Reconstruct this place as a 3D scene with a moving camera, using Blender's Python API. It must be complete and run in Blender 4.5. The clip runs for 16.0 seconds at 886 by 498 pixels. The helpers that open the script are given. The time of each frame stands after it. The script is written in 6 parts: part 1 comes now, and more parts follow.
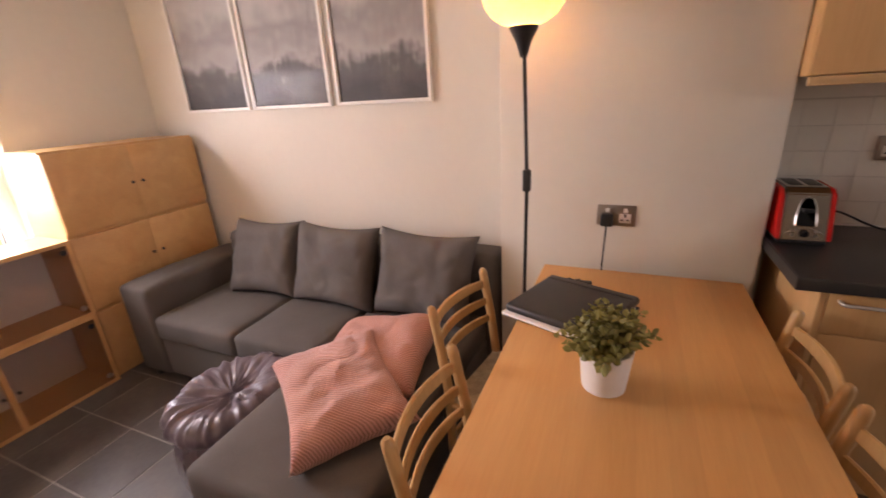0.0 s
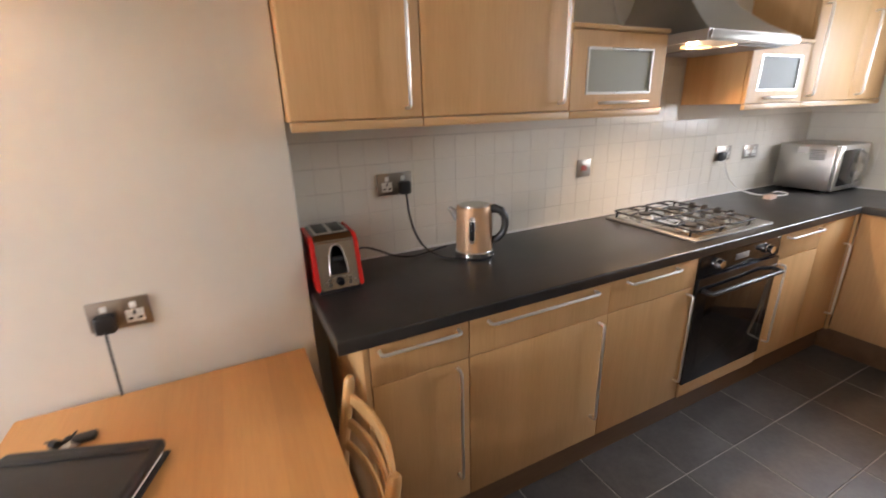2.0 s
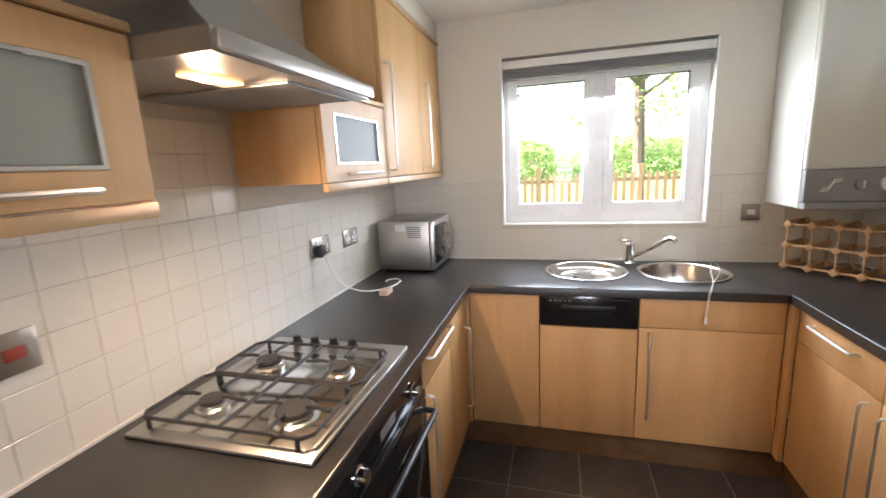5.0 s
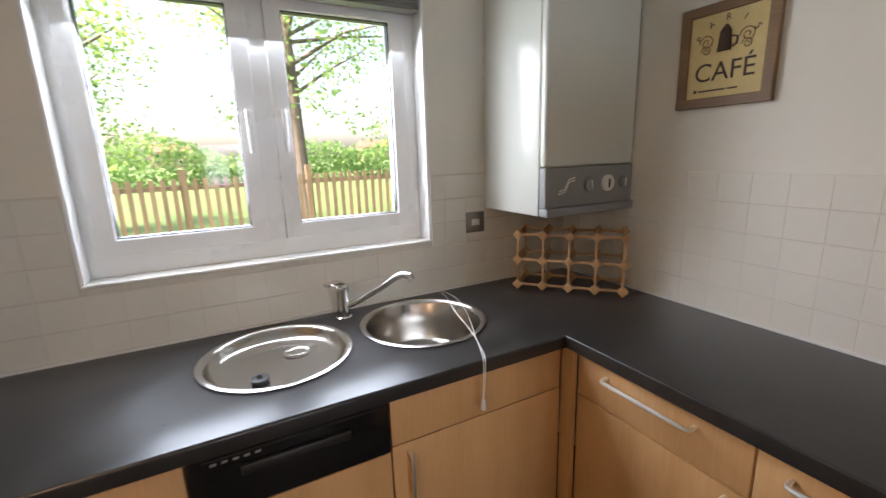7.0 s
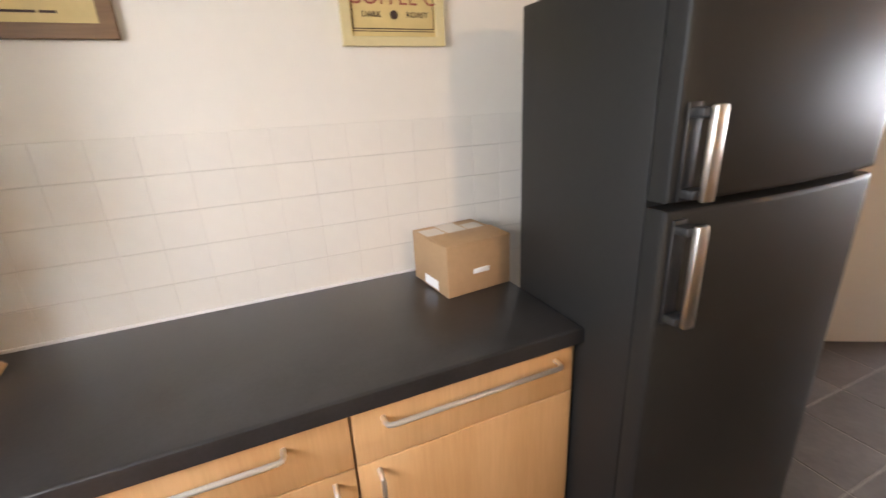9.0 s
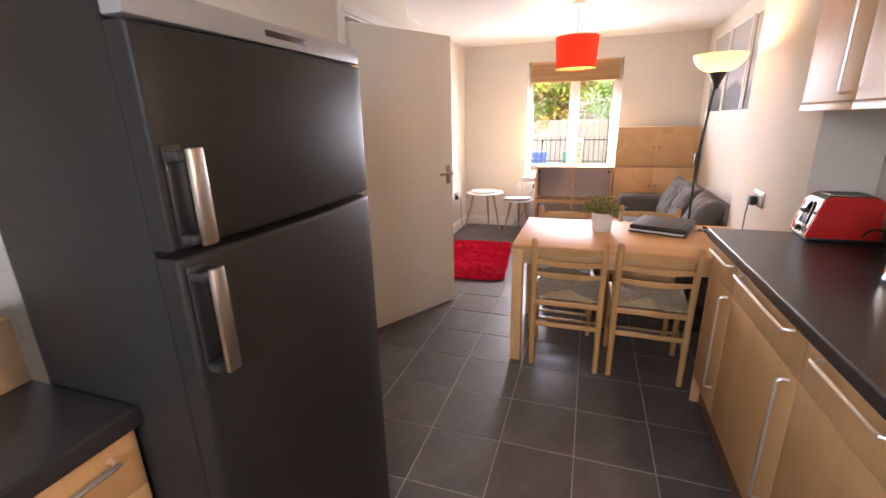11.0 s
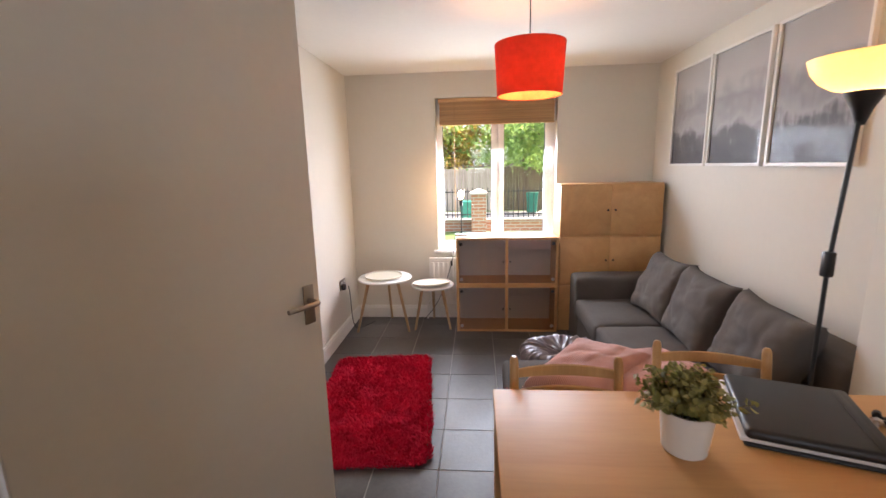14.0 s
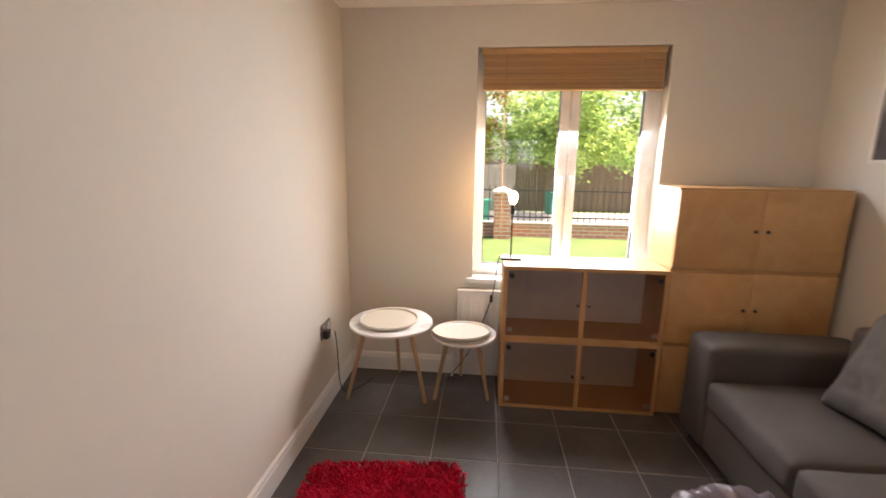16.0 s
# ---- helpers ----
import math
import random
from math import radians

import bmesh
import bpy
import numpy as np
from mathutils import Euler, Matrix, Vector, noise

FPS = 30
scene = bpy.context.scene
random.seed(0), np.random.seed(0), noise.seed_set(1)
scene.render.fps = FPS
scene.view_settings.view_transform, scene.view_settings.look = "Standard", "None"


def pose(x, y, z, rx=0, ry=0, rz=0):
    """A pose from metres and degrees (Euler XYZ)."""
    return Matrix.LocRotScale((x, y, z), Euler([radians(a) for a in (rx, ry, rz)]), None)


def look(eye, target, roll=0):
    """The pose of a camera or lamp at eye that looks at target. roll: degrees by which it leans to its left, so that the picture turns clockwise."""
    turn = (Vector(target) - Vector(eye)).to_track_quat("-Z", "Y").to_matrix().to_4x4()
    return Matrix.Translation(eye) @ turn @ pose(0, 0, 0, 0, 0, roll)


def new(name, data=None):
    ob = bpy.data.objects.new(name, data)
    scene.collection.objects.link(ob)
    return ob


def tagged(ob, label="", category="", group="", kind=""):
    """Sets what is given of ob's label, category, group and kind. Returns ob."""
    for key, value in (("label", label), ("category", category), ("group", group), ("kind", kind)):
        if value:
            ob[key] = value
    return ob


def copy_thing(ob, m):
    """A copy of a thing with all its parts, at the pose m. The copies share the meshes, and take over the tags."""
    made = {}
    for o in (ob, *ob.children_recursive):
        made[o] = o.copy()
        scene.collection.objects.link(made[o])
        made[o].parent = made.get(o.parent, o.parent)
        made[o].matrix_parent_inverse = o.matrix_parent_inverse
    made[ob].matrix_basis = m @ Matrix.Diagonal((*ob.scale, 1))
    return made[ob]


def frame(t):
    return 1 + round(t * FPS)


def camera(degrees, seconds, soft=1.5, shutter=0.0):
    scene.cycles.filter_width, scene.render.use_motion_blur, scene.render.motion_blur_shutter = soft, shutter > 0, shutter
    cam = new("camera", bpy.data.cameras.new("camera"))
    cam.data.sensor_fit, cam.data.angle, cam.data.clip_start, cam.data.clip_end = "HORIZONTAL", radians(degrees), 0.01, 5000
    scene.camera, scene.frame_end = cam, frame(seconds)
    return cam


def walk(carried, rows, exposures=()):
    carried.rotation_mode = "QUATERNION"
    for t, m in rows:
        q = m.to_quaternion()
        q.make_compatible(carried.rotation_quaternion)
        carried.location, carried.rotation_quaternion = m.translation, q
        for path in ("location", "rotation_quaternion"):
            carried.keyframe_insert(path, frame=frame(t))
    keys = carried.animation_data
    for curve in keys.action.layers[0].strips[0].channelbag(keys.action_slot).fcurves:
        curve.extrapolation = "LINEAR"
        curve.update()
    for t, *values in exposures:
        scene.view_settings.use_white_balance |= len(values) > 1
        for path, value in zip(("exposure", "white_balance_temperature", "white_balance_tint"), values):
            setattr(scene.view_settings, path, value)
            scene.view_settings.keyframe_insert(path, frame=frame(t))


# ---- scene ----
cam = camera(92.4, 16.0, shutter=0.2)
PATH = [
    (0, (3.020, -2.055, 1.472), (2.258, -0.338, 0.788), -3.3),
    (0.5, (3.022, -1.954, 1.449), (2.785, -0.164, 0.59), -2.3),
    (1, (3.087, -1.834, 1.435), (3.043, -0.124, 0.4), -1.4),
    (1.5, (3.222, -1.718, 1.438), (3.524, -0.016, 0.432), -0.9),
    (2, (3.337, -1.614, 1.494), (4.172, 0.088, 0.856), -1.7),
    (2.5, (3.4, -1.521, 1.528), (4.553, 0.05, 1.077), -2.3),
    (3, (3.512, -1.474, 1.521), (4.721, 0.062, 1.099), -2.3),
    (3.5, (3.757, -1.411, 1.515), (4.981, 0.121, 1.121), -1.7),
    (4, (3.943, -1.283, 1.505), (5.417, 0.014, 1.123), -1.1),
    (4.5, (4.119, -1.1, 1.519), (5.876, -0.225, 1.134), -3.6),
    (5, (4.394, -1.036, 1.502), (6.285, -0.511, 1.115), -2.7),
    (7.5, (5.71, -1.126, 1.461), (7.082, -2.505, 0.997), -3.4),
    (8, (5.87, -1.213, 1.458), (6.641, -2.979, 0.92), -4.8),
    (8.5, (5.911, -1.331, 1.463), (5.995, -3.222, 0.82), -3.3),
    (9, (5.95, -1.291, 1.419), (5.218, -3.034, 0.77), -2.9),
    (9.5, (6.001, -1.199, 1.42), (4.697, -2.564, 0.759), 0.2),
    (9.6, (6.002, -1.184, 1.419), (4.632, -2.484, 0.76), 0.9),
    (10, (6.012, -1.157, 1.419), (4.459, -2.227, 0.752), -0.3),
    (10.2, (5.992, -1.143, 1.407), (4.375, -2.119, 0.751), -0.8),
    (12.5, (5.04, -1.3, 1.487), (3.096, -1.515, 1.068), -1.2),
    (13, (4.687, -1.349, 1.476), (2.736, -1.559, 1.087), -1.6),
    (13.5, (4.36, -1.448, 1.462), (2.406, -1.644, 1.079), -1.4),
    (14, (4.052, -1.608, 1.486), (2.095, -1.763, 1.103), -1.4),
    (14.5, (3.697, -1.735, 1.492), (1.742, -1.866, 1.089), -0.9),
    (15, (3.384, -1.873, 1.48), (1.429, -1.868, 1.059), -1.4),
    (15.5, (3.065, -1.923, 1.494), (1.12, -1.793, 1.047), -2.8),
    (16, (2.708, -1.909, 1.428), (0.758, -2.094, 1.025), 0.7),
]
EXPOSURES = [(0.0, 2.4, 7900, 36), (0.5, 2.95, 7800, 32), (1.0, 3.05, 7700, 31), (1.5, 3.05, 7600, 29), (2.0, 3.0, 7000, 22), (2.5, 3.05, 6400, 18), (3.5, 3.05, 6900, 23), (4.0, 3.1, 7000, 23), (4.5, 2.9, 6900, 21), (5.0, 2.95, 6800, 20),
             (7.5, 2.1, 6800, 20), (8.5, 3.1, 7300, 24), (9.0, 3.15, 7100, 23), (9.5, 3.25, 6800, 23), (10.0, 3.15, 6800, 25), (12.5, 2.95, 7400, 31), (13.0, 2.8, 7100, 26), (13.5, 2.5, 6900, 25), (14.0, 2.25, 6700, 22), (14.5, 2.3, 6700, 19), (15.0, 2.3, 6900, 23), (15.5, 2.3, 7100, 23), (16.0, 1.85, 7500, 24)]
walk(cam, [(t, look(eye, target, roll)) for t, eye, target, roll in PATH], EXPOSURES)

# ---- daylight, sun and exposure ----
world = bpy.data.worlds.new("sky")
scene.world = world
world.use_nodes = True
sky = world.node_tree.nodes.new("ShaderNodeTexSky")
sky.sky_type, sky.sun_disc = "NISHITA", False
sky.sun_elevation, sky.sun_rotation = radians(50), radians(5)
sky.air_density, sky.dust_density = 1.0, 4.0
world.node_tree.nodes["Background"].inputs[1].default_value = 0.15
world.node_tree.links.new(sky.outputs[0], world.node_tree.nodes["Background"].inputs[0])

sun = new("sun", bpy.data.lights.new("sun", "SUN"))
sun.data.energy, sun.data.angle, sun.data.color = 5.0, radians(1.5), (1.0, 0.95, 0.87)
sun.matrix_basis = look((0, 0, 30), (1.6, -17, 9.5))


def lamp(name, kind, at, watts, color, size=0.03, aim=None):
    li = bpy.data.lights.new(name, kind)
    li.energy, li.color = watts, color
    if kind == "POINT":
        li.shadow_soft_size = size
    ob = new(name, li)
    ob.matrix_basis = look(at, aim) if aim else Matrix.Translation(at)
    return ob


WARM = (1.0, 0.62, 0.30)
lamp("pendant_bulb_light", "POINT", (1.79, -1.335, 1.93), 0.85, (1.0, 0.33, 0.07), 0.03)
lamp("floor_lamp_light", "POINT", (2.662, -0.475, 1.735), 1.05, (1.0, 0.54, 0.20), 0.04)
lamp("small_lamp_light", "POINT", (0.20, -1.74, 1.225), 0.9, WARM, 0.02)
hl = lamp("hood_light", "SPOT", (5.17, -0.322, 1.687), 6.8, (1.0, 0.74, 0.48), aim=(5.17, -1.00, 0.9))
hl.data.spot_size, hl.data.spot_blend, hl.data.shadow_soft_size = radians(172), 1.0, 0.02

# the sky's light as it comes in through the two window openings
for nm, at, aim, w, size in (("window_light_west", (-0.26, -1.416, 1.36), (0.74, -1.416, 0.70), 17.5, (1.0, 0.92)), ("window_light_east", (7.24, -1.262, 1.60), (6.24, -1.262, 0.90), 8, (1.0, 0.78))):
    wl = lamp(nm, "AREA", at, w, (0.74, 0.875, 1.0), aim=aim)
    wl.data.shape, wl.data.size, wl.data.size_y = "RECTANGLE", *size

# ---- materials ----


def nodes_of(name):
    m = bpy.data.materials.new(name)
    m.use_nodes = True
    t = m.node_tree
    return m, t, t.nodes["Principled BSDF"]


def add(t, kind, **props):
    n = t.nodes.new(kind)
    for k, v in props.items():
        n.inputs[k.replace("_", " ")].default_value = v
    return n


def coords(t, scale=(1, 1, 1), rot=(0, 0, 0), kind="Object"):
    c, mp = t.nodes.new("ShaderNodeTexCoord"), t.nodes.new("ShaderNodeMapping")
    mp.inputs["Scale"].default_value, mp.inputs["Rotation"].default_value = scale, rot
    t.links.new(c.outputs[kind], mp.inputs[0])
    return mp.outputs[0]


def ramp(t, fac, stops):
    r = t.nodes.new("ShaderNodeValToRGB")
    e = r.color_ramp.elements
    while len(e) < len(stops):
        e.new(0.5)
    for el, (p, c) in zip(e, stops):
        el.position, el.color = p, (*c, 1)
    t.links.new(fac, r.inputs[0])
    return r.outputs[0]


def mul(c, k):
    return tuple(min(1.0, v * k) for v in c)


def surface(name, base, rough=0.5, metal=0.0, vary=0.1, coarse=2.5, fine=60.0, bump=0.1, bump_scale=200.0, stretch=(1, 1, 1), rough_vary=0.08, spec=0.5, rand=0.0, dist=0.002):
    """Paint, plastic, metal or cloth: mottled at two scales, with fine relief."""
    m, t, b = nodes_of(name)
    v = coords(t, stretch)
    n1 = add(t, "ShaderNodeTexNoise", Scale=coarse, Detail=4.0)
    n2 = add(t, "ShaderNodeTexNoise", Scale=fine, Detail=3.0)
    t.links.new(v, n1.inputs["Vector"])
    t.links.new(v, n2.inputs["Vector"])
    mx = t.nodes.new("ShaderNodeMath")
    mx.operation = "MULTIPLY_ADD"
    t.links.new(n2.outputs[0], mx.inputs[0])
    mx.inputs[1].default_value = 0.45
    t.links.new(n1.outputs[0], mx.inputs[2])
    col = ramp(t, mx.outputs[0], [(0.45, mul(base, 1 - vary)), (1.0, mul(base, 1 + vary))])
    if rand:
        info = t.nodes.new("ShaderNodeObjectInfo")
        hsv = t.nodes.new("ShaderNodeHueSaturation")
        mr = add(t, "ShaderNodeMapRange")
        mr.inputs[3].default_value, mr.inputs[4].default_value = 1 - rand, 1 + rand
        t.links.new(info.outputs["Random"], mr.inputs[0])
        t.links.new(mr.outputs[0], hsv.inputs["Value"])
        t.links.new(col, hsv.inputs["Color"])
        col = hsv.outputs[0]
    t.links.new(col, b.inputs["Base Color"])
    rr = add(t, "ShaderNodeMapRange")
    rr.inputs[3].default_value, rr.inputs[4].default_value = max(0.02, rough - rough_vary), min(1, rough + rough_vary)
    t.links.new(n1.outputs[0], rr.inputs[0])
    t.links.new(rr.outputs[0], b.inputs["Roughness"])
    b.inputs["Metallic"].default_value = metal
    b.inputs["Specular IOR Level"].default_value = spec
    if bump:
        n3 = add(t, "ShaderNodeTexNoise", Scale=bump_scale, Detail=4.0)
        t.links.new(v, n3.inputs["Vector"])
        bp = add(t, "ShaderNodeBump", Strength=bump, Distance=dist)
        t.links.new(n3.outputs[0], bp.inputs["Height"])
        t.links.new(bp.outputs[0], b.inputs["Normal"])
    return m


def timber(name, light, dark, along="z", rough=0.4, scale=1.0, rand=0.05, bump=0.04, strips=0.0):
    """Veneer or solid wood with grain along one axis."""
    m, t, b = nodes_of(name)
    k = {"x": (0.06, 1, 1), "y": (1, 0.06, 1), "z": (1, 1, 0.06)}[along]
    info = t.nodes.new("ShaderNodeObjectInfo")
    v = coords(t, tuple(s * scale for s in k))
    ad = t.nodes.new("ShaderNodeVectorMath")
    ad.operation = "MULTIPLY_ADD"
    t.links.new(info.outputs["Random"], ad.inputs[0])
    ad.inputs[1].default_value = (7, 5, 3)
    t.links.new(v, ad.inputs[2])
    n1 = add(t, "ShaderNodeTexNoise", Scale=9.0, Detail=5.0, Distortion=0.6)
    n2 = add(t, "ShaderNodeTexNoise", Scale=160.0, Detail=3.0)
    for n in (n1, n2):
        t.links.new(ad.outputs[0], n.inputs["Vector"])
    mx = t.nodes.new("ShaderNodeMath")
    mx.operation = "MULTIPLY_ADD"
    t.links.new(n2.outputs[0], mx.inputs[0])
    mx.inputs[1].default_value = 0.5
    t.links.new(n1.outputs[0], mx.inputs[2])
    col = ramp(t, mx.outputs[0], [(0.5, dark), (0.95, light)])
    hsv = t.nodes.new("ShaderNodeHueSaturation")
    mr = add(t, "ShaderNodeMapRange")
    mr.inputs[3].default_value, mr.inputs[4].default_value = 1 - rand, 1 + rand
    fac = info.outputs["Random"]
    if strips:
        sep, st, fl, wn = t.nodes.new("ShaderNodeSeparateXYZ"), t.nodes.new("ShaderNodeMath"), t.nodes.new("ShaderNodeMath"), t.nodes.new("ShaderNodeTexWhiteNoise")
        st.operation, fl.operation, wn.noise_dimensions = "MULTIPLY", "FLOOR", "1D"
        st.inputs[1].default_value = 1 / strips
        t.links.new(coords(t), sep.inputs[0])
        t.links.new(sep.outputs[0], st.inputs[0])
        t.links.new(st.outputs[0], fl.inputs[0])
        t.links.new(fl.outputs[0], wn.inputs["W"])
        fac = wn.outputs["Value"]
    t.links.new(fac, mr.inputs[0])
    t.links.new(mr.outputs[0], hsv.inputs["Value"])
    t.links.new(col, hsv.inputs["Color"])
    t.links.new(hsv.outputs[0], b.inputs["Base Color"])
    rr = add(t, "ShaderNodeMapRange")
    rr.inputs[3].default_value, rr.inputs[4].default_value = rough - 0.06, rough + 0.08
    t.links.new(n1.outputs[0], rr.inputs[0])
    t.links.new(rr.outputs[0], b.inputs["Roughness"])
    bp = add(t, "ShaderNodeBump", Strength=bump, Distance=0.001)
    t.links.new(mx.outputs[0], bp.inputs["Height"])
    t.links.new(bp.outputs[0], b.inputs["Normal"])
    return m


def ribbed(name, base, dark, scale, rot, rough=0.9, strength=0.8):
    """Corduroy or woven cloth: wave ribs over a soft mottle."""
    m, t, b = nodes_of(name)
    v = coords(t, (1, 1, 1), rot)
    w = add(t, "ShaderNodeTexWave", Scale=scale, Distortion=0.6)
    w.inputs["Detail"].default_value = 1.0
    n = add(t, "ShaderNodeTexNoise", Scale=8.0, Detail=4.0)
    t.links.new(v, w.inputs["Vector"])
    t.links.new(v, n.inputs["Vector"])
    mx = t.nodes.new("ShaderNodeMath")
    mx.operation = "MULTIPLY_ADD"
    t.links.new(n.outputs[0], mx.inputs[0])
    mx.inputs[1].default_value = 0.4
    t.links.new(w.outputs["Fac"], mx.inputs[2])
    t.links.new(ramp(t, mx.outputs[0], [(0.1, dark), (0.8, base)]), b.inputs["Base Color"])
    b.inputs["Roughness"].default_value = rough
    b.inputs["Sheen Weight"].default_value = 0.3
    bp = add(t, "ShaderNodeBump", Strength=strength, Distance=0.004)
    t.links.new(w.outputs["Fac"], bp.inputs["Height"])
    t.links.new(bp.outputs[0], b.inputs["Normal"])
    return m


def glass(name, color=(1, 1, 1), rough=0.0, gloss=0.035, graze=0.8):
    """Thin pane: mostly clear, with a mirror gloss that grows at grazing angles."""
    m, t, b = nodes_of(name)
    t.nodes.remove(b)
    tr, gl, mix = t.nodes.new("ShaderNodeBsdfTransparent"), t.nodes.new("ShaderNodeBsdfGlossy"), t.nodes.new("ShaderNodeMixShader")
    tr.inputs[0].default_value, gl.inputs[0].default_value = (*color, 1), (1, 1, 1, 1)
    gl.inputs["Roughness"].default_value = rough
    lw = t.nodes.new("ShaderNodeLayerWeight")
    lw.inputs[0].default_value = 0.5
    pw, sc = t.nodes.new("ShaderNodeMath"), t.nodes.new("ShaderNodeMath")
    pw.operation, sc.operation = "POWER", "MULTIPLY_ADD"
    t.links.new(lw.outputs["Facing"], pw.inputs[0])
    pw.inputs[1].default_value = 4.0
    t.links.new(pw.outputs[0], sc.inputs[0])
    sc.inputs[1].default_value, sc.inputs[2].default_value = graze, gloss
    t.links.new(sc.outputs[0], mix.inputs[0])
    t.links.new(tr.outputs[0], mix.inputs[1])
    t.links.new(gl.outputs[0], mix.inputs[2])
    t.links.new(mix.outputs[0], t.nodes["Material Output"].inputs[0])
    return m


def see_through(name, color, back, amount=0.5, rough=0.6):
    """Cloth, frosted glass or leaf: part of the light that falls on it comes out behind."""
    m, t, b = nodes_of(name)
    b.inputs["Roughness"].default_value = rough
    n = add(t, "ShaderNodeTexNoise", Scale=30.0, Detail=4.0)
    t.links.new(coords(t), n.inputs["Vector"])
    t.links.new(ramp(t, n.outputs[0], [(0.3, mul(color, 0.85)), (0.7, mul(color, 1.12))]), b.inputs["Base Color"])
    tl, mix = t.nodes.new("ShaderNodeBsdfTranslucent"), t.nodes.new("ShaderNodeMixShader")
    tl.inputs[0].default_value, mix.inputs[0].default_value = (*back, 1), amount
    t.links.new(b.outputs[0], mix.inputs[1])
    t.links.new(tl.outputs[0], mix.inputs[2])
    t.links.new(mix.outputs[0], t.nodes["Material Output"].inputs[0])
    return m


def glow(name, color, strength):
    m, t, b = nodes_of(name)
    b.inputs["Emission Color"].default_value, b.inputs["Emission Strength"].default_value = (*color, 1), strength
    b.inputs["Base Color"].default_value = (*color, 1)
    return m


WALL = surface("wall_paint", (0.72, 0.68, 0.60), 0.75, vary=0.03, coarse=1.2, fine=25, bump=0.12, bump_scale=350)
CEIL = surface("ceiling_paint", (0.82, 0.79, 0.75), 0.85, vary=0.03, coarse=1.0, fine=30, bump=0.15, bump_scale=250)
GLOSS_WHITE = surface("white_gloss_paint", (0.80, 0.78, 0.74), 0.35, vary=0.03, bump=0.03, bump_scale=80)
UPVC = surface("white_upvc", (0.86, 0.86, 0.84), 0.28, vary=0.02, bump=0.0)
DOOR_PAINT = surface("door_paint", (0.74, 0.70, 0.63), 0.42, vary=0.03, coarse=1.5, fine=40, bump=0.06, bump_scale=120)
SLATE = surface("floor_tile_slate", (0.085, 0.077, 0.073), 0.40, vary=0.35, coarse=5, fine=45, bump=0.25, bump_scale=45, rand=0.14, rough_vary=0.14, dist=0.003)
GROUT = surface("grey_grout", (0.32, 0.30, 0.28), 0.9, vary=0.2, fine=90, bump=0.3)
WALL_TILE = surface("cream_wall_tile", (0.74, 0.70, 0.62), 0.22, vary=0.03, coarse=4, fine=30, bump=0.07, bump_scale=14, rand=0.012, dist=0.004)
WALL_GROUT = surface("pale_grout", (0.60, 0.56, 0.49), 0.9, vary=0.12, bump=0.2)
BEECH = timber("beech_veneer", (0.695, 0.425, 0.198), (0.59, 0.338, 0.142), "z", 0.50)
BEECH_X = timber("beech_edge", (0.62, 0.40, 0.20), (0.52, 0.32, 0.15), "x", 0.4)
TABLE_WOOD = timber("table_beech", (0.66, 0.360, 0.138), (0.585, 0.302, 0.108), "y", 0.50, rand=0.045, strips=0.062)
CHAIR_WOOD = timber("chair_beech", (0.60, 0.36, 0.16), (0.46, 0.26, 0.10), "z", 0.32)
BIRCH = timber("birch_veneer", (0.63, 0.37, 0.16), (0.53, 0.295, 0.115), "x", 0.45)
PINE = timber("pine_rack", (0.55, 0.33, 0.16), (0.40, 0.22, 0.09), "z", 0.6)
OAK_LEG = timber("pale_oak_leg", (0.55, 0.38, 0.22), (0.44, 0.28, 0.14), "z", 0.5)
PLINTH = timber("brown_plinth", (0.20, 0.115, 0.06), (0.14, 0.075, 0.035), "x", 0.45)
COUNTER = surface("black_laminate", (0.0255, 0.024, 0.0232), 0.30, vary=0.4, coarse=9, fine=140, bump=0.10, bump_scale=300, rough_vary=0.05, spec=0.6)
STEEL = surface("brushed_steel", (0.46, 0.445, 0.42), 0.36, 1.0, vary=0.06, coarse=3, fine=90, bump=0.05, bump_scale=120, stretch=(0.15, 1, 1))
SINK_STEEL = surface("sink_steel", (0.50, 0.48, 0.45), 0.22, 1.0, vary=0.05, bump=0.04, bump_scale=160)
CHROME = surface("chrome", (0.75, 0.74, 0.72), 0.12, 1.0, vary=0.02, bump=0.0, rough_vary=0.04)
DARK_CHROME = surface("dark_chrome", (0.34, 0.31, 0.28), 0.18, 1.0, vary=0.05, coarse=9, bump=0.02, bump_scale=14, rough_vary=0.05)
BAR = surface("satin_steel_bar", (0.90, 0.88, 0.84), 0.40, 1.0, vary=0.03, bump=0.0, rough_vary=0.05)
SATIN = surface("satin_nickel", (0.62, 0.60, 0.56), 0.28, 1.0, vary=0.03, bump=0.0, rough_vary=0.05)
PLATE = surface("brushed_socket_plate", (0.36, 0.32, 0.28), 0.38, 1.0, vary=0.08, fine=120, bump=0.04)
BLACK = surface("black_plastic", (0.018, 0.018, 0.018), 0.4, vary=0.2, bump=0.05)
BLACK_GLOSS = surface("black_enamel", (0.012, 0.012, 0.013), 0.14, vary=0.1, bump=0.0, rough_vary=0.04)
IRON = surface("cast_iron", (0.025, 0.024, 0.024), 0.6, vary=0.25, bump=0.3, bump_scale=150)
FRIDGE = surface("dark_grey_fridge", (0.0195, 0.0188, 0.0172), 0.46, 0.0, vary=0.14, coarse=2, fine=60, bump=0.16, bump_scale=260, spec=0.22)
WHITE_PLASTIC = surface("white_plastic", (0.80, 0.78, 0.74), 0.4, vary=0.03, bump=0.0)
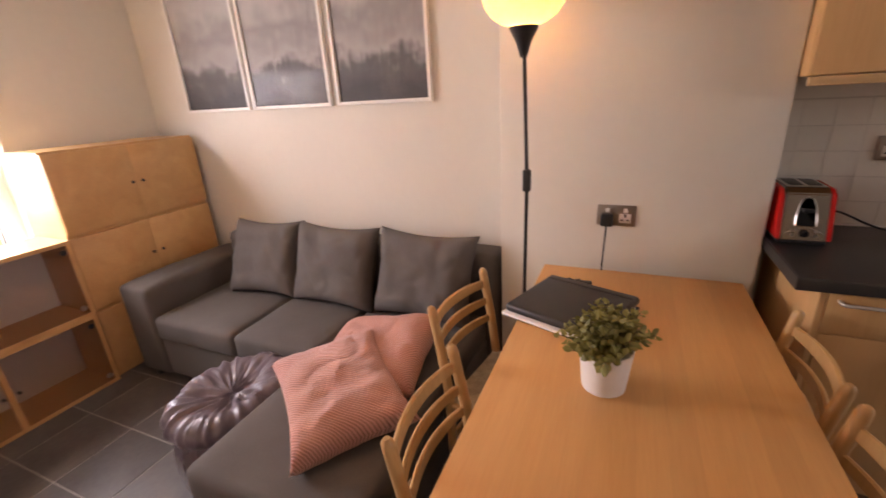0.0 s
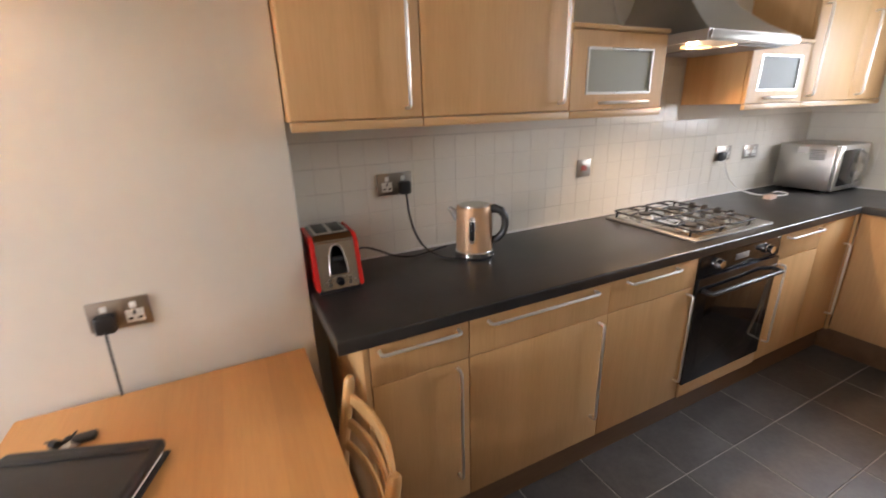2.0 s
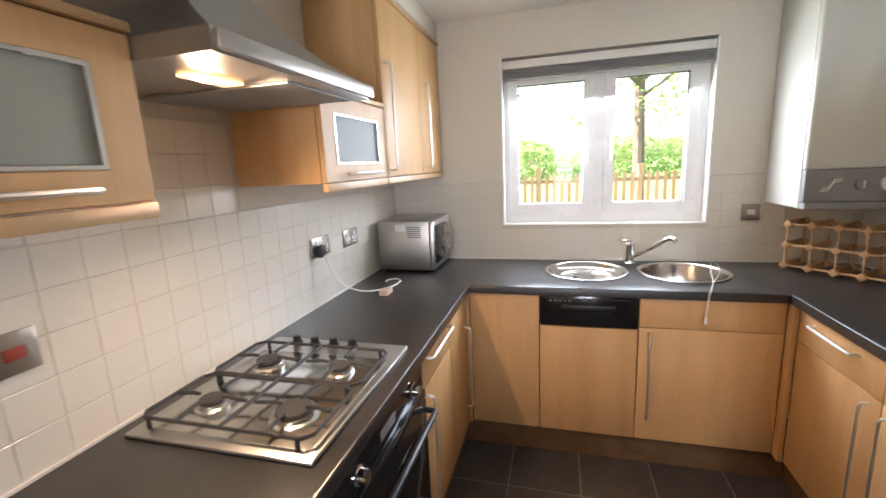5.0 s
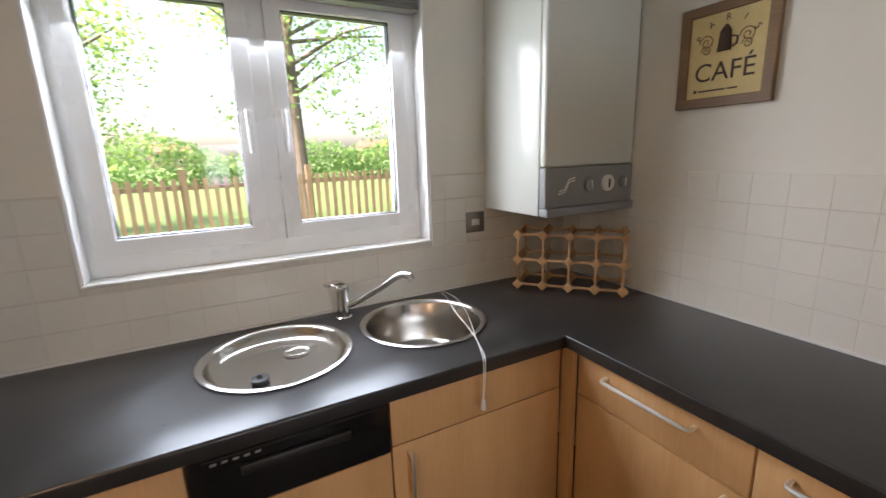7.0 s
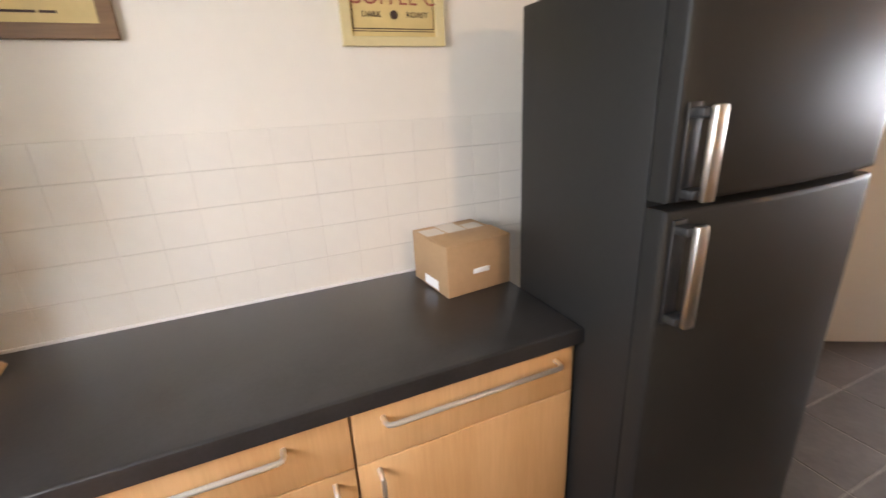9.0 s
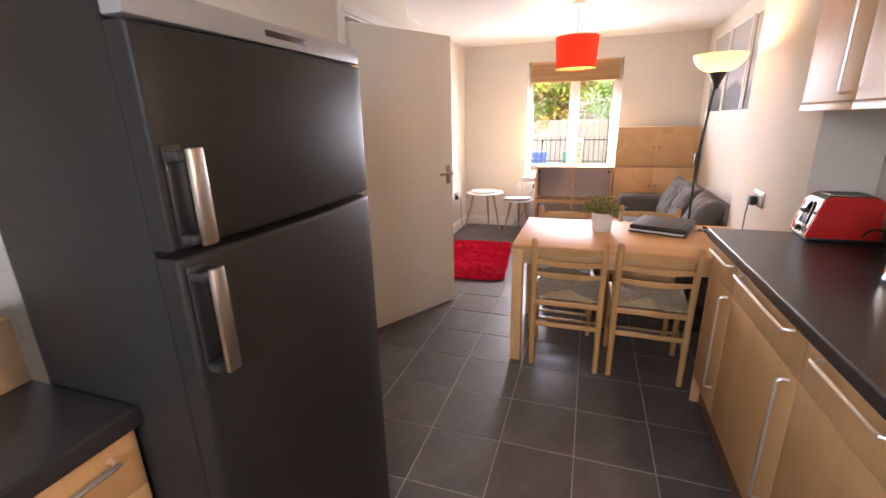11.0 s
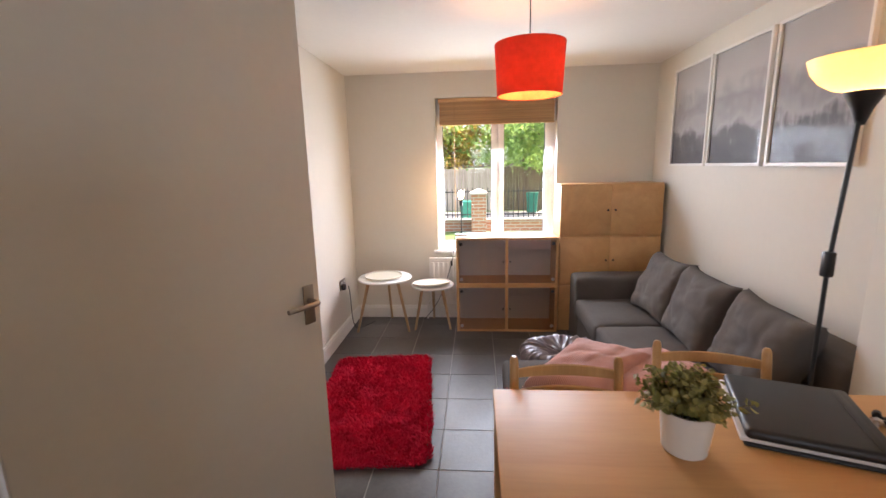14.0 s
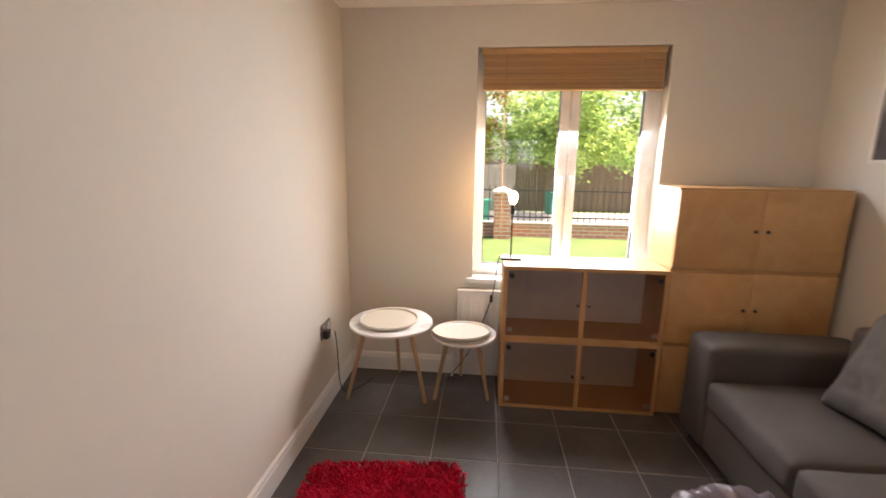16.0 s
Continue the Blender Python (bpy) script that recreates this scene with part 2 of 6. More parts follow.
GREY_PANEL = surface("grey_control_panel", (0.27, 0.27, 0.27), 0.45, vary=0.06, bump=0.05)
BOILER_WHITE = surface("white_boiler_enamel", (0.68, 0.69, 0.63), 0.22, vary=0.02, bump=0.03, bump_scale=20)
RED_PLASTIC = surface("red_plastic", (0.62, 0.025, 0.02), 0.22, vary=0.08, bump=0.02)
COPPER = surface("rose_steel", (0.58, 0.36, 0.21), 0.44, 0.45, vary=0.06, fine=120, bump=0.05, stretch=(1, 1, 0.2))
SOFA = surface("charcoal_sofa_cloth", (0.105, 0.094, 0.087), 0.92, vary=0.16, coarse=5, fine=220, bump=0.5, bump_scale=600, spec=0.25)
CUSHION = surface("charcoal_cushion_cloth", (0.118, 0.106, 0.099), 0.92, vary=0.16, coarse=4, fine=220, bump=0.5, bump_scale=600, spec=0.25)
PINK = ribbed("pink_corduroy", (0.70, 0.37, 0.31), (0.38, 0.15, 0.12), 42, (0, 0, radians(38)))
LEATHERETTE = surface("brown_satin_beanbag", (0.10, 0.078, 0.082), 0.26, vary=0.2, coarse=6, fine=70, bump=0.15, bump_scale=60, spec=0.7)
SATIN_CLOTH = surface("brown_satin_top", (0.125, 0.100, 0.115), 0.36, vary=0.2, coarse=9, fine=70, bump=0.12, bump_scale=50, spec=0.55)
RUG = surface("crimson_shag", (0.68, 0.025, 0.070), 0.95, vary=0.2, coarse=9, fine=90, bump=0.3, spec=0.15)
RUSH = surface("woven_rush", (0.42, 0.35, 0.24), 0.85, vary=0.25, coarse=30, fine=120, bump=0.6, bump_scale=140)
FOLDER = surface("black_leatherette", (0.02, 0.019, 0.019), 0.42, vary=0.2, bump=0.3, bump_scale=260)
PAPER = surface("white_paper", (0.80, 0.79, 0.77), 0.8, vary=0.03, bump=0.0)
CARDBOARD = surface("brown_cardboard", (0.40, 0.245, 0.125), 0.85, vary=0.1, coarse=6, fine=60, bump=0.15, bump_scale=90)
TAPE = surface("clear_packing_tape", (0.66, 0.58, 0.48), 0.25, vary=0.06, bump=0.05)
CERAMIC = surface("white_ceramic", (0.80, 0.79, 0.76), 0.3, vary=0.03, bump=0.05, bump_scale=60)
TABLE_WHITE = surface("white_lacquer", (0.80, 0.79, 0.76), 0.3, vary=0.02, bump=0.0)
CREAM_WOOD = surface("cream_tray", (0.74, 0.70, 0.58), 0.4, vary=0.05, bump=0.05)
BAMBOO = timber("bamboo_blind", (0.56, 0.34, 0.16), (0.40, 0.22, 0.09), "y", 0.5, rand=0.14)
GREY_BLIND = surface("grey_blind_slat", (0.30, 0.29, 0.28), 0.4, vary=0.05, bump=0.0)
LEAF = see_through("plant_leaf", (0.20, 0.195, 0.055), (0.25, 0.25, 0.05), 0.25, 0.5)
LEAF_B = see_through("plant_leaf_pale", (0.36, 0.34, 0.12), (0.32, 0.31, 0.08), 0.25, 0.5)
STEM = surface("plant_stem", (0.10, 0.085, 0.03), 0.8)
RED_SHADE = see_through("red_fabric_shade", (0.60, 0.085, 0.055), (0.72, 0.095, 0.045), 0.40, 0.9)
SHADE_INSIDE = see_through("shade_lining", (0.80, 0.50, 0.20), (0.8, 0.3, 0.08), 0.3, 0.8)
BOWL = see_through("opal_bowl", (0.86, 0.79, 0.64), (0.95, 0.85, 0.62), 0.55, 0.4)
BULB = glow("lit_bulb", (1.0, 0.74, 0.42), 9.0)
HOOD_GLOW = glow("hood_lamp_lens", (1.0, 0.55, 0.20), 0.55)
RED_NEON = surface("red_rocker_plastic", (0.30, 0.05, 0.035), 0.35, vary=0.05, bump=0.0)
PANE = glass("window_glass", (0.98, 0.985, 0.98), gloss=0.008)
PICTURE_GLASS = glass("picture_glass", (0.97, 0.97, 0.97), 0.06, 0.003, 0.05)
CAB_GLASS = glass("smoked_cabinet_glass", (0.86, 0.82, 0.79), 0.02, 0.06)
OVEN_GLASS = surface("dark_oven_glass", (0.008, 0.008, 0.008), 0.06, vary=0.1, bump=0.0, rough_vary=0.02, spec=0.6)
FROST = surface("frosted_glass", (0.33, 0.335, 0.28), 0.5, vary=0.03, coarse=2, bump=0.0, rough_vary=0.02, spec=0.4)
# same frosted glass as FROST, with bluish window daylight put into its colour
FROST_DAY = surface("frosted_glass_daylit", (0.42, 0.46, 0.48), 0.62, vary=0.04, bump=0.1, bump_scale=120, spec=0.25)

# ---- mesh helpers ----
ORIGIN = {}


def part(name, bm, material, parent=None, label="", smooth=30):
    """Link a bmesh as one mesh object under a thing or part. Its points are taken relative to the thing's base."""
    o = ORIGIN.get(parent)
    if o is not None:
        bmesh.ops.translate(bm, verts=bm.verts, vec=-o)
    me = bpy.data.meshes.new(name)
    bm.to_mesh(me)
    bm.free()
    for m in (material if isinstance(material, (list, tuple)) else [material]):
        me.materials.append(m)
    if smooth:
        me.shade_smooth()
        me.set_sharp_from_angle(angle=radians(smooth))
    ob = new(name, me)
    if parent is not None:
        ob.parent = parent
        if o is not None:
            ORIGIN[ob] = o
    if label:
        ob["label"] = label
    return ob


def thing(name, label, category, group="", at=None, m=None, kind=""):
    """An empty at the base of a thing. With at, its parts are given in world places; with m, in its own frame."""
    ob = new(name)
    ob.empty_display_size = 0.1
    if at is not None:
        ob.location = at
        ORIGIN[ob] = Vector(at)
    if m is not None:
        ob.matrix_basis = m
    return tagged(ob, label, category, group, kind)


def structure(name, bm, material, label="", category="", smooth=30):
    ob = part(name, bm, material, None, "", smooth)
    return tagged(ob, label, category, "", "structure")


def block(bm, x0, x1, y0, y1, z0, z1):
    x0, x1, y0, y1, z0, z1 = min(x0, x1), max(x0, x1), min(y0, y1), max(y0, y1), min(z0, z1), max(z0, z1)
    v = [bm.verts.new((x, y, z)) for x in (x0, x1) for y in (y0, y1) for z in (z0, z1)]
    fs = [bm.faces.new([v[i] for i in q]) for q in ((0, 1, 3, 2), (4, 6, 7, 5), (0, 4, 5, 1), (2, 3, 7, 6), (0, 2, 6, 4), (1, 5, 7, 3))]
    return v, fs


def slab(x0, x1, y0, y1, z0, z1, r=0.003, seg=2):
    """A box with rounded edges."""
    bm = bmesh.new()
    block(bm, x0, x1, y0, y1, z0, z1)
    if r:
        bmesh.ops.bevel(bm, geom=list(bm.edges), offset=r, segments=seg, profile=0.5, affect="EDGES")
    return bm


def boxes(*rows):
    bm = bmesh.new()
    for r in rows:
        block(bm, *r)
    return bm


def ring_faces(bm, a, b):
    n = len(a)
    for i in range(n):
        bm.faces.new((a[i], a[(i + 1) % n], b[(i + 1) % n], b[i]))


def sweep(bm, pts, r, n=8, cap=True, flat=1.0):
    """A tube along points; r is one radius or one for each point."""
    pts = [Vector(p) for p in pts]
    rs = r if isinstance(r, (list, tuple)) else [r] * len(pts)
    up = Vector((0, 0, 1)) if abs((pts[-1] - pts[0]).normalized().z) < 0.9 else Vector((1, 0, 0))
    rings = []
    for i, p in enumerate(pts):
        d = (pts[min(i + 1, len(pts) - 1)] - pts[max(i - 1, 0)]).normalized()
        s = d.cross(up)
        if s.length < 1e-4:
            s = d.cross(Vector((0, 1, 0)))
        s.normalize()
        u = s.cross(d).normalized()
        rings.append([bm.verts.new(p + (s * math.cos(a) * flat + u * math.sin(a)) * rs[i]) for a in (2 * math.pi * k / n for k in range(n))])
    for a, b in zip(rings, rings[1:]):
        ring_faces(bm, a, b)
    if cap:
        bm.faces.new(rings[0][::-1])
        bm.faces.new(rings[-1])
    return bm


def tube(pts, r, n=8, flat=1.0):
    return sweep(bmesh.new(), pts, r, n, True, flat)


def lathe(profile, n=32, at=(0, 0, 0), sx=1.0, sy=1.0, close=True):
    """Turn a profile of (radius, height) about a vertical axis."""
    bm = bmesh.new()
    rings = [[bm.verts.new((at[0] + sx * r * math.cos(2 * math.pi * k / n), at[1] + sy * r * math.sin(2 * math.pi * k / n), at[2] + z)) for k in range(n)] for r, z in profile]
    for a, b in zip(rings, rings[1:]):
        ring_faces(bm, a, b)
    if close:
        bm.faces.new(rings[0][::-1])
        bm.faces.new(rings[-1])
    return bm


def ring_frame(axis, a0, a1, b0, b1, w, d0, d1, wb=None):
    """A rectangular frame as one closed mesh. axis is the way through it: 'x' (a is y) or 'y' (a is x); b is z."""
    wb = w if wb is None else wb
    bm = bmesh.new()
    def at(a, b, d):
        return (d, a, b) if axis == "x" else (a, d, b)
    o, i = [(a0, b0), (a1, b0), (a1, b1), (a0, b1)], [(a0 + w, b0 + wb), (a1 - w, b0 + wb), (a1 - w, b1 - wb), (a0 + w, b1 - wb)]
    of, ob, jf, jb = ([bm.verts.new(at(a, b, d)) for a, b in q] for q, d in ((o, d0), (o, d1), (i, d0), (i, d1)))
    for p, q in ((of, ob), (ob, jb), (jb, jf), (jf, of)):
        ring_faces(bm, p, q)
    bmesh.ops.recalc_face_normals(bm, faces=bm.faces)
    bmesh.ops.bevel(bm, geom=list(bm.edges), offset=min(0.0015, w * 0.2), segments=1, affect="EDGES")
    return bm


def bow(p0, p1, out, k=0.011):
    """Points of a bar handle: two feet and a bar, with rounded corners."""
    p0, p1, out = Vector(p0), Vector(p1), Vector(out)
    d = (p1 - p0).normalized() * k
    o = out.normalized() * k
    return [p0, p0 + out - o, p0 + out - o * 0.3 + d * 0.3, p0 + out + d, p1 + out - d, p1 + out - o * 0.3 - d * 0.3, p1 + out - o, p1]


def handle(parent, p0, p1, out=(0, -0.03, 0), r=0.0055):
    return part("handle", tube(bow(p0, p1, out), r, 8), BAR, parent, "satin nickel bar handle")


def cable(name, pts, r, label, material=BLACK):
    """A flex laid along a smooth curve through the points."""
    cu = bpy.data.curves.new(name, "CURVE")
    cu.dimensions, cu.bevel_depth, cu.bevel_resolution, cu.use_fill_caps = "3D", r, 2, True
    sp = cu.splines.new("NURBS")
    sp.points.add(len(pts) - 1)
    for q, p in zip(sp.points, pts):
        q.co = (*p, 1)
    sp.use_endpoint_u, sp.order_u = True, 4
    cu.materials.append(material)
    return tagged(new(name, cu), label, "cable")


# ---- the large structure ----
XK, YB, YL, TOP = 7.0, -2.59, -2.80, 2.32
YS = -2.52


def wall_with_hole(name, x0, x1, y0, y1, h0, h1, z0, z1, label):
    """A wall across the room with a window opening between y = h0 and h1."""
    return structure(name, boxes((x0, x1, y0, h0, -0.06, TOP), (x0, x1, h1, y1, -0.06, TOP), (x0, x1, h0, h1, -0.06, z0), (x0, x1, h0, h1, z1, TOP)), WALL, label, "wall", 0)


wall_with_hole("wall_west", -0.28, 0.0, -2.95, 0.15, -1.97, -0.862, 0.68, 2.095, "cream painted wall round the living room window")
wall_with_hole("wall_east", XK, XK + 0.28, -2.95, 0.15, -1.82, -0.705, 1.12, 2.085, "cream painted kitchen wall round the window")
structure("wall_north", boxes((0, XK, 0.0, 0.15, -0.06, TOP)), WALL, "long cream painted wall behind sofa and kitchen units", "wall", 0)
structure("pier", slab(2.515, 3.505, -0.25, -0.002, 0, TOP - 0.002, 0.006), WALL, "cream painted chimney pier between sofa and kitchen", "wall")
structure("soffit", slab(3.507, XK - 0.002, -0.335, -0.002, 2.225, TOP - 0.002, 0.004), WALL, "boxed-in white soffit above the wall cupboards", "wall")
structure("wall_south_kitchen", boxes((3.40, 4.70, YB - 0.15, YB, -0.06, TOP), (4.70, XK, YB - 0.15, YS, -0.06, TOP)), WALL, "cream painted kitchen wall beside the fridge", "wall", 0)
structure("wall_south_living", boxes((0, 2.46, YL - 0.15, YL, -0.06, TOP), (2.40, 2.46, YL, YB, -0.06, TOP)), WALL, "cream painted side wall of the living end", "wall", 0)
structure("wall_over_door", boxes((2.46, 3.40, YB - 0.15, YB, 2.06, TOP)), WALL, "cream painted wall over the doorway", "wall", 0)
structure("hall_wall", boxes((1.5, 4.4, -4.0, -3.9, -0.06, TOP), (1.45, 1.5, -4.0, YL - 0.15, -0.06, TOP), (4.4, 4.45, -4.0, YB - 0.15, -0.06, TOP)), WALL, "plain hall wall beyond the doorway", "wall", 0)
structure("ceiling", boxes((-0.28, XK + 0.28, -4.0, 0.15, TOP, TOP + 0.14)), CEIL, "matt white plaster ceiling", "ceiling", 0)
floor = structure("floor", boxes((-0.28, XK + 0.28, -4.0, 0.15, -0.058, -0.0022)), GROUT, "dark slate-grey square floor tiles with pale grout", "floor", 0)

# doorway lining, architrave and skirting
structure("door_lining", boxes((3.348, 3.40, YB - 0.15, YB, 0, 2.06), (2.46, 2.488, YB - 0.15, YB, 0, 2.06), (2.488, 3.348, YB - 0.15, YB, 2.032, 2.06)), GLOSS_WHITE, "white painted door lining", "door frame", 0)
bm = slab(3.366, 3.440, YB, YB + 0.016, 0, 2.10, 0.005)
for x0, x1, d in ((3.412, 3.436, 0.024), (3.374, 3.384, 0.020)):
    block(bm, x0, x1, YB + 0.012, YB + d, 0, 2.094)
structure("architrave", bm, GLOSS_WHITE, "white painted architrave beside the doorway", "trim")
structure("architrave_head", slab(2.47, 3.384, YB, YB + 0.018, 2.045, 2.10, 0.006), GLOSS_WHITE, "white painted architrave over the doorway", "trim")


def skirting(name, x0, x1, y0, y1, nx, ny):
    """A moulded skirting board whose face looks along (nx, ny)."""
    bm = bmesh.new()
    prof = [(0, 0), (0.016, 0), (0.016, 0.095), (0.012, 0.103), (0.012, 0.112), (0.005, 0.125), (0, 0.125)]
    a, b = Vector((x0, y0, 0)), Vector((x1, y1, 0))
    ra = [bm.verts.new(a + Vector((nx * d, ny * d, z))) for d, z in prof]
    rb = [bm.verts.new(b + Vector((nx * d, ny * d, z))) for d, z in prof]
    ring_faces(bm, ra, rb)
    bm.faces.new(ra)
    bm.faces.new(rb[::-1])
    bmesh.ops.recalc_face_normals(bm, faces=bm.faces)
    return structure(name, bm, GLOSS_WHITE, "white painted moulded skirting board", "skirting", 20)


skirting("baseboard_south", 0.0, 2.40, YL, YL, 0, 1)
skirting("baseboard_west", 0.0, 0.0, YL + 0.016, -0.0, 1, 0)
skirting("baseboard_kitchen", 3.445, 4.66, YB, YB, 0, 1)
skirting("baseboard_pier", 2.515, 3.505, -0.25, -0.25, 0, -1)
skirting("baseboard_north", 0.016, 2.513, 0.0, 0.0, 0, -1)

# ---- door ----
door = thing("door_1", "plain cream-painted flush door standing open into the room", "door", m=pose(3.362, -2.578, 0.008, 0, 0, 180 - 29.5), kind="structure")
leaf = part("door_leaf", slab(0.004, 0.806, -0.036, 0.0, 0, 1.985, 0.003), DOOR_PAINT, door)
for side, sy in ((1, 0.0), (-1, -0.036)):
    plate = part("handle_plate", slab(0.738, 0.778, sy, sy + 0.008 * side, 0.965, 1.098, 0.002), PLATE, leaf, "dull nickel door plate")
    y = sy + 0.008 * side
    bm = tube([(0.758, y, 1.045), (0.758, y + 0.03 * side, 1.045), (0.757, y + 0.042 * side, 1.045), (0.74, y + 0.048 * side, 1.045), (0.64, y + 0.048 * side, 1.047)], [0.011, 0.010, 0.010, 0.009, 0.008], 10)
    part("lever", bm, PLATE, plate, "dull nickel lever")
for z in (0.24, 1.05, 1.78):
    part("hinge", tube([(0.0, 0.004, z - 0.045), (0.0, 0.004, z + 0.045)], 0.007, 10), SATIN, door, "steel butt hinge")

# ---- kitchen units ----


def front(parent, name, x0, x1, z0, z1, wood=None):
    """A door or drawer front, 19 mm thick, in a unit's own frame with the face at y = 0."""
    return part(name, slab(x0 + 0.0015, x1 - 0.0015, 0.0, 0.019, z0 + 0.0015, z1 - 0.0015, 0.002), wood or BEECH, parent)


def carcass(parent, w, d, z0, z1, lid=True):
    for nm, row in (("side_panel", (0.001, 0.018, 0.0205, d, z0, z1)), ("side_panel", (w - 0.018, w - 0.001, 0.0205, d, z0, z1)), ("bottom_panel", (0.018, w - 0.018, 0.0205, d, z0, z0 + 0.018)), ("top_panel", (0.018, w - 0.018, 0.0205, d, z1 - 0.018, z1)), ("back_panel", (0.018, w - 0.018, d - 0.008, d, z0 + 0.018, z1 - 0.018))):
        if lid or nm != "top_panel":
            part(nm, boxes(row), BEECH, parent, smooth=0)


FACE = -0.585
BASE_LABEL = "beech-fronted kitchen base unit with drawer and door"


def base_unit(w, m, drawer=True, hinge="l", span=None, label=BASE_LABEL, lever=True, blind=False, deep=0.565, bar=0.838):
    u = thing("base_unit", label, "kitchen unit", "kitchen base units", m=m)
    carcass(u, w, deep, 0.15, 0.868, not blind)
    top = 0.725 if drawer else 0.866
    if drawer:
        dr = front(u, "drawer", 0, w, 0.725, 0.866)
        if not blind:
            a, b = span or (0.06, w - 0.06)
            handle(dr, (a, 0, bar), (b, 0, bar))
    d = front(u, "door", 0, w, 0.152, top)
    if lever:
        x = w - 0.045 if hinge == "l" else 0.045
        handle(d, (x, 0, 0.27), (x, 0, 0.70))
    return u


def on_north(x):
    return pose(x, FACE, 0, 0, 0, 0)


def on_east(y):
    return pose(6.415, y, 0, 0, 0, -90)


def on_south(x):
    return pose(x, -1.992, 0, 0, 0, 180)


base_unit(0.325, on_north(3.60), span=(0.03, 0.285))
base_unit(0.61, on_north(3.925), span=(0.07, 0.53))
base_unit(0.51, on_north(4.535), span=(0.085, 0.37))
base_unit(0.40, on_north(5.66), span=(0.06, 0.36), hinge="r")
base_unit(0.34, on_north(6.06), drawer=False, label="narrow beech-fronted corner base unit with one door")
base_unit(0.345, on_east(-0.602), drawer=False, lever=False, label="plain beech corner panel unit below the worktop")
base_unit(0.575, on_east(-1.397), hinge="r", blind=True, label="beech sink unit with a false drawer front")
base_unit(0.49, on_south(6.362), span=(0.11, 0.365), deep=0.50, bar=0.826)
base_unit(0.546, on_south(5.870), span=(0.065, 0.49), hinge="r", deep=0.50, bar=0.826)
structure("corner_post", boxes((6.365, 6.414, -1.991, -1.973, 0.15, 0.868)), BEECH, "beech corner post between two runs of units", "trim", 0)
structure("corner_post_north", boxes((6.402, 6.414, -0.600, -0.586, 0.15, 0.868)), BEECH, "beech corner post between two runs of units", "trim", 0)
structure("plinth_north", boxes((3.60, 6.45, -0.545, -0.53, 0, 0.148)), PLINTH, "brown wood-effect plinth under the units", "plinth", 0)
structure("plinth_east", boxes((6.455, 6.47, -2.04, -0.545, 0, 0.148)), PLINTH, "brown wood-effect plinth under the units", "plinth", 0)
structure("plinth_south", boxes((5.341, 6.455, -2.06, -2.045, 0, 0.148)), PLINTH, "brown wood-effect plinth under the units", "plinth", 0)
structure("end_panel_north", boxes((3.582, 3.598, -0.585, -0.01, 0, 0.868)), BEECH, "beech end panel beside the table", "panel", 0)

# dishwasher
dw = thing("dishwasher", "slim integrated dishwasher with a black control strip", "dishwasher", m=on_east(-0.949))
carcass(dw, 0.446, 0.56, 0.15, 0.868)
front(dw, "door", 0, 0.446, 0.152, 0.712)
strip = part("control_panel", slab(0.002, 0.444, -0.004, 0.019, 0.715, 0.868, 0.004), BLACK_GLOSS, dw, "glossy black control strip")
part("grip", slab(0.10, 0.345, -0.018, -0.004, 0.80, 0.825, 0.005), BLACK, strip)
part("vent_slot", boxes((0.03, 0.416, -0.0055, -0.004, 0.848, 0.853)), BLACK, strip, smooth=0)
for i in range(5):
    part("button", slab(0.045 + 0.022 * i, 0.057 + 0.022 * i, -0.0065, -0.004, 0.838, 0.844, 0.001), GREY_PANEL, strip)

# worktop: one U-shaped top with a rounded nose and two round cut-outs
bm = bmesh.new()
outline = [(3.512, -0.002), (3.512, -0.607), (6.393, -0.607), (6.393, -1.970), (5.318, -1.970), (5.318, YS + 0.002), (6.998, YS + 0.002), (6.998, -0.002)]
basins = [((6.735, -1.178), 0.196), ((6.735, -1.648), 0.196)]
lo = [bm.verts.new((x, y, 0.870)) for x, y in outline]
edges = [bm.edges.new((lo[i], lo[(i + 1) % len(lo)])) for i in range(len(lo))]
for (cx, cy), r in basins:
    ring = [bm.verts.new((cx + r * math.cos(2 * math.pi * k / 40), cy + r * math.sin(2 * math.pi * k / 40), 0.870)) for k in range(40)]
    edges += [bm.edges.new((ring[i], ring[(i + 1) % 40])) for i in range(40)]
bmesh.ops.triangle_fill(bm, use_beauty=True, edges=edges)
up = bmesh.ops.extrude_face_region(bm, geom=list(bm.faces))
bmesh.ops.translate(bm, verts=[v for v in up["geom"] if isinstance(v, bmesh.types.BMVert)], vec=(0, 0, 0.040))
bmesh.ops.recalc_face_normals(bm, faces=bm.faces)
nose = [e for e in bm.edges if abs(e.verts[0].co.z - 0.91) < 1e-5 and abs(e.verts[1].co.z - 0.91) < 1e-5 and len(e.link_faces) == 2 and abs(e.link_faces[0].normal.z - e.link_faces[1].normal.z) > 0.5]
bmesh.ops.bevel(bm, geom=nose, offset=0.008, segments=3, profile=0.5, affect="EDGES")
worktop = thing("worktop", "black laminate U-shaped kitchen worktop with rounded edge", "worktop", at=(5.2, -0.3, 0.87))
part("top", bm, COUNTER, worktop)
part("sealant", boxes((3.512, 6.994, -0.008, -0.0045, 0.911, 0.917), (6.992, 6.9955, YS + 0.01, -0.01, 0.911, 0.917), (5.325, 6.99, YS + 0.0045, YS + 0.008, 0.911, 0.917)), WHITE_PLASTIC, worktop, "white sealant bead", 0)


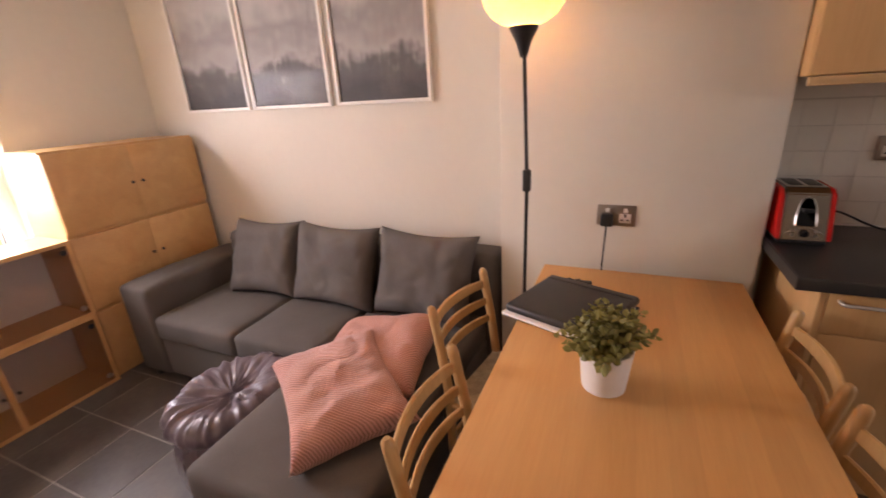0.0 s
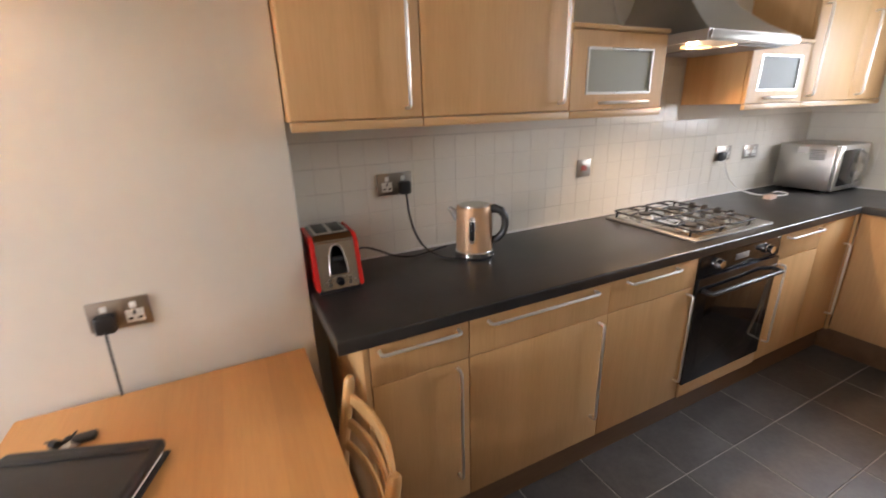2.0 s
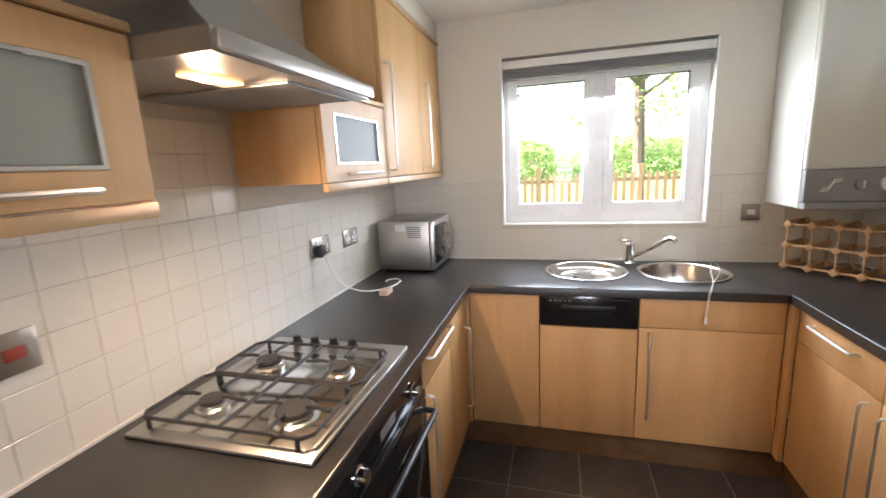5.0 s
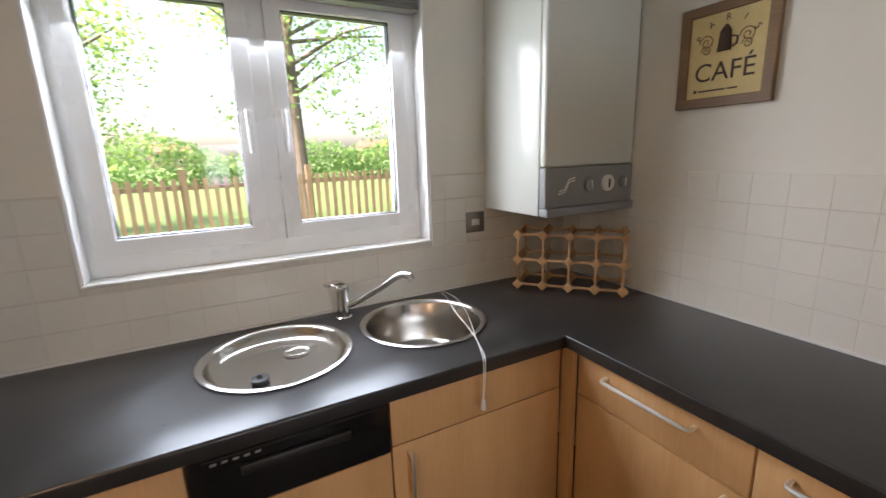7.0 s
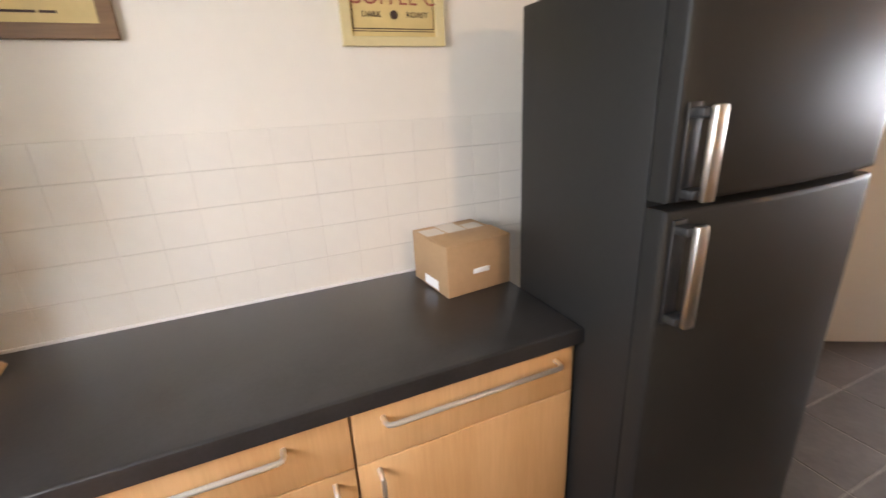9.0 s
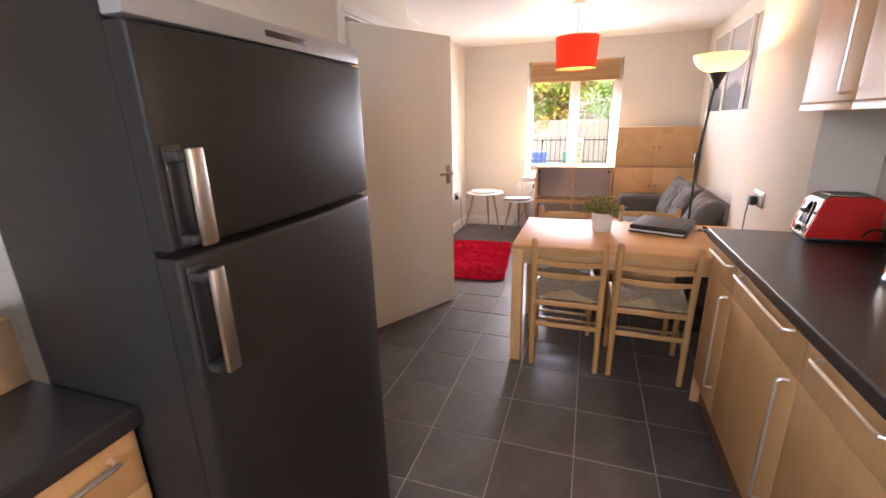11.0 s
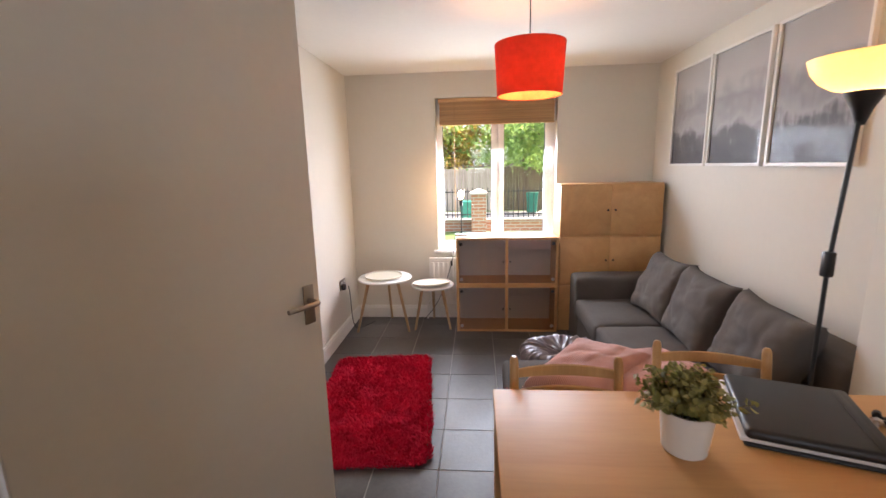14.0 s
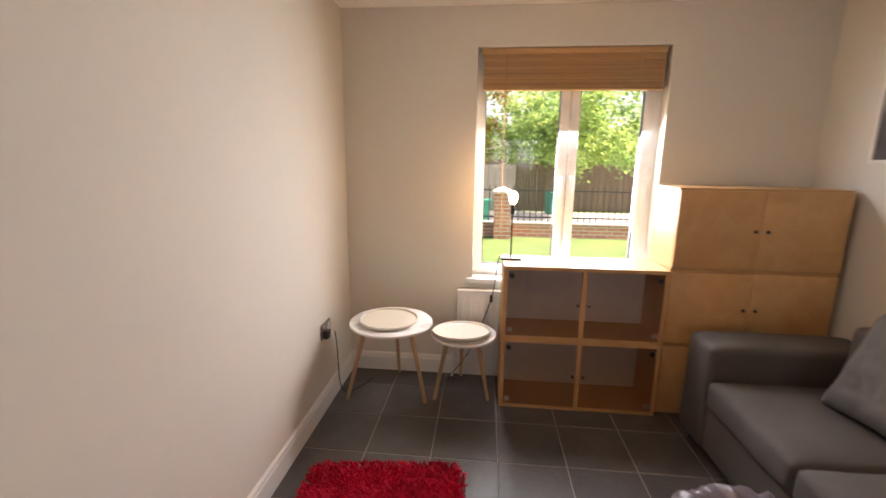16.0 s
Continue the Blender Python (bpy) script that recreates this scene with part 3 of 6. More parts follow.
def wall_unit(x0, x1, z0, z1, label, doors, glazed=None, side=False):
    u = thing("wall_unit", label, "wall cupboard", "kitchen wall cupboards", m=pose(x0, -0.335, 0))
    w = x1 - x0
    carcass(u, w, 0.332, z0, z1)
    for a, b, lever in doors:
        d = front(u, "door", a, b, z0 + 0.002, z1 - 0.002)
        if lever is not None:
            handle(d, (lever, 0, z0 + 0.03), (lever, 0, z0 + 0.465))
    if glazed:
        za, zb = z0 + 0.002, z1 - 0.002
        ia, ib, ja, jb = 0.075, w - 0.075, za + 0.055, zb - 0.055
        d = part("door", ring_frame("y", 0.0015, w - 0.0015, za, zb, 0.0735, 0, 0.019, 0.055), BEECH, u, smooth=20)
        part("glass", slab(ia, ib, 0.006, 0.012, ja, jb, 0), glazed, d, "frosted glass panel", 0)
        rim = ring_frame("y", ia, ib, ja, jb, 0.009, -0.003, 0.004)
        part("glass_trim", rim, SATIN, d, "satin metal glass trim", 0)
        handle(d, (w * 0.3, 0, za + 0.024), (w * 0.78, 0, za + 0.024))
    part("cornice", slab(-0.0, w, -0.008, 0.33, z1 + 0.001, z1 + 0.018, 0.003), BEECH_X, u)
    part("light_rail", slab(0.0, w, -0.004, 0.016, z0 - 0.028, z0 - 0.001, 0.003), BEECH_X, u)
    return u


ZU = 1.462
wall_unit(3.508, 3.908, ZU, 2.19, "tall beech wall cupboard with one door", [(0, 0.40, 0.348)])
wall_unit(3.909, 4.503, ZU, 2.19, "wide beech wall cupboard with one door", [(0, 0.594, 0.545)])
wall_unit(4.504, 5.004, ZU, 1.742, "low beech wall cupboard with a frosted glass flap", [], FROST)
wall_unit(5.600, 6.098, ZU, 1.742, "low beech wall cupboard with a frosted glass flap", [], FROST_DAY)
wall_unit(6.100, 6.992, ZU, 2.19, "tall beech two-door corner wall cupboard", [(0, 0.50, 0.045), (0.502, 0.892, 0.575)])

# extractor hood
hood = thing("extractor_hood", "brushed steel chimney extractor hood with a lit lamp", "cooker hood", at=(5.30, -0.2, 1.70))
bm = bmesh.new()
levels = [(1.700, 5.005, 5.597, -0.505, -0.004), (1.738, 5.005, 5.597, -0.505, -0.004), (1.790, 5.075, 5.527, -0.415, -0.004), (1.872, 5.140, 5.462, -0.318, -0.004), (1.940, 5.170, 5.432, -0.268, -0.004)]
rings = [[bm.verts.new(p) for p in ((a, c, z), (b, c, z), (b, d, z), (a, d, z))] for z, a, b, c, d in levels]
for a, b in zip(rings, rings[1:]):
    ring_faces(bm, a, b)
bm.faces.new(rings[-1])
bm.faces.new(rings[0][::-1])
bmesh.ops.recalc_face_normals(bm, faces=bm.faces)
bmesh.ops.bevel(bm, geom=[e for e in bm.edges if abs(e.verts[0].co.y + 0.505) < 1e-4 and abs(e.verts[1].co.y + 0.505) < 1e-4], offset=0.008, segments=3, affect="EDGES")
canopy = part("canopy", bm, STEEL, hood)
part("front_rail", slab(5.003, 5.599, -0.517, -0.506, 1.702, 1.734, 0.004), STEEL, canopy)
part("filter", boxes((5.26, 5.56, -0.46, -0.06, 1.694, 1.699)), GREY_PANEL, canopy, "grey mesh grease filter", 0)
part("lamp_lens", slab(5.105, 5.235, -0.368, -0.318, 1.6935, 1.699, 0.002), HOOD_GLOW, canopy, "lit lamp lens")
ch = part("chimney", slab(5.172, 5.430, -0.266, -0.004, 1.941, 2.222, 0.004), STEEL, hood)
part("chimney_sleeve", slab(5.255, 5.350, -0.272, -0.266, 1.941, 2.222, 0.002), STEEL, ch)
part("vent_grille", boxes(*[(5.169, 5.1715, -0.20 + 0.0, -0.06, 1.99 + 0.014 * i, 1.997 + 0.014 * i) for i in range(8)]), BLACK, ch, "dark vent slots", 0)

# oven
oven = thing("oven", "built-under black glass electric oven with chrome knobs", "oven", at=(5.35, -0.585, 0.15))
part("housing", boxes((5.052, 5.652, -0.564, -0.02, 0.152, 0.866)), BLACK, oven, smooth=0)
fascia = part("fascia", slab(5.050, 5.655, -0.592, -0.566, 0.765, 0.867, 0.003), BLACK_GLOSS, oven, "glossy black control fascia")
part("clock", slab(5.30, 5.40, -0.5935, -0.592, 0.800, 0.83, 0.0005), GREY_PANEL, fascia, "grey clock window")
for x in (5.16, 5.54):
    part("knob", tube([(x, -0.592, 0.815), (x, -0.60, 0.815), (x, -0.602, 0.815), (x, -0.622, 0.815)], [0.024, 0.024, 0.019, 0.017], 20), CHROME, fascia, "chrome control knob")
od = part("oven_door", slab(5.050, 5.655, -0.600, -0.566, 0.225, 0.760, 0.004), BLACK_GLOSS, oven)
part("window", slab(5.115, 5.590, -0.602, -0.600, 0.31, 0.66, 0.001), OVEN_GLASS, od, "dark glass oven window")
part("handle", tube(bow((5.085, -0.6, 0.70), (5.62, -0.6, 0.70), (0, -0.045, 0.0)), 0.010, 10), BLACK, od, "black bar handle")
part("lower_rail", slab(5.050, 5.655, -0.592, -0.566, 0.153, 0.222, 0.002), BEECH_X, oven, "beech filler rail")

# gas hob
hob = thing("gas_hob", "stainless steel gas hob with black pan supports", "hob", at=(5.34, -0.30, 0.91))
tray = part("hob_plate", slab(5.052, 5.632, -0.556, -0.058, 0.9105, 0.922, 0.005), STEEL, hob)
part("recess", slab(5.085, 5.520, -0.53, -0.085, 0.9215, 0.9235, 0.001), SINK_STEEL, tray)
for x, y, r in ((5.19, -0.425, 0.052), (5.19, -0.185, 0.036), (5.415, -0.425, 0.036), (5.415, -0.185, 0.043)):
    b = part("burner", lathe([(r * 1.15, 0.0), (r * 1.15, 0.004), (r, 0.008), (r, 0.016), (r * 0.8, 0.017)], 28, (x, y, 0.9235)), SATIN, hob, "steel burner ring")
    part("burner_cap", lathe([(r * 0.82, 0.0), (r * 0.88, 0.003), (r * 0.82, 0.009), (r * 0.3, 0.011)], 28, (x, y, 0.9405)), IRON, b, "black enamel cap")
for x in (5.19, 5.415):
    bm = bmesh.new()
    x0, x1, y0, y1, z = x - 0.108, x + 0.108, -0.535, -0.075, 0.951
    loop = [(x0 + 0.02, y0, z), (x1 - 0.02, y0, z), (x1, y0 + 0.02, z), (x1, y1 - 0.02, z), (x1 - 0.02, y1, z), (x0 + 0.02, y1, z), (x0, y1 - 0.02, z), (x0, y0 + 0.02, z), (x0 + 0.02, y0, z)]
    sweep(bm, loop, 0.0048, 6)
    sweep(bm, [(x0, (y0 + y1) / 2, z), (x1, (y0 + y1) / 2, z)], 0.005, 6)
    for y in (-0.425, -0.185):
        for dx, dy in ((1, 0), (-1, 0), (0, 1), (0, -1)):
            e = 0.106 if dx else 0.108
            sweep(bm, [(x + dx * e, y + dy * e, z), (x + dx * 0.05, y + dy * 0.05, z + 0.006), (x + dx * 0.035, y + dy * 0.035, z + 0.004)], 0.005, 6)
    for cx, cy in ((x0, y0 + 0.03), (x1, y0 + 0.03), (x0, y1 - 0.03), (x1, y1 - 0.03)):
        sweep(bm, [(cx, cy, 0.9225), (cx, cy, z)], 0.0055, 6)
    part("pan_support", bm, IRON, hob, "black cast-iron pan support")
for i in range(4):
    x, y = 5.592, -0.165 - 0.070 * i
    part("control_knob", lathe([(0.019, 0), (0.019, 0.006), (0.015, 0.008), (0.013, 0.026), (0.010, 0.028)], 20, (x, y, 0.922)), BLACK, hob, "black control knob")

# sinks and tap
for (cx, cy), deep, lab in ((basins[0][0], 0.035, "shallow round stainless steel drainer set in the worktop"), (basins[1][0], 0.15, "round stainless steel sink bowl set in the worktop")):
    s = thing("sink", lab, "sink", "round sinks", at=(cx, cy, 0.91))
    prof = [(0.212, 0.0005), (0.214, 0.004), (0.206, 0.007), (0.196, 0.004), (0.190, -0.006), (0.183, -deep * 0.6), (0.165, -deep * 0.93), (0.13, -deep), (0.035, -deep - 0.003), (0.002, -deep - 0.004)]
    part("bowl", lathe(prof, 56, (cx, cy, 0.9105), close=False), SINK_STEEL, s, smooth=50)
    dx = 0.0 if deep > 0.1 else 0.06
    part("waste", lathe([(0.040, 0), (0.040, 0.002), (0.030, 0.003), (0.026, 0.001), (0.004, 0.001)], 28, (cx + dx, cy - dx, 0.9105 - deep - 0.002)), CHROME, s, "chrome waste fitting")
plug = thing("sink_plug", "black rubber plug lying in the drainer", "plug", at=(6.66, -1.12, 0.876))
part("disc", lathe([(0.020, 0), (0.024, 0.004), (0.024, 0.010), (0.010, 0.012), (0.006, 0.022), (0.003, 0.023)], 24, (6.66, -1.12, 0.8765)), BLACK, plug)
tap = thing("mixer_tap", "chrome single-lever kitchen mixer tap", "tap", at=(6.905, -1.42, 0.91))
part("base", lathe([(0.027, 0), (0.027, 0.008), (0.022, 0.012), (0.021, 0.085), (0.023, 0.09), (0.023, 0.118), (0.015, 0.128), (0.004, 0.130)], 28, (6.905, -1.42, 0.9105)), CHROME, tap)
part("lever", tube([(6.905, -1.42, 1.035), (6.885, -1.40, 1.050), (6.83, -1.35, 1.062)], [0.012, 0.010, 0.007], 10, 1.4), CHROME, tap, "chrome lever")
part("spout", tube([(6.90, -1.43, 0.955), (6.86, -1.475, 0.985), (6.80, -1.53, 1.035), (6.755, -1.565, 1.075), (6.735, -1.583, 1.085), (6.718, -1.598, 1.082), (6.712, -1.603, 1.068)], [0.012, 0.011, 0.011, 0.011, 0.012, 0.0125, 0.0125], 12), CHROME, tap, "slanting chrome spout")
cable("blind_cord", [(6.985, -1.835, 0.915), (6.93, -1.832, 0.9135), (6.86, -1.815, 0.921), (6.74, -1.772, 0.914), (6.60, -1.742, 0.921), (6.45, -1.70, 0.9135), (6.395, -1.675, 0.9135), (6.382, -1.668, 0.90), (6.382, -1.660, 0.80)], 0.0014, "thin white blind cord trailing over the sink and worktop", WHITE_PLASTIC)
cable("blind_cord", [(6.985, -1.842, 0.915), (6.93, -1.862, 0.9135), (6.80, -1.838, 0.921), (6.66, -1.786, 0.916), (6.56, -1.738, 0.921), (6.45, -1.693, 0.9135), (6.396, -1.669, 0.9135), (6.382, -1.662, 0.90), (6.3815, -1.656, 0.80)], 0.0014, "thin white blind cord trailing over the sink and worktop", WHITE_PLASTIC)
toggle = thing("cord_toggle", "small white plastic blind cord toggle", "toggle", at=(6.3815, -1.658, 0.765))
part("bead", lathe([(0.003, 0), (0.008, 0.004), (0.006, 0.030), (0.002, 0.036)], 12, (6.3815, -1.658, 0.765)), WHITE_PLASTIC, toggle)

# boiler
boiler = thing("boiler", "white wall-hung gas boiler with a grey control strip", "boiler", at=(6.85, -2.36, 1.235))
part("casing", slab(6.6585, 6.998, -2.512, -2.075, 1.236, 2.27, 0.006), BOILER_WHITE, boiler)
part("front_cover", slab(6.625, 6.658, -2.512, -2.075, 1.406, 2.27, 0.012, 4), BOILER_WHITE, boiler)
cp = part("control_panel", slab(6.625, 6.6575, -2.512, -2.077, 1.266, 1.4050, 0.004), GREY_PANEL, boiler, "grey control strip with dials")
part("lower_lip", slab(6.613, 6.6575, -2.512, -2.077, 1.236, 1.2645, 0.004), GREY_PANEL, cp)
for y, r, mtl, lab in ((-2.285, 0.027, GREY_PANEL, "grey dial"), (-2.375, 0.031, WHITE_PLASTIC, "white pressure gauge"), (-2.462, 0.023, GREY_PANEL, "grey dial")):
    part("dial", tube([(6.625, y, 1.340), (6.617, y, 1.340), (6.613, y, 1.340)], [r, r, r * 0.9], 24), mtl, cp, lab)
    part("dial_pointer", boxes((6.610, 6.6129, y - 0.003, y + 0.003, 1.324, 1.356)), BLACK if mtl is WHITE_PLASTIC else WHITE_PLASTIC, cp, smooth=0)
for k in range(2):
    bm = tube([(6.6235, -2.135 - 0.004 * k, 1.312 + 0.010 * k), (6.6235, -2.165, 1.318 + 0.010 * k), (6.6235, -2.185, 1.352 + 0.010 * k), (6.6235, -2.212, 1.358 + 0.010 * k)], 0.0026, 6)
    part("emblem", bm, WHITE_PLASTIC, cp, "pale flowing emblem")

# wine rack of square blocks and rods, standing across the corner
rack = thing("wine_rack", "small wooden wine rack of blocks and rods", "wine rack", m=pose(6.69, -2.262, 0.911, 0, 0, 40.6 - 180))
L, NX = 0.40, 5
for i in range(NX):
    x = -L / 2 + L * i / (NX - 1)
    for j in range(3):
        z = 0.022 + 0.103 * j
        for y in (0.0, 0.155):
            bm = slab(-0.015, 0.015, -0.014, 0.014, -0.015, 0.015, 0.002)
            bmesh.ops.rotate(bm, verts=bm.verts, cent=(0, 0, 0), matrix=Matrix.Rotation(radians(45), 3, "Y"))
            bmesh.ops.translate(bm, verts=bm.verts, vec=(x, y, z))
            part("block", bm, PINE, rack)
        part("cross_slat", slab(x - 0.005, x + 0.005, 0.014, 0.141, z - 0.017, z + 0.017, 0.001), PINE, rack)
    for y in (0.0, 0.155):
        part("post_rod", slab(x - 0.004, x + 0.004, y - 0.004, y + 0.004, 0.02, 0.23, 0.001), PINE, rack)
for j in range(3):
    for y in (0.0, 0.155):
        part("rod", tube([(-L / 2, y, 0.022 + 0.103 * j), (L / 2, y, 0.022 + 0.103 * j)], 0.0055, 8), PINE, rack)

# microwave
mw = thing("microwave", "silver microwave oven with a dark door window", "microwave", m=pose(6.612, -0.345, 0.911, 0, 0, 0))
part("body", slab(0.0, 0.37, 0.0, 0.305, 0.012, 0.292, 0.006), STEEL, mw)
mf = part("door", slab(0.0, 0.37, -0.022, -0.001, 0.014, 0.290, 0.006), SATIN, mw)
part("window", slab(0.035, 0.235, -0.0245, -0.022, 0.045, 0.262, 0.002), OVEN_GLASS, mf, "dark glass window")
part("handle", tube([(0.262, -0.022, 0.05), (0.262, -0.05, 0.075), (0.262, -0.058, 0.15), (0.262, -0.05, 0.23), (0.262, -0.022, 0.255)], 0.009, 10), SATIN, mf, "curved bar handle")
for z in (0.09, 0.19):
    part("dial", tube([(0.322, -0.022, z), (0.322, -0.04, z)], [0.024, 0.02], 20), SATIN, mf, "silver dial")
part("side_vents", boxes(*[(-0.0015, 0.0, 0.05, 0.13, 0.20 + 0.011 * i, 0.205 + 0.011 * i) for i in range(6)]), BLACK, mw, "dark side vent slots", 0)
part("label_sticker", boxes((-0.0012, 0.0, 0.14, 0.20, 0.235, 0.275)), PAPER, mw, "white paper sticker", 0)
for x, y in ((0.03, 0.03), (0.34, 0.03), (0.03, 0.27), (0.34, 0.27)):
    part("foot", lathe([(0.012, 0), (0.012, 0.013)], 12, (x, y, 0)), BLACK, mw)

# kettle
kettle = thing("kettle", "copper-tinted steel cordless kettle on its base", "kettle", at=(4.178, -0.190, 0.91))
K = (4.178, -0.190, 0.911)
part("power_base", lathe([(0.079, 0), (0.079, 0.007), (0.074, 0.009)], 40, K), BLACK, kettle)
part("foot_ring", lathe([(0.077, 0.0095), (0.077, 0.024), (0.073, 0.0255), (0.071, 0.029)], 40, K), CHROME, kettle, "chrome foot ring")
kb = part("jug", lathe([(0.0735, 0.0295), (0.0742, 0.036), (0.0725, 0.10), (0.0700, 0.185), (0.0690, 0.200), (0.0660, 0.207), (0.0610, 0.208)], 48, K), COPPER, kettle)
part("lid", lathe([(0.0605, 0.2082), (0.0600, 0.212), (0.052, 0.2135), (0.048, 0.2120), (0.02, 0.2140), (0.004, 0.2145)], 40, K), SATIN, kettle, "brushed steel lid")
hd = Vector((0.80, -0.60, 0))
side = Vector((-0.60, -0.80, 0))
kv = Vector(K)
hp = [kv + hd * a + Vector((0, 0, z)) for a, z in ((0.064, 0.192), (0.082, 0.196), (0.106, 0.188), (0.121, 0.165), (0.124, 0.130), (0.115, 0.098), (0.094, 0.074), (0.070, 0.066))]
part("handle", tube(hp, [0.013, 0.014, 0.0145, 0.014, 0.0135, 0.013, 0.0125, 0.011], 12, 1.3), BLACK, kettle, "black loop handle")
sp = [kv - hd * a + Vector((0, 0, z)) for a, z in ((0.060, 0.158), (0.078, 0.176), (0.102, 0.198))]
part("spout", tube(sp, [0.022, 0.017, 0.006], 12), GREY_PANEL, kettle, "dark steel spout")
ga = kv + side * 0.0715 + Vector((0, 0, 0.070))
gauge = part("gauge_frame", tube([ga, ga + Vector((0, 0, 0.012)), ga + Vector((0.001, 0.0014, 0.09)), ga + Vector((0.0012, 0.0016, 0.104))], [0.007, 0.0125, 0.0125, 0.007], 12), SATIN, kettle, "steel gauge surround")
gb = ga + side * 0.0035 + Vector((0, 0, 0.006))
part("water_gauge", tube([gb, gb + Vector((0, 0, 0.010)), gb + Vector((0.001, 0.0014, 0.080)), gb + Vector((0.0012, 0.0016, 0.092))], [0.006, 0.0105, 0.0105, 0.006], 12), BLACK_GLOSS, gauge, "dark water gauge")

# toaster: a chrome wedge between two red cheeks


def wedge(x0, x1, prof, r):
    """A side profile of (y, z) drawn out along x, with softened edges."""
    bm = bmesh.new()
    ra, rb = [bm.verts.new((x0, y, z)) for y, z in prof], [bm.verts.new((x1, y, z)) for y, z in prof]
    ring_faces(bm, ra, rb)
    bm.faces.new(ra[::-1])
    bm.faces.new(rb)
    bmesh.ops.recalc_face_normals(bm, faces=bm.faces)
    bmesh.ops.bevel(bm, geom=bm.edges[:], offset=r, segments=2, affect="EDGES")
    return bm


def slope(z):
    return -0.292 + (z - 0.925) * 0.25


toaster = thing("toaster", "chrome two-slice toaster with glossy red ends", "toaster", at=(3.60, -0.17, 0.91))
part("base", slab(3.535, 3.675, -0.280, -0.045, 0.9105, 0.925, 0.003), BLACK, toaster)
cheek = [(-0.292, 0.9252), (-0.252, 1.080), (-0.222, 1.098), (-0.075, 1.098), (-0.050, 1.080), (-0.040, 0.9252)]
for x in (3.526, 3.670):
    part("red_shell", wedge(x, x + 0.015, cheek, 0.004), RED_PLASTIC, toaster, "glossy red end")
tb = part("body", wedge(3.5415, 3.6695, [(-0.290, 0.9254), (-0.250, 1.082), (-0.222, 1.101), (-0.075, 1.101), (-0.052, 1.082), (-0.042, 0.9254)], 0.004), DARK_CHROME, toaster)
part("top_plate", slab(3.550, 3.661, -0.222, -0.076, 1.1008, 1.1030, 0.001), SATIN, tb, "brushed top plate")
for x in (3.578, 3.633):
    part("slot", slab(x - 0.021, x + 0.021, -0.208, -0.088, 1.1030, 1.1042, 0.0004), BLACK, tb, "dark bread slot")
arch = [(3.576, 0.975), (3.577, 1.005), (3.583, 1.045), (3.592, 1.066), (3.606, 1.072), (3.620, 1.066), (3.629, 1.045), (3.635, 1.005), (3.636, 0.975)]
bm = bmesh.new()
bm.faces.new([bm.verts.new((x, slope(z) - 0.0012, z)) for x, z in arch])
bmesh.ops.solidify(bm, geom=bm.faces[:], thickness=0.002)
recess = part("lever_recess", bm, BLACK, tb, "dark lever recess", 0)
part("arch_trim", tube([(x, slope(z) - 0.003, z) for x, z in arch], 0.0022, 8), SATIN, tb, "chrome arch trim")
part("lever", slab(3.590, 3.622, slope(1.03) - 0.026, slope(1.03) - 0.002, 1.022, 1.036, 0.005, 3), BLACK, tb, "black lever")
part("curved_trim", tube([(3.552 + 0.0135 * k, slope(0.955) - 0.001 - 0.001 * (k % 2), 0.945 + 0.026 * math.sin(math.pi * (k + 0.5) / 9)) for k in range(9)], 0.0016, 6), CHROME, tb, "curved chrome line")
part("dial", tube([(3.606, slope(0.955) - 0.001, 0.953), (3.606, slope(0.955) - 0.016, 0.950)], [0.013, 0.011], 20), BLACK_GLOSS, tb, "dark dial")
for x in (3.572, 3.638):
    for z in (0.944, 0.959):
        part("button", tube([(x, slope(z) - 0.001, z), (x, slope(z) - 0.005, z)], 0.006, 14), SATIN, tb)


def socket(w, gangs, plug_in=(), spur=False, m=None, label="", rocker=WHITE_PLASTIC):
    """A metal socket plate; its frame has x along the wall, y out of it and z up, about its middle."""
    s = thing("wall_socket", label or "brushed metal double socket on the wall", "wall socket", "wall sockets", m=m)
    body = part("plate", slab(-w / 2, w / 2, 0.0, 0.008, -0.043, 0.043, 0.003), PLATE, s)
    for g in gangs:
        if spur:
            part("switch", slab(g - 0.018, g + 0.018, 0.008, 0.0105, -0.013, 0.013, 0.002), rocker, body)
            continue
        part("switch", slab(g - 0.008, g + 0.008, 0.008, 0.0105, 0.012, 0.030, 0.001), rocker, body)
        if g in plug_in:
            pl = part("plug", slab(g - 0.024, g + 0.024, 0.008, 0.040, -0.042, 0.010, 0.008, 3), BLACK, s, "black moulded plug")
        else:
            part("insert", slab(g - 0.022, g + 0.022, 0.008, 0.0095, -0.030, 0.008, 0.001), WHITE_PLASTIC, body)
            for dx, dz, a, b in ((0, 0.0, 0.003, 0.006), (-0.011, -0.018, 0.005, 0.003), (0.011, -0.018, 0.005, 0.003)):
                part("pin_slot", boxes((g + dx - a, g + dx + a, 0.0095, 0.0100, dz - b, dz + b)), BLACK, body, smooth=0)
    return s


def facing(x, y, z, turn):
    return pose(x, y, z, 0, 0, turn)


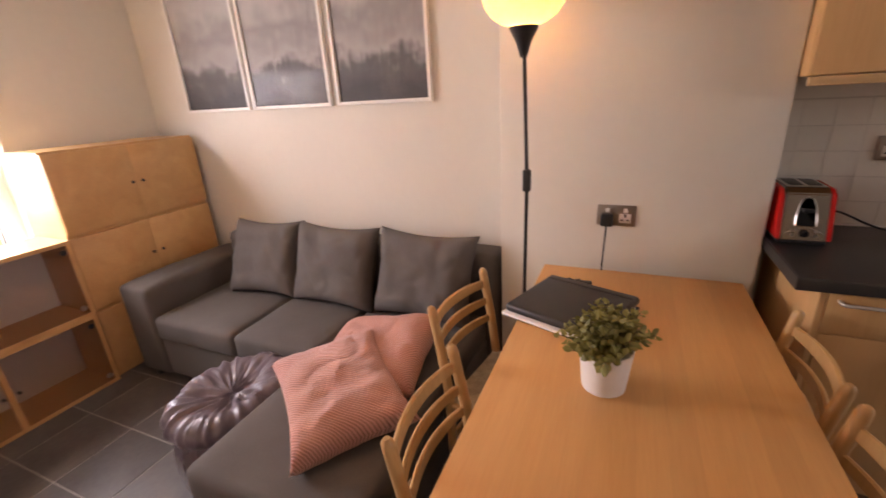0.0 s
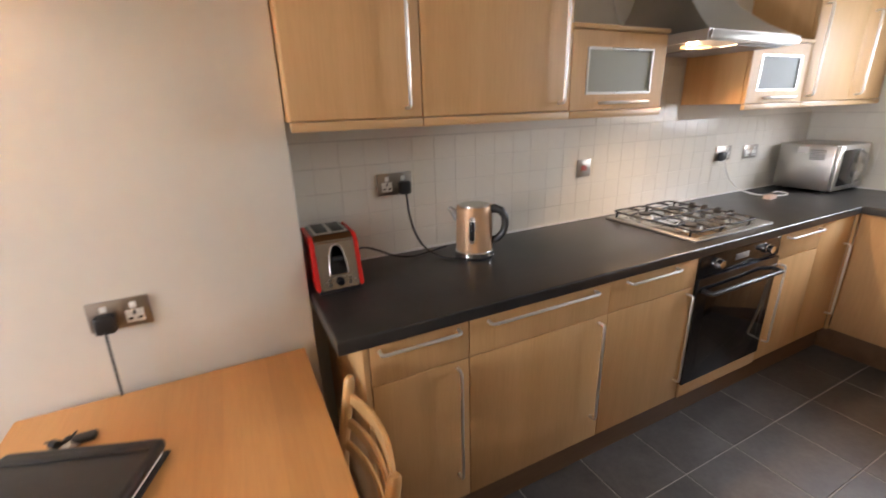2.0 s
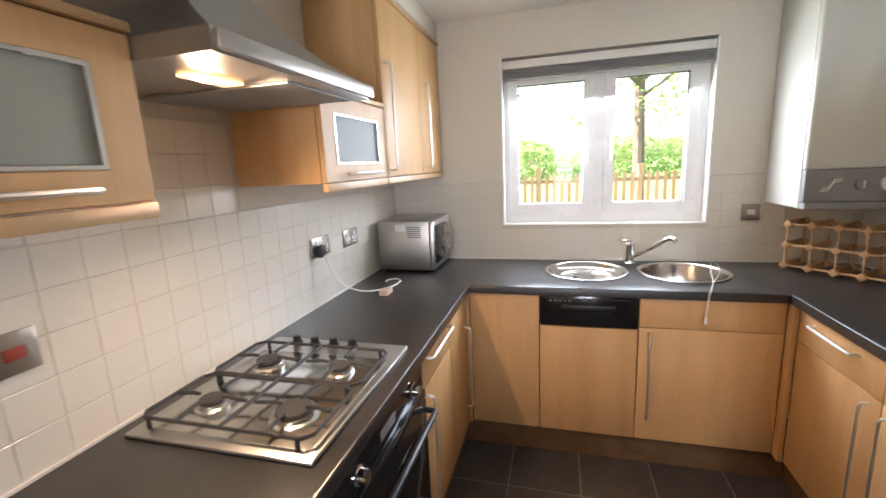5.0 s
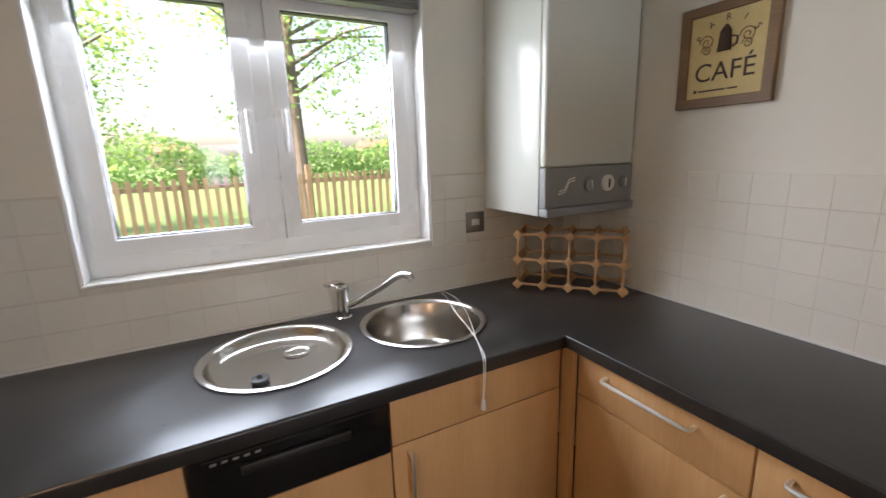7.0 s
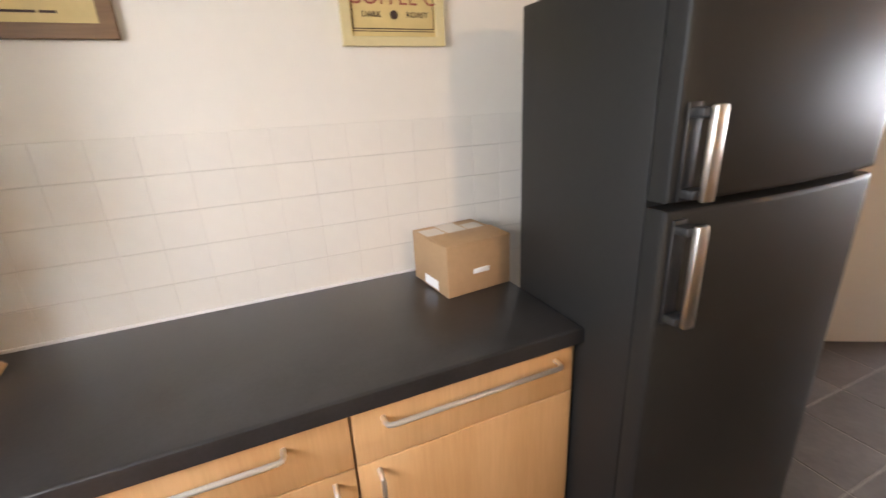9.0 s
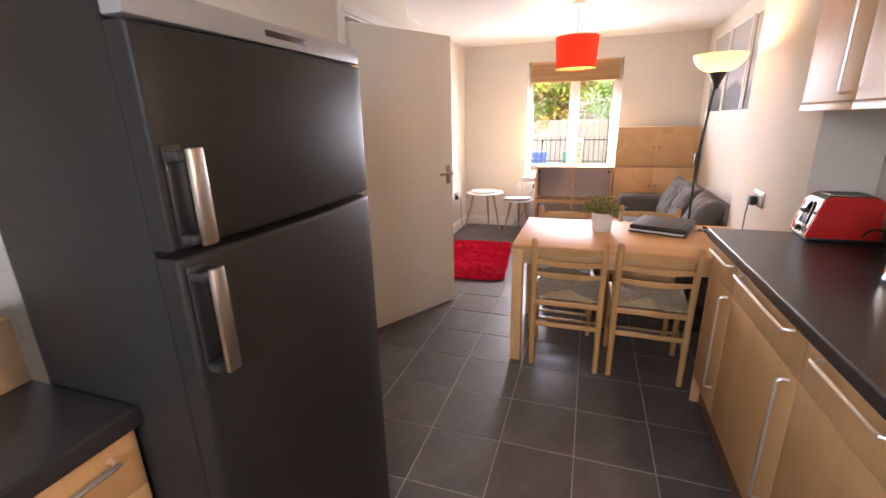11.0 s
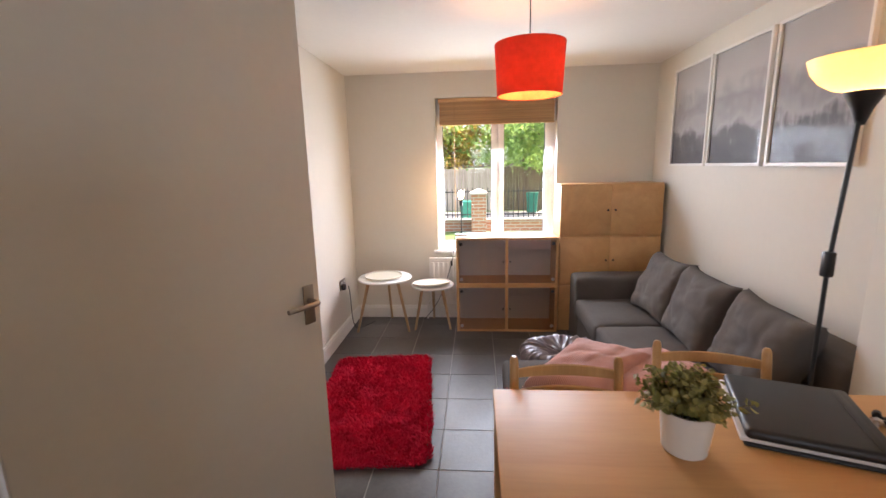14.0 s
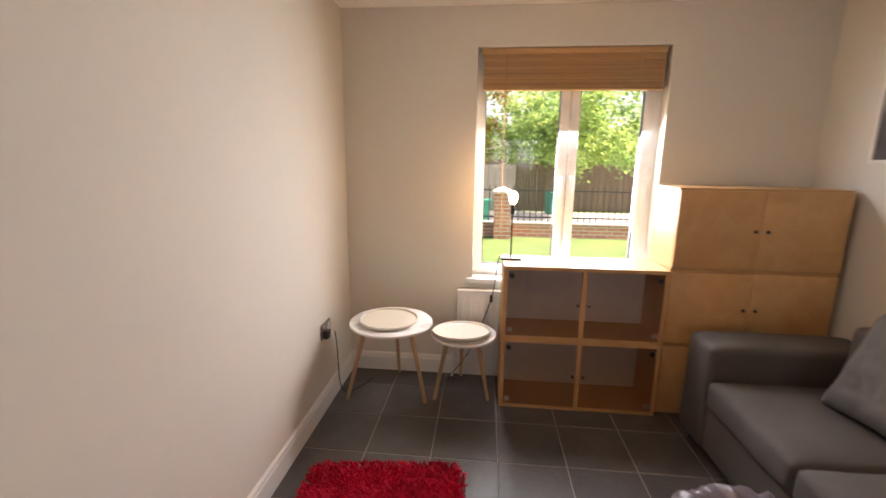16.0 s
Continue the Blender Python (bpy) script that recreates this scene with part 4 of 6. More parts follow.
socket(0.146, (-0.034, 0.034), (-0.034,), m=facing(3.917, -0.0055, 1.205, 180), label="brushed metal double socket with the kettle plugged in")
socket(0.086, (0.0,), spur=True, m=facing(4.920, -0.0055, 1.18, 180), rocker=RED_NEON, label="brushed metal cooker switch with a red rocker")
socket(0.146, (-0.034, 0.034), (0.034,), m=facing(6.05, -0.0055, 1.172, 180), label="brushed metal double socket with a white lead")
socket(0.146, (-0.034, 0.034), (), m=facing(6.335, -0.0055, 1.165, 180))
socket(0.086, (0.0,), spur=True, m=facing(XK - 0.0055, -2.02, 1.182, 90), label="brushed metal fused switch on the tiled wall")
socket(0.146, (-0.034, 0.034), (0.034,), m=facing(2.998, -0.2505, 0.972, 180), label="brushed metal double socket above the table")
socket(0.146, (-0.034, 0.034), (0.034,), m=facing(0.475, YL + 0.0005, 0.475, 0), label="brushed metal double socket low on the wall")
cable("kettle_lead", [(3.951, -0.045, 1.165), (3.955, -0.055, 1.05), (3.99, -0.07, 0.95), (4.03, -0.13, 0.916), (4.06, -0.20, 0.9145), (4.11, -0.21, 0.916)], 0.004, "black kettle lead hanging from its plug")
cable("toaster_lead", [(3.684, -0.10, 0.94), (3.70, -0.09, 0.985), (3.76, -0.06, 0.99), (3.84, -0.08, 0.94), (3.93, -0.11, 0.9145), (4.02, -0.07, 0.9145), (4.12, -0.05, 0.918)], 0.004, "black toaster lead lying on the worktop")
cable("microwave_lead", [(6.02, -0.045, 1.14), (6.03, -0.06, 1.05), (6.09, -0.10, 0.95), (6.22, -0.20, 0.916), (6.38, -0.25, 0.915), (6.47, -0.22, 0.915), (6.45, -0.15, 0.915), (6.40, -0.16, 0.915)], 0.004, "white mains lead curled on the worktop", WHITE_PLASTIC)
tag = thing("cable_tag", "folded pink paper tag on the worktop", "paper tag", at=(6.20, -0.24, 0.911))
part("card", slab(6.17, 6.235, -0.262, -0.22, 0.9115, 0.935, 0.001), surface("peach_card", (0.72, 0.52, 0.42), 0.8), tag)
cable("lamp_lead", [(2.964, -0.29, 0.94), (2.962, -0.30, 0.85), (2.955, -0.285, 0.6), (2.94, -0.28, 0.3), (2.80, -0.30, 0.02), (2.70, -0.40, 0.012)], 0.0035, "black lamp lead hanging from the socket", BLACK)

# alarm box with its lead beside the hood
alarm = thing("alarm_box", "small white alarm box with a thin lead", "alarm", at=(5.02, -0.0, 2.03))
part("box", slab(4.985, 5.05, -0.03, -0.002, 2.00, 2.07, 0.006), WHITE_PLASTIC, alarm)
cable("alarm_lead", [(5.02, -0.012, 2.0), (5.02, -0.012, 1.90), (5.05, -0.012, 1.85), (5.10, -0.012, 1.83)], 0.003, "thin white lead below the alarm box", WHITE_PLASTIC)

# fridge freezer
fridge = thing("fridge_freezer", "tall dark grey fridge freezer with silver bar handles", "fridge freezer", at=(5.0, -2.0, 0))
FX0, FX1 = 4.662, 5.316
part("cabinet", slab(FX0, FX1, -2.245, -1.840, 0.02, 1.625, 0.006), FRIDGE, fridge)


def bulged(x0, x1, z0, z1, y, b):
    bm = bmesh.new()
    n = 14
    fr, bk = [], []
    for i in range(n + 1):
        u = i / n
        x = x0 + (x1 - x0) * u
        yy = y + b * (1 - (2 * u - 1) ** 2)
        fr.append([bm.verts.new((x, yy, z)) for z in (z0, z1)])
        bk.append([bm.verts.new((x, -1.837, z)) for z in (z0, z1)])
    for i in range(n):
        bm.faces.new((fr[i][0], fr[i][1], fr[i + 1][1], fr[i + 1][0]))
        bm.faces.new((bk[i][0], bk[i + 1][0], bk[i + 1][1], bk[i][1]))
        bm.faces.new((fr[i][1], bk[i][1], bk[i + 1][1], fr[i + 1][1]))
        bm.faces.new((fr[i][0], fr[i + 1][0], bk[i + 1][0], bk[i][0]))
    for i in (0, n):
        bm.faces.new((fr[i][0], bk[i][0], bk[i][1], fr[i][1]))
    bmesh.ops.recalc_face_normals(bm, faces=bm.faces)
    return bm


for name, z0, z1 in (("freezer_door", 1.235, 1.575), ("fridge_door", 0.06, 1.222)):
    bm = bulged(FX0, FX1, z0, z1, -1.793, 0.022)
    rim = [e for e in bm.edges if len(e.link_faces) == 2 and e.link_faces[0].normal.dot(e.link_faces[1].normal) < 0.5 and min(v.co.y for v in e.verts) > -1.80]
    bmesh.ops.bevel(bm, geom=rim, offset=0.010, segments=3, profile=0.5, affect="EDGES")
    d = part(name, bm, FRIDGE, fridge)
    a, b = (1.243, 1.398) if z0 > 1 else (1.008, 1.203)
    part("grip_plate", slab(5.274, 5.306, -1.7885, -1.7835, a - 0.004, b + 0.004, 0.002), BLACK, d, "black grip plate")
    h = part("handle", slab(5.268, 5.296, -1.756, -1.744, a, b, 0.004), SATIN, d, "silver bar handle")
    for z in (a + 0.004, b - 0.020):
        part("handle_foot", slab(5.270, 5.307, -1.783, -1.7565, z, z + 0.016, 0.003), BLACK, h, "dark grey handle bracket")
part("top_panel", slab(FX0, FX1, -1.838, -1.794, 1.582, 1.625, 0.004), GREY_PANEL, fridge, "grey control strip")
part("display", slab(4.90, 5.03, -1.7935, -1.7920, 1.597, 1.609, 0.0005), BLACK, fridge, "dark display slot")
for x in (4.73, 5.24):
    for y in (-2.25, -1.86):
        part("foot", lathe([(0.02, 0), (0.02, 0.022)], 12, (x, y, 0)), BLACK, fridge)

# cardboard box on the worktop
box = thing("cardboard_box", "brown cardboard box taped shut on the worktop", "box", m=pose(5.440, -2.375, 0.911, 0, 0, 6))
cb = part("carton", slab(-0.105, 0.105, -0.10, 0.105, 0, 0.145, 0.002), CARDBOARD, box)
part("flap", slab(-0.106, 0.106, -0.10, 0.002, 0.1455, 0.149, 0.001), CARDBOARD, cb)
bm = slab(-0.106, 0.106, -0.101, 0.0, 0.0, 0.003, 0.001)
bmesh.ops.rotate(bm, verts=bm.verts, cent=(0, 0, 0), matrix=Matrix.Rotation(radians(-2.2), 3, "X"))
bmesh.ops.translate(bm, verts=bm.verts, vec=(0, 0.106, 0.1458))
part("flap", bm, CARDBOARD, cb, "cardboard flap standing slightly open")
part("tape", boxes((-0.03, 0.035, -0.098, 0.0, 0.1491, 0.1497), (0.040, 0.10, -0.075, -0.01, 0.1491, 0.1496), (-0.092, -0.036, -0.06, -0.005, 0.1491, 0.1496)), TAPE, cb, "pale packing tape", 0)
part("torn_label", slab(-0.03, 0.022, 0.1055, 0.108, 0.055, 0.07, 0.001), PAPER, cb, "torn white label")
part("side_label", boxes((0.1052, 0.1058, -0.03, 0.05, 0.006, 0.034)), PAPER, cb, "white paper label", 0)

# ---- windows ----


def window(name, x, sgn, y0, y1, z0, z1, panes, label):
    """A white uPVC window in the wall at x; sgn points outdoors. panes are (y0, y1, z0, z1) of each glass."""
    w = thing(name, label, "window", at=(x, (y0 + y1) / 2, z0), kind="structure")
    xa, xb = x, x + 0.065 * sgn
    cuts = sorted(panes)
    zb, zt = panes[0][2] - 0.055, panes[0][3] + 0.055
    (a0, a1, _, _), (b0, b1, _, _) = cuts
    mid0, mid1 = a1 + 0.055, b0 - 0.055
    rows = [(xa, xb, y0, y1, z0, zb), (xa, xb, y0, y1, zt, z1), (xa, xb, y0, a0 - 0.055, zb, zt), (xa, xb, b1 + 0.055, y1, zb, zt), (xa, xb, mid0, mid1, zb, zt)]
    part("window_frame", boxes(*rows), UPVC, w, smooth=0)
    for p in cuts:
        ya, yb, za, zc = p
        x2, x3 = x - 0.014 * sgn, x + 0.050 * sgn
        f = part("casement", ring_frame("x", ya - 0.054, yb + 0.054, za - 0.054, zc + 0.054, 0.054, x2, x3), UPVC, w, smooth=20)
        part("gasket", ring_frame("x", ya, yb, za, zc, 0.004, x - 0.002 * sgn, x + 0.03 * sgn), BLACK, f, "black rubber gasket", 0)
        g = part("pane", boxes((x + 0.010 * sgn, x + 0.014 * sgn, ya + 0.004, yb - 0.004, za + 0.004, zc - 0.004)), PANE, f, "clear glass pane", 0)
        g.visible_shadow = False
    for yh in (mid0 - 0.028, mid1 + 0.028):
        zh = z0 + (z1 - z0) * 0.36
        xh = x - 0.014 * sgn
        part("window_handle", tube([(xh, yh, zh + 0.15), (xh - 0.03 * sgn, yh, zh + 0.15), (xh - 0.036 * sgn, yh, zh + 0.13), (xh - 0.03 * sgn, yh, zh + 0.02)], [0.012, 0.010, 0.009, 0.007], 10), UPVC, w, "white window handle")
    return w


window("window_1", -0.10, -1, -1.97, -0.862, 0.68, 2.095, [(-1.915, -1.455, 0.76, 2.02), (-1.338, -0.957, 0.76, 2.02)], "white plastic two-casement living room window")
window("window_2", XK + 0.085, 1, -1.82, -0.705, 1.12, 2.085, [(-1.715, -1.338, 1.24, 1.94), (-1.175, -0.795, 1.24, 1.94)], "white plastic two-casement kitchen window")
structure("window_sill_west", slab(-0.098, 0.035, -2.01, -0.865, 0.655, 0.685, 0.006), GLOSS_WHITE, "white painted window board", "window sill")
structure("window_sill_east", slab(XK - 0.004, XK + 0.083, -1.818, -0.707, 1.1205, 1.128, 0.002), GLOSS_WHITE, "white window reveal ledge", "window sill")
for nm, y in (("reveal_a", -1.8195), ("reveal_b", -0.7135)):
    structure(nm, boxes((XK + 0.001, XK + 0.083, y, y + 0.008, 1.129, 2.084)), UPVC, "white lined window reveal", "trim", 0)

blind = thing("bamboo_blind", "brown bamboo venetian blind drawn up to the top", "blind", at=(-0.04, -1.415, 1.85))
part("headrail", slab(-0.075, -0.015, -1.945, -0.885, 2.058, 2.092, 0.004), BAMBOO, blind)
for i in range(26):
    z = 1.856 + 0.0078 * i
    s = random.uniform(-0.004, 0.004)
    part("slat", boxes((-0.072 + s, -0.020 + s, -1.935 + s, -0.890 + s, z, z + 0.0062)), BAMBOO, blind, smooth=0)
part("cord", tube([(-0.012, -1.02, 2.06), (-0.010, -1.02, 1.84)], 0.0022, 6), BAMBOO, blind, "brown lift cord")
part("cord", tube([(-0.012, -1.80, 2.06), (-0.010, -1.80, 1.4), (-0.010, -1.80, 0.98)], 0.0035, 6), BAMBOO, blind, "brown pull cord")
kb = thing("grey_blind", "grey slatted kitchen blind drawn up to the top", "blind", at=(XK + 0.03, -1.26, 1.97))
part("headrail", slab(XK + 0.010, XK + 0.050, -1.812, -0.715, 2.025, 2.070, 0.003), WHITE_PLASTIC, kb, "white headrail")
for i in range(7):
    part("slat", boxes((XK + 0.005, XK + 0.055, -1.805, -0.722, 1.968 + 0.0075 * i, 1.972 + 0.0075 * i)), GREY_BLIND, kb, smooth=0)
part("wand", tube([(XK + 0.004, -0.80, 2.02), (XK + 0.003, -0.80, 1.55)], 0.004, 8), PANE, kb, "clear plastic wand")

# ---- living end: storage cabinets ----


def cabinet(z0, z1, group="stacked cabinets"):
    c = thing("storage_cabinet", "birch-veneer two-door cabinet stacked against the wall", "cabinet", group, at=(0.18, -0.46, z0))
    y0, y1, xb, xf = -0.882, -0.036, 0.018, 0.340
    part("body", boxes((xb, xf, y0, y0 + 0.018, z0, z1), (xb, xf, y1 - 0.018, y1, z0, z1), (xb, xf, y0 + 0.018, y1 - 0.018, z0, z0 + 0.018), (xb, xf, y0 + 0.018, y1 - 0.018, z1 - 0.018, z1), (xb, xb + 0.006, y0 + 0.018, y1 - 0.018, z0 + 0.018, z1 - 0.018)), BIRCH, c, smooth=0)
    ym = (y0 + y1) / 2
    for a, b, k in ((y0, ym, ym - 0.03), (ym, y1, ym + 0.03)):
        d = part("door", slab(xf + 0.001, xf + 0.018, a + 0.001, b - 0.001, z0 + 0.012, z1 - 0.012, 0.0015), BIRCH, c)
        part("knob", tube([(xf + 0.018, k, z0 + 0.22), (xf + 0.026, k, z0 + 0.22), (xf + 0.034, k, z0 + 0.22)], [0.004, 0.009, 0.008], 12), IRON, d, "small dark knob")
    return c


for z0, z1 in ((0.0, 0.432), (0.433, 0.866), (0.867, 1.308)):
    cabinet(z0, z1)


def glazed(z0, z1):
    c = thing("glazed_cabinet", "birch cabinet with two glass doors, standing empty", "cabinet", "glazed cabinets", at=(0.2, -1.34, z0))
    y0, y1, xb, xf = -1.785, -0.894, 0.085, 0.372
    ym = (y0 + y1) / 2
    part("body", boxes((xb, xf, y0, y0 + 0.018, z0, z1), (xb, xf, y1 - 0.018, y1, z0, z1), (xb, xf, y0 + 0.018, y1 - 0.018, z0, z0 + 0.018), (xb, xf, y0 + 0.018, y1 - 0.018, z1 - 0.018, z1), (xf - 0.02, xf, ym - 0.010, ym + 0.010, z0 + 0.018, z1 - 0.018)), BIRCH, c, smooth=0)
    part("back_panel", boxes((xb, xb + 0.005, y0 + 0.018, y1 - 0.018, z0 + 0.018, z1 - 0.018)), GLOSS_WHITE, c, "white back panel", 0)
    part("face_edge", boxes((xf + 0.001, xf + 0.010, y0, y0 + 0.022, z0, z1), (xf + 0.001, xf + 0.010, y1 - 0.022, y1, z0, z1), (xf + 0.001, xf + 0.010, y0 + 0.022, y1 - 0.022, z0, z0 + 0.02), (xf + 0.001, xf + 0.010, y0 + 0.022, y1 - 0.022, z1 - 0.02, z1), (xf + 0.001, xf + 0.010, ym - 0.012, ym + 0.012, z0 + 0.02, z1 - 0.02)), BIRCH, c, smooth=0)
    for a, b, k, hg in ((y0 + 0.023, ym - 0.013, ym - 0.03, y0 + 0.045), (ym + 0.013, y1 - 0.023, ym + 0.03, y1 - 0.045)):
        d = part("glass_door", boxes((xf + 0.003, xf + 0.008, a, b, z0 + 0.021, z1 - 0.021)), CAB_GLASS, c, "tinted glass door", 0)
        d.visible_shadow = False
        part("knob", tube([(xf + 0.008, k, (z0 + z1) / 2), (xf + 0.022, k, (z0 + z1) / 2)], 0.008, 12), IRON, d, "small dark knob")
        for z in (z0 + 0.055, z1 - 0.055):
            part("hinge_cap", tube([(xf + 0.008, hg, z), (xf + 0.013, hg, z)], 0.015, 16), SATIN if z < z0 + 0.1 else BLACK, d, "round hinge cap")
    return c


glazed(0.0, 0.432)
glazed(0.433, 0.862)

# small table lamp in front of the window
sl = thing("table_lamp", "slim black table lamp with a bare lit bulb", "lamp", at=(0.20, -1.74, 0.862))
part("base", slab(0.16, 0.24, -1.80, -1.68, 0.8625, 0.874, 0.003), BLACK, sl)
part("stem", tube([(0.20, -1.74, 0.874), (0.20, -1.74, 1.165)], 0.005, 10), BLACK, sl)
part("holder", tube([(0.20, -1.74, 1.13), (0.20, -1.74, 1.19)], 0.014, 14), BLACK, sl)
part("bulb", lathe([(0.012, 0), (0.022, 0.02), (0.027, 0.04), (0.024, 0.06), (0.012, 0.072), (0.003, 0.075)], 20, (0.20, -1.74, 1.1905)), BULB, sl, "small glowing bulb").visible_shadow = False

cable("table_lamp_lead", [(0.16, -1.775, 0.868), (0.075, -1.80, 0.869), (0.066, -1.815, 0.80), (0.082, -1.823, 0.614), (0.082, -1.886, 0.436), (0.085, -1.93, 0.28), (0.09, -2.03, 0.10), (0.10, -2.12, 0.01)], 0.003, "black table lamp lead hanging past the radiator")
lead_switch = thing("lead_switch", "small black inline switch on the lamp lead", "switch", at=(0.082, -1.84, 0.57))
part("housing", slab(0.076, 0.090, -1.853, -1.833, 0.545, 0.595, 0.004), BLACK, lead_switch)

# radiator
rad = thing("radiator", "white convector radiator under the window", "radiator", at=(0.05, -1.5, 0.15))
part("panel", slab(0.035, 0.065, -2.06, -0.95, 0.15, 0.60, 0.006), GLOSS_WHITE, rad)
part("top_grille", slab(0.020, 0.068, -2.062, -0.948, 0.601, 0.616, 0.003), GLOSS_WHITE, rad)
for i in range(24):
    y = -2.035 + 0.0465 * i
    part("flute", slab(0.0655, 0.073, y, y + 0.024, 0.18, 0.575, 0.003), GLOSS_WHITE, rad)
part("pipe", tube([(0.05, -2.09, 0.0), (0.05, -2.09, 0.17), (0.05, -2.06, 0.19)], 0.008, 8), GLOSS_WHITE, rad)
for y in (-1.95, -1.05):
    part("bracket", boxes((0.001, 0.034, y, y + 0.03, 0.3, 0.5)), GLOSS_WHITE, rad, smooth=0)


def side_table(cx, cy, r, h, feet, tray_r, tilt):
    t = thing("side_table", "round white side table on three pale wooden legs", "side table", "nest of side tables", at=(cx, cy, 0))
    part("tabletop", lathe([(r * 0.96, 0), (r, 0.006), (r, 0.014), (r * 0.985, 0.018)], 48, (cx, cy, h - 0.018)), TABLE_WHITE, t)
    for fx, fy in feet:
        tx, ty = cx + (fx - cx) * 0.52, cy + (fy - cy) * 0.52
        part("leg", tube([(fx, fy, 0), (tx, ty, h - 0.018)], [0.010, 0.016], 12), OAK_LEG, t, "tapered pale wooden leg")
    tr = thing("tray", "round cream tray lying on the side table", "tray", "round trays", m=pose(cx + 0.01, cy - 0.01, h + 0.002, tilt[0], tilt[1], 0))
    part("dish", lathe([(tray_r * 0.9, 0.0), (tray_r * 0.98, 0.006), (tray_r, 0.02), (tray_r * 0.97, 0.02), (tray_r * 0.93, 0.010), (tray_r * 0.4, 0.009)], 48), CREAM_WOOD, tr)


side_table(0.45, -2.415, 0.235, 0.535, ((0.42, -2.70), (0.40, -2.225), (0.035, -2.455)), 0.165, (0, 0))
side_table(0.345, -2.005, 0.192, 0.44, ((0.355, -2.175), (0.33, -1.85), (0.04, -2.03)), 0.17, (2.0, -5.0))
cable("wall_lead", [(0.44, -2.755, 0.45), (0.44, -2.74, 0.36), (0.47, -2.735, 0.2), (0.45, -2.72, 0.05), (0.36, -2.70, 0.008), (0.15, -2.60, 0.008)], 0.0035, "black lead hanging from the low socket")

# ---- sofa ----


def puffed(x0, x1, y0, y1, z0, z1, r, wave=0.004, cuts=10):
    """An upholstered block: rounded, slightly domed and creased."""
    bm = slab(x0, x1, y0, y1, z0, z1, r, 3)
    bmesh.ops.subdivide_edges(bm, edges=[e for e in bm.edges if e.calc_length() > 0.08], cuts=cuts, use_grid_fill=True)
    c = Vector(((x0 + x1) / 2, (y0 + y1) / 2, (z0 + z1) / 2))
    hx, hy = (x1 - x0) / 2, (y1 - y0) / 2
    for v in bm.verts:
        u, w = (v.co.x - c.x) / hx, (v.co.y - c.y) / hy
        dome = max(0, 1 - u ** 4) * max(0, 1 - w ** 4)
        v.co.z += (0.014 * dome if v.co.z > c.z else 0) + wave * noise.noise(v.co * 7)
    return bm


sofa = thing("corner_sofa", "charcoal grey fabric corner sofa with chaise", "sofa", at=(1.5, -0.5, 0))
part("base", puffed(0.50, 2.44, -0.80, -0.08, 0.05, 0.285, 0.02, 0.002), SOFA, sofa)
part("arm", puffed(0.50, 0.735, -0.82, -0.06, 0.05, 0.585, 0.03, 0.003), SOFA, sofa)
part("back", puffed(0.736, 2.50, -0.255, -0.06, 0.05, 0.735, 0.04, 0.003), SOFA, sofa)
for x0, x1 in ((0.737, 1.318), (1.320, 1.818)):
    part("seat_cushion", puffed(x0, x1, -0.825, -0.256, 0.288, 0.425, 0.03, 0.004), SOFA, sofa)
part("chaise_base", puffed(1.822, 2.44, -1.465, -0.81, 0.05, 0.285, 0.02, 0.002), SOFA, sofa)
part("chaise_cushion", puffed(1.820, 2.442, -1.47, -0.256, 0.288, 0.425, 0.035, 0.004), SOFA, sofa)
for x, y in ((0.56, -0.76), (0.56, -0.12), (2.38, -0.12), (1.88, -1.40), (2.38, -1.40), (1.80, -0.74)):
    part("foot", lathe([(0.022, 0), (0.026, 0.052)], 14, (x, y, 0)), BLACK, sofa, "black plastic foot")
part("care_label", boxes((2.4425, 2.4437, -1.20, -1.13, 0.18, 0.27)), PAPER, sofa, "white care label", 0)


def pillow(w, h, t, seed=0, n=22, pinch=0.06, crease=0.012):
    """A soft square pillow with drawn-out corners and creases, lying in its own xy plane."""
    bm = bmesh.new()
    off = Vector((seed * 3.1, seed * 1.7, 0))
    grids = []
    for s in (1, -1):
        g = []
        for i in range(n + 1):
            row = []
            for j in range(n + 1):
                u, v = 2 * i / n - 1, 2 * j / n - 1
                k = 1 - pinch * (1 - abs(u * v) ** 1.5)
                ex = max(0.0, (1 - u ** 4)) * max(0.0, (1 - v ** 4))
                z = s * t / 2 * ex ** 0.42
                cr = noise.noise(Vector((u * 2.3, v * 2.3, s)) + off) + 0.25 * noise.noise(Vector((u * 5, v * 5, s)) + off) - 0.4 * max(0.0, 0.16 - abs(noise.noise(Vector((u * 2.2 + v * 1.1, v * 1.3 - u * 0.7, s + 4)) + off))) / 0.16
                p = Vector((u * w / 2 * (1 - pinch * (1 - v * v) * abs(u)), v * h / 2 * (1 - pinch * (1 - u * u) * abs(v)), z + s * crease * cr * ex ** 0.3))
                row.append(bm.verts.new(p))
            g.append(row)
        for i in range(n):
            for j in range(n):
                q = (g[i][j], g[i + 1][j], g[i + 1][j + 1], g[i][j + 1])
                bm.faces.new(q if s > 0 else q[::-1])
        grids.append(g)
    bmesh.ops.remove_doubles(bm, verts=bm.verts, dist=0.0015)
    return bm


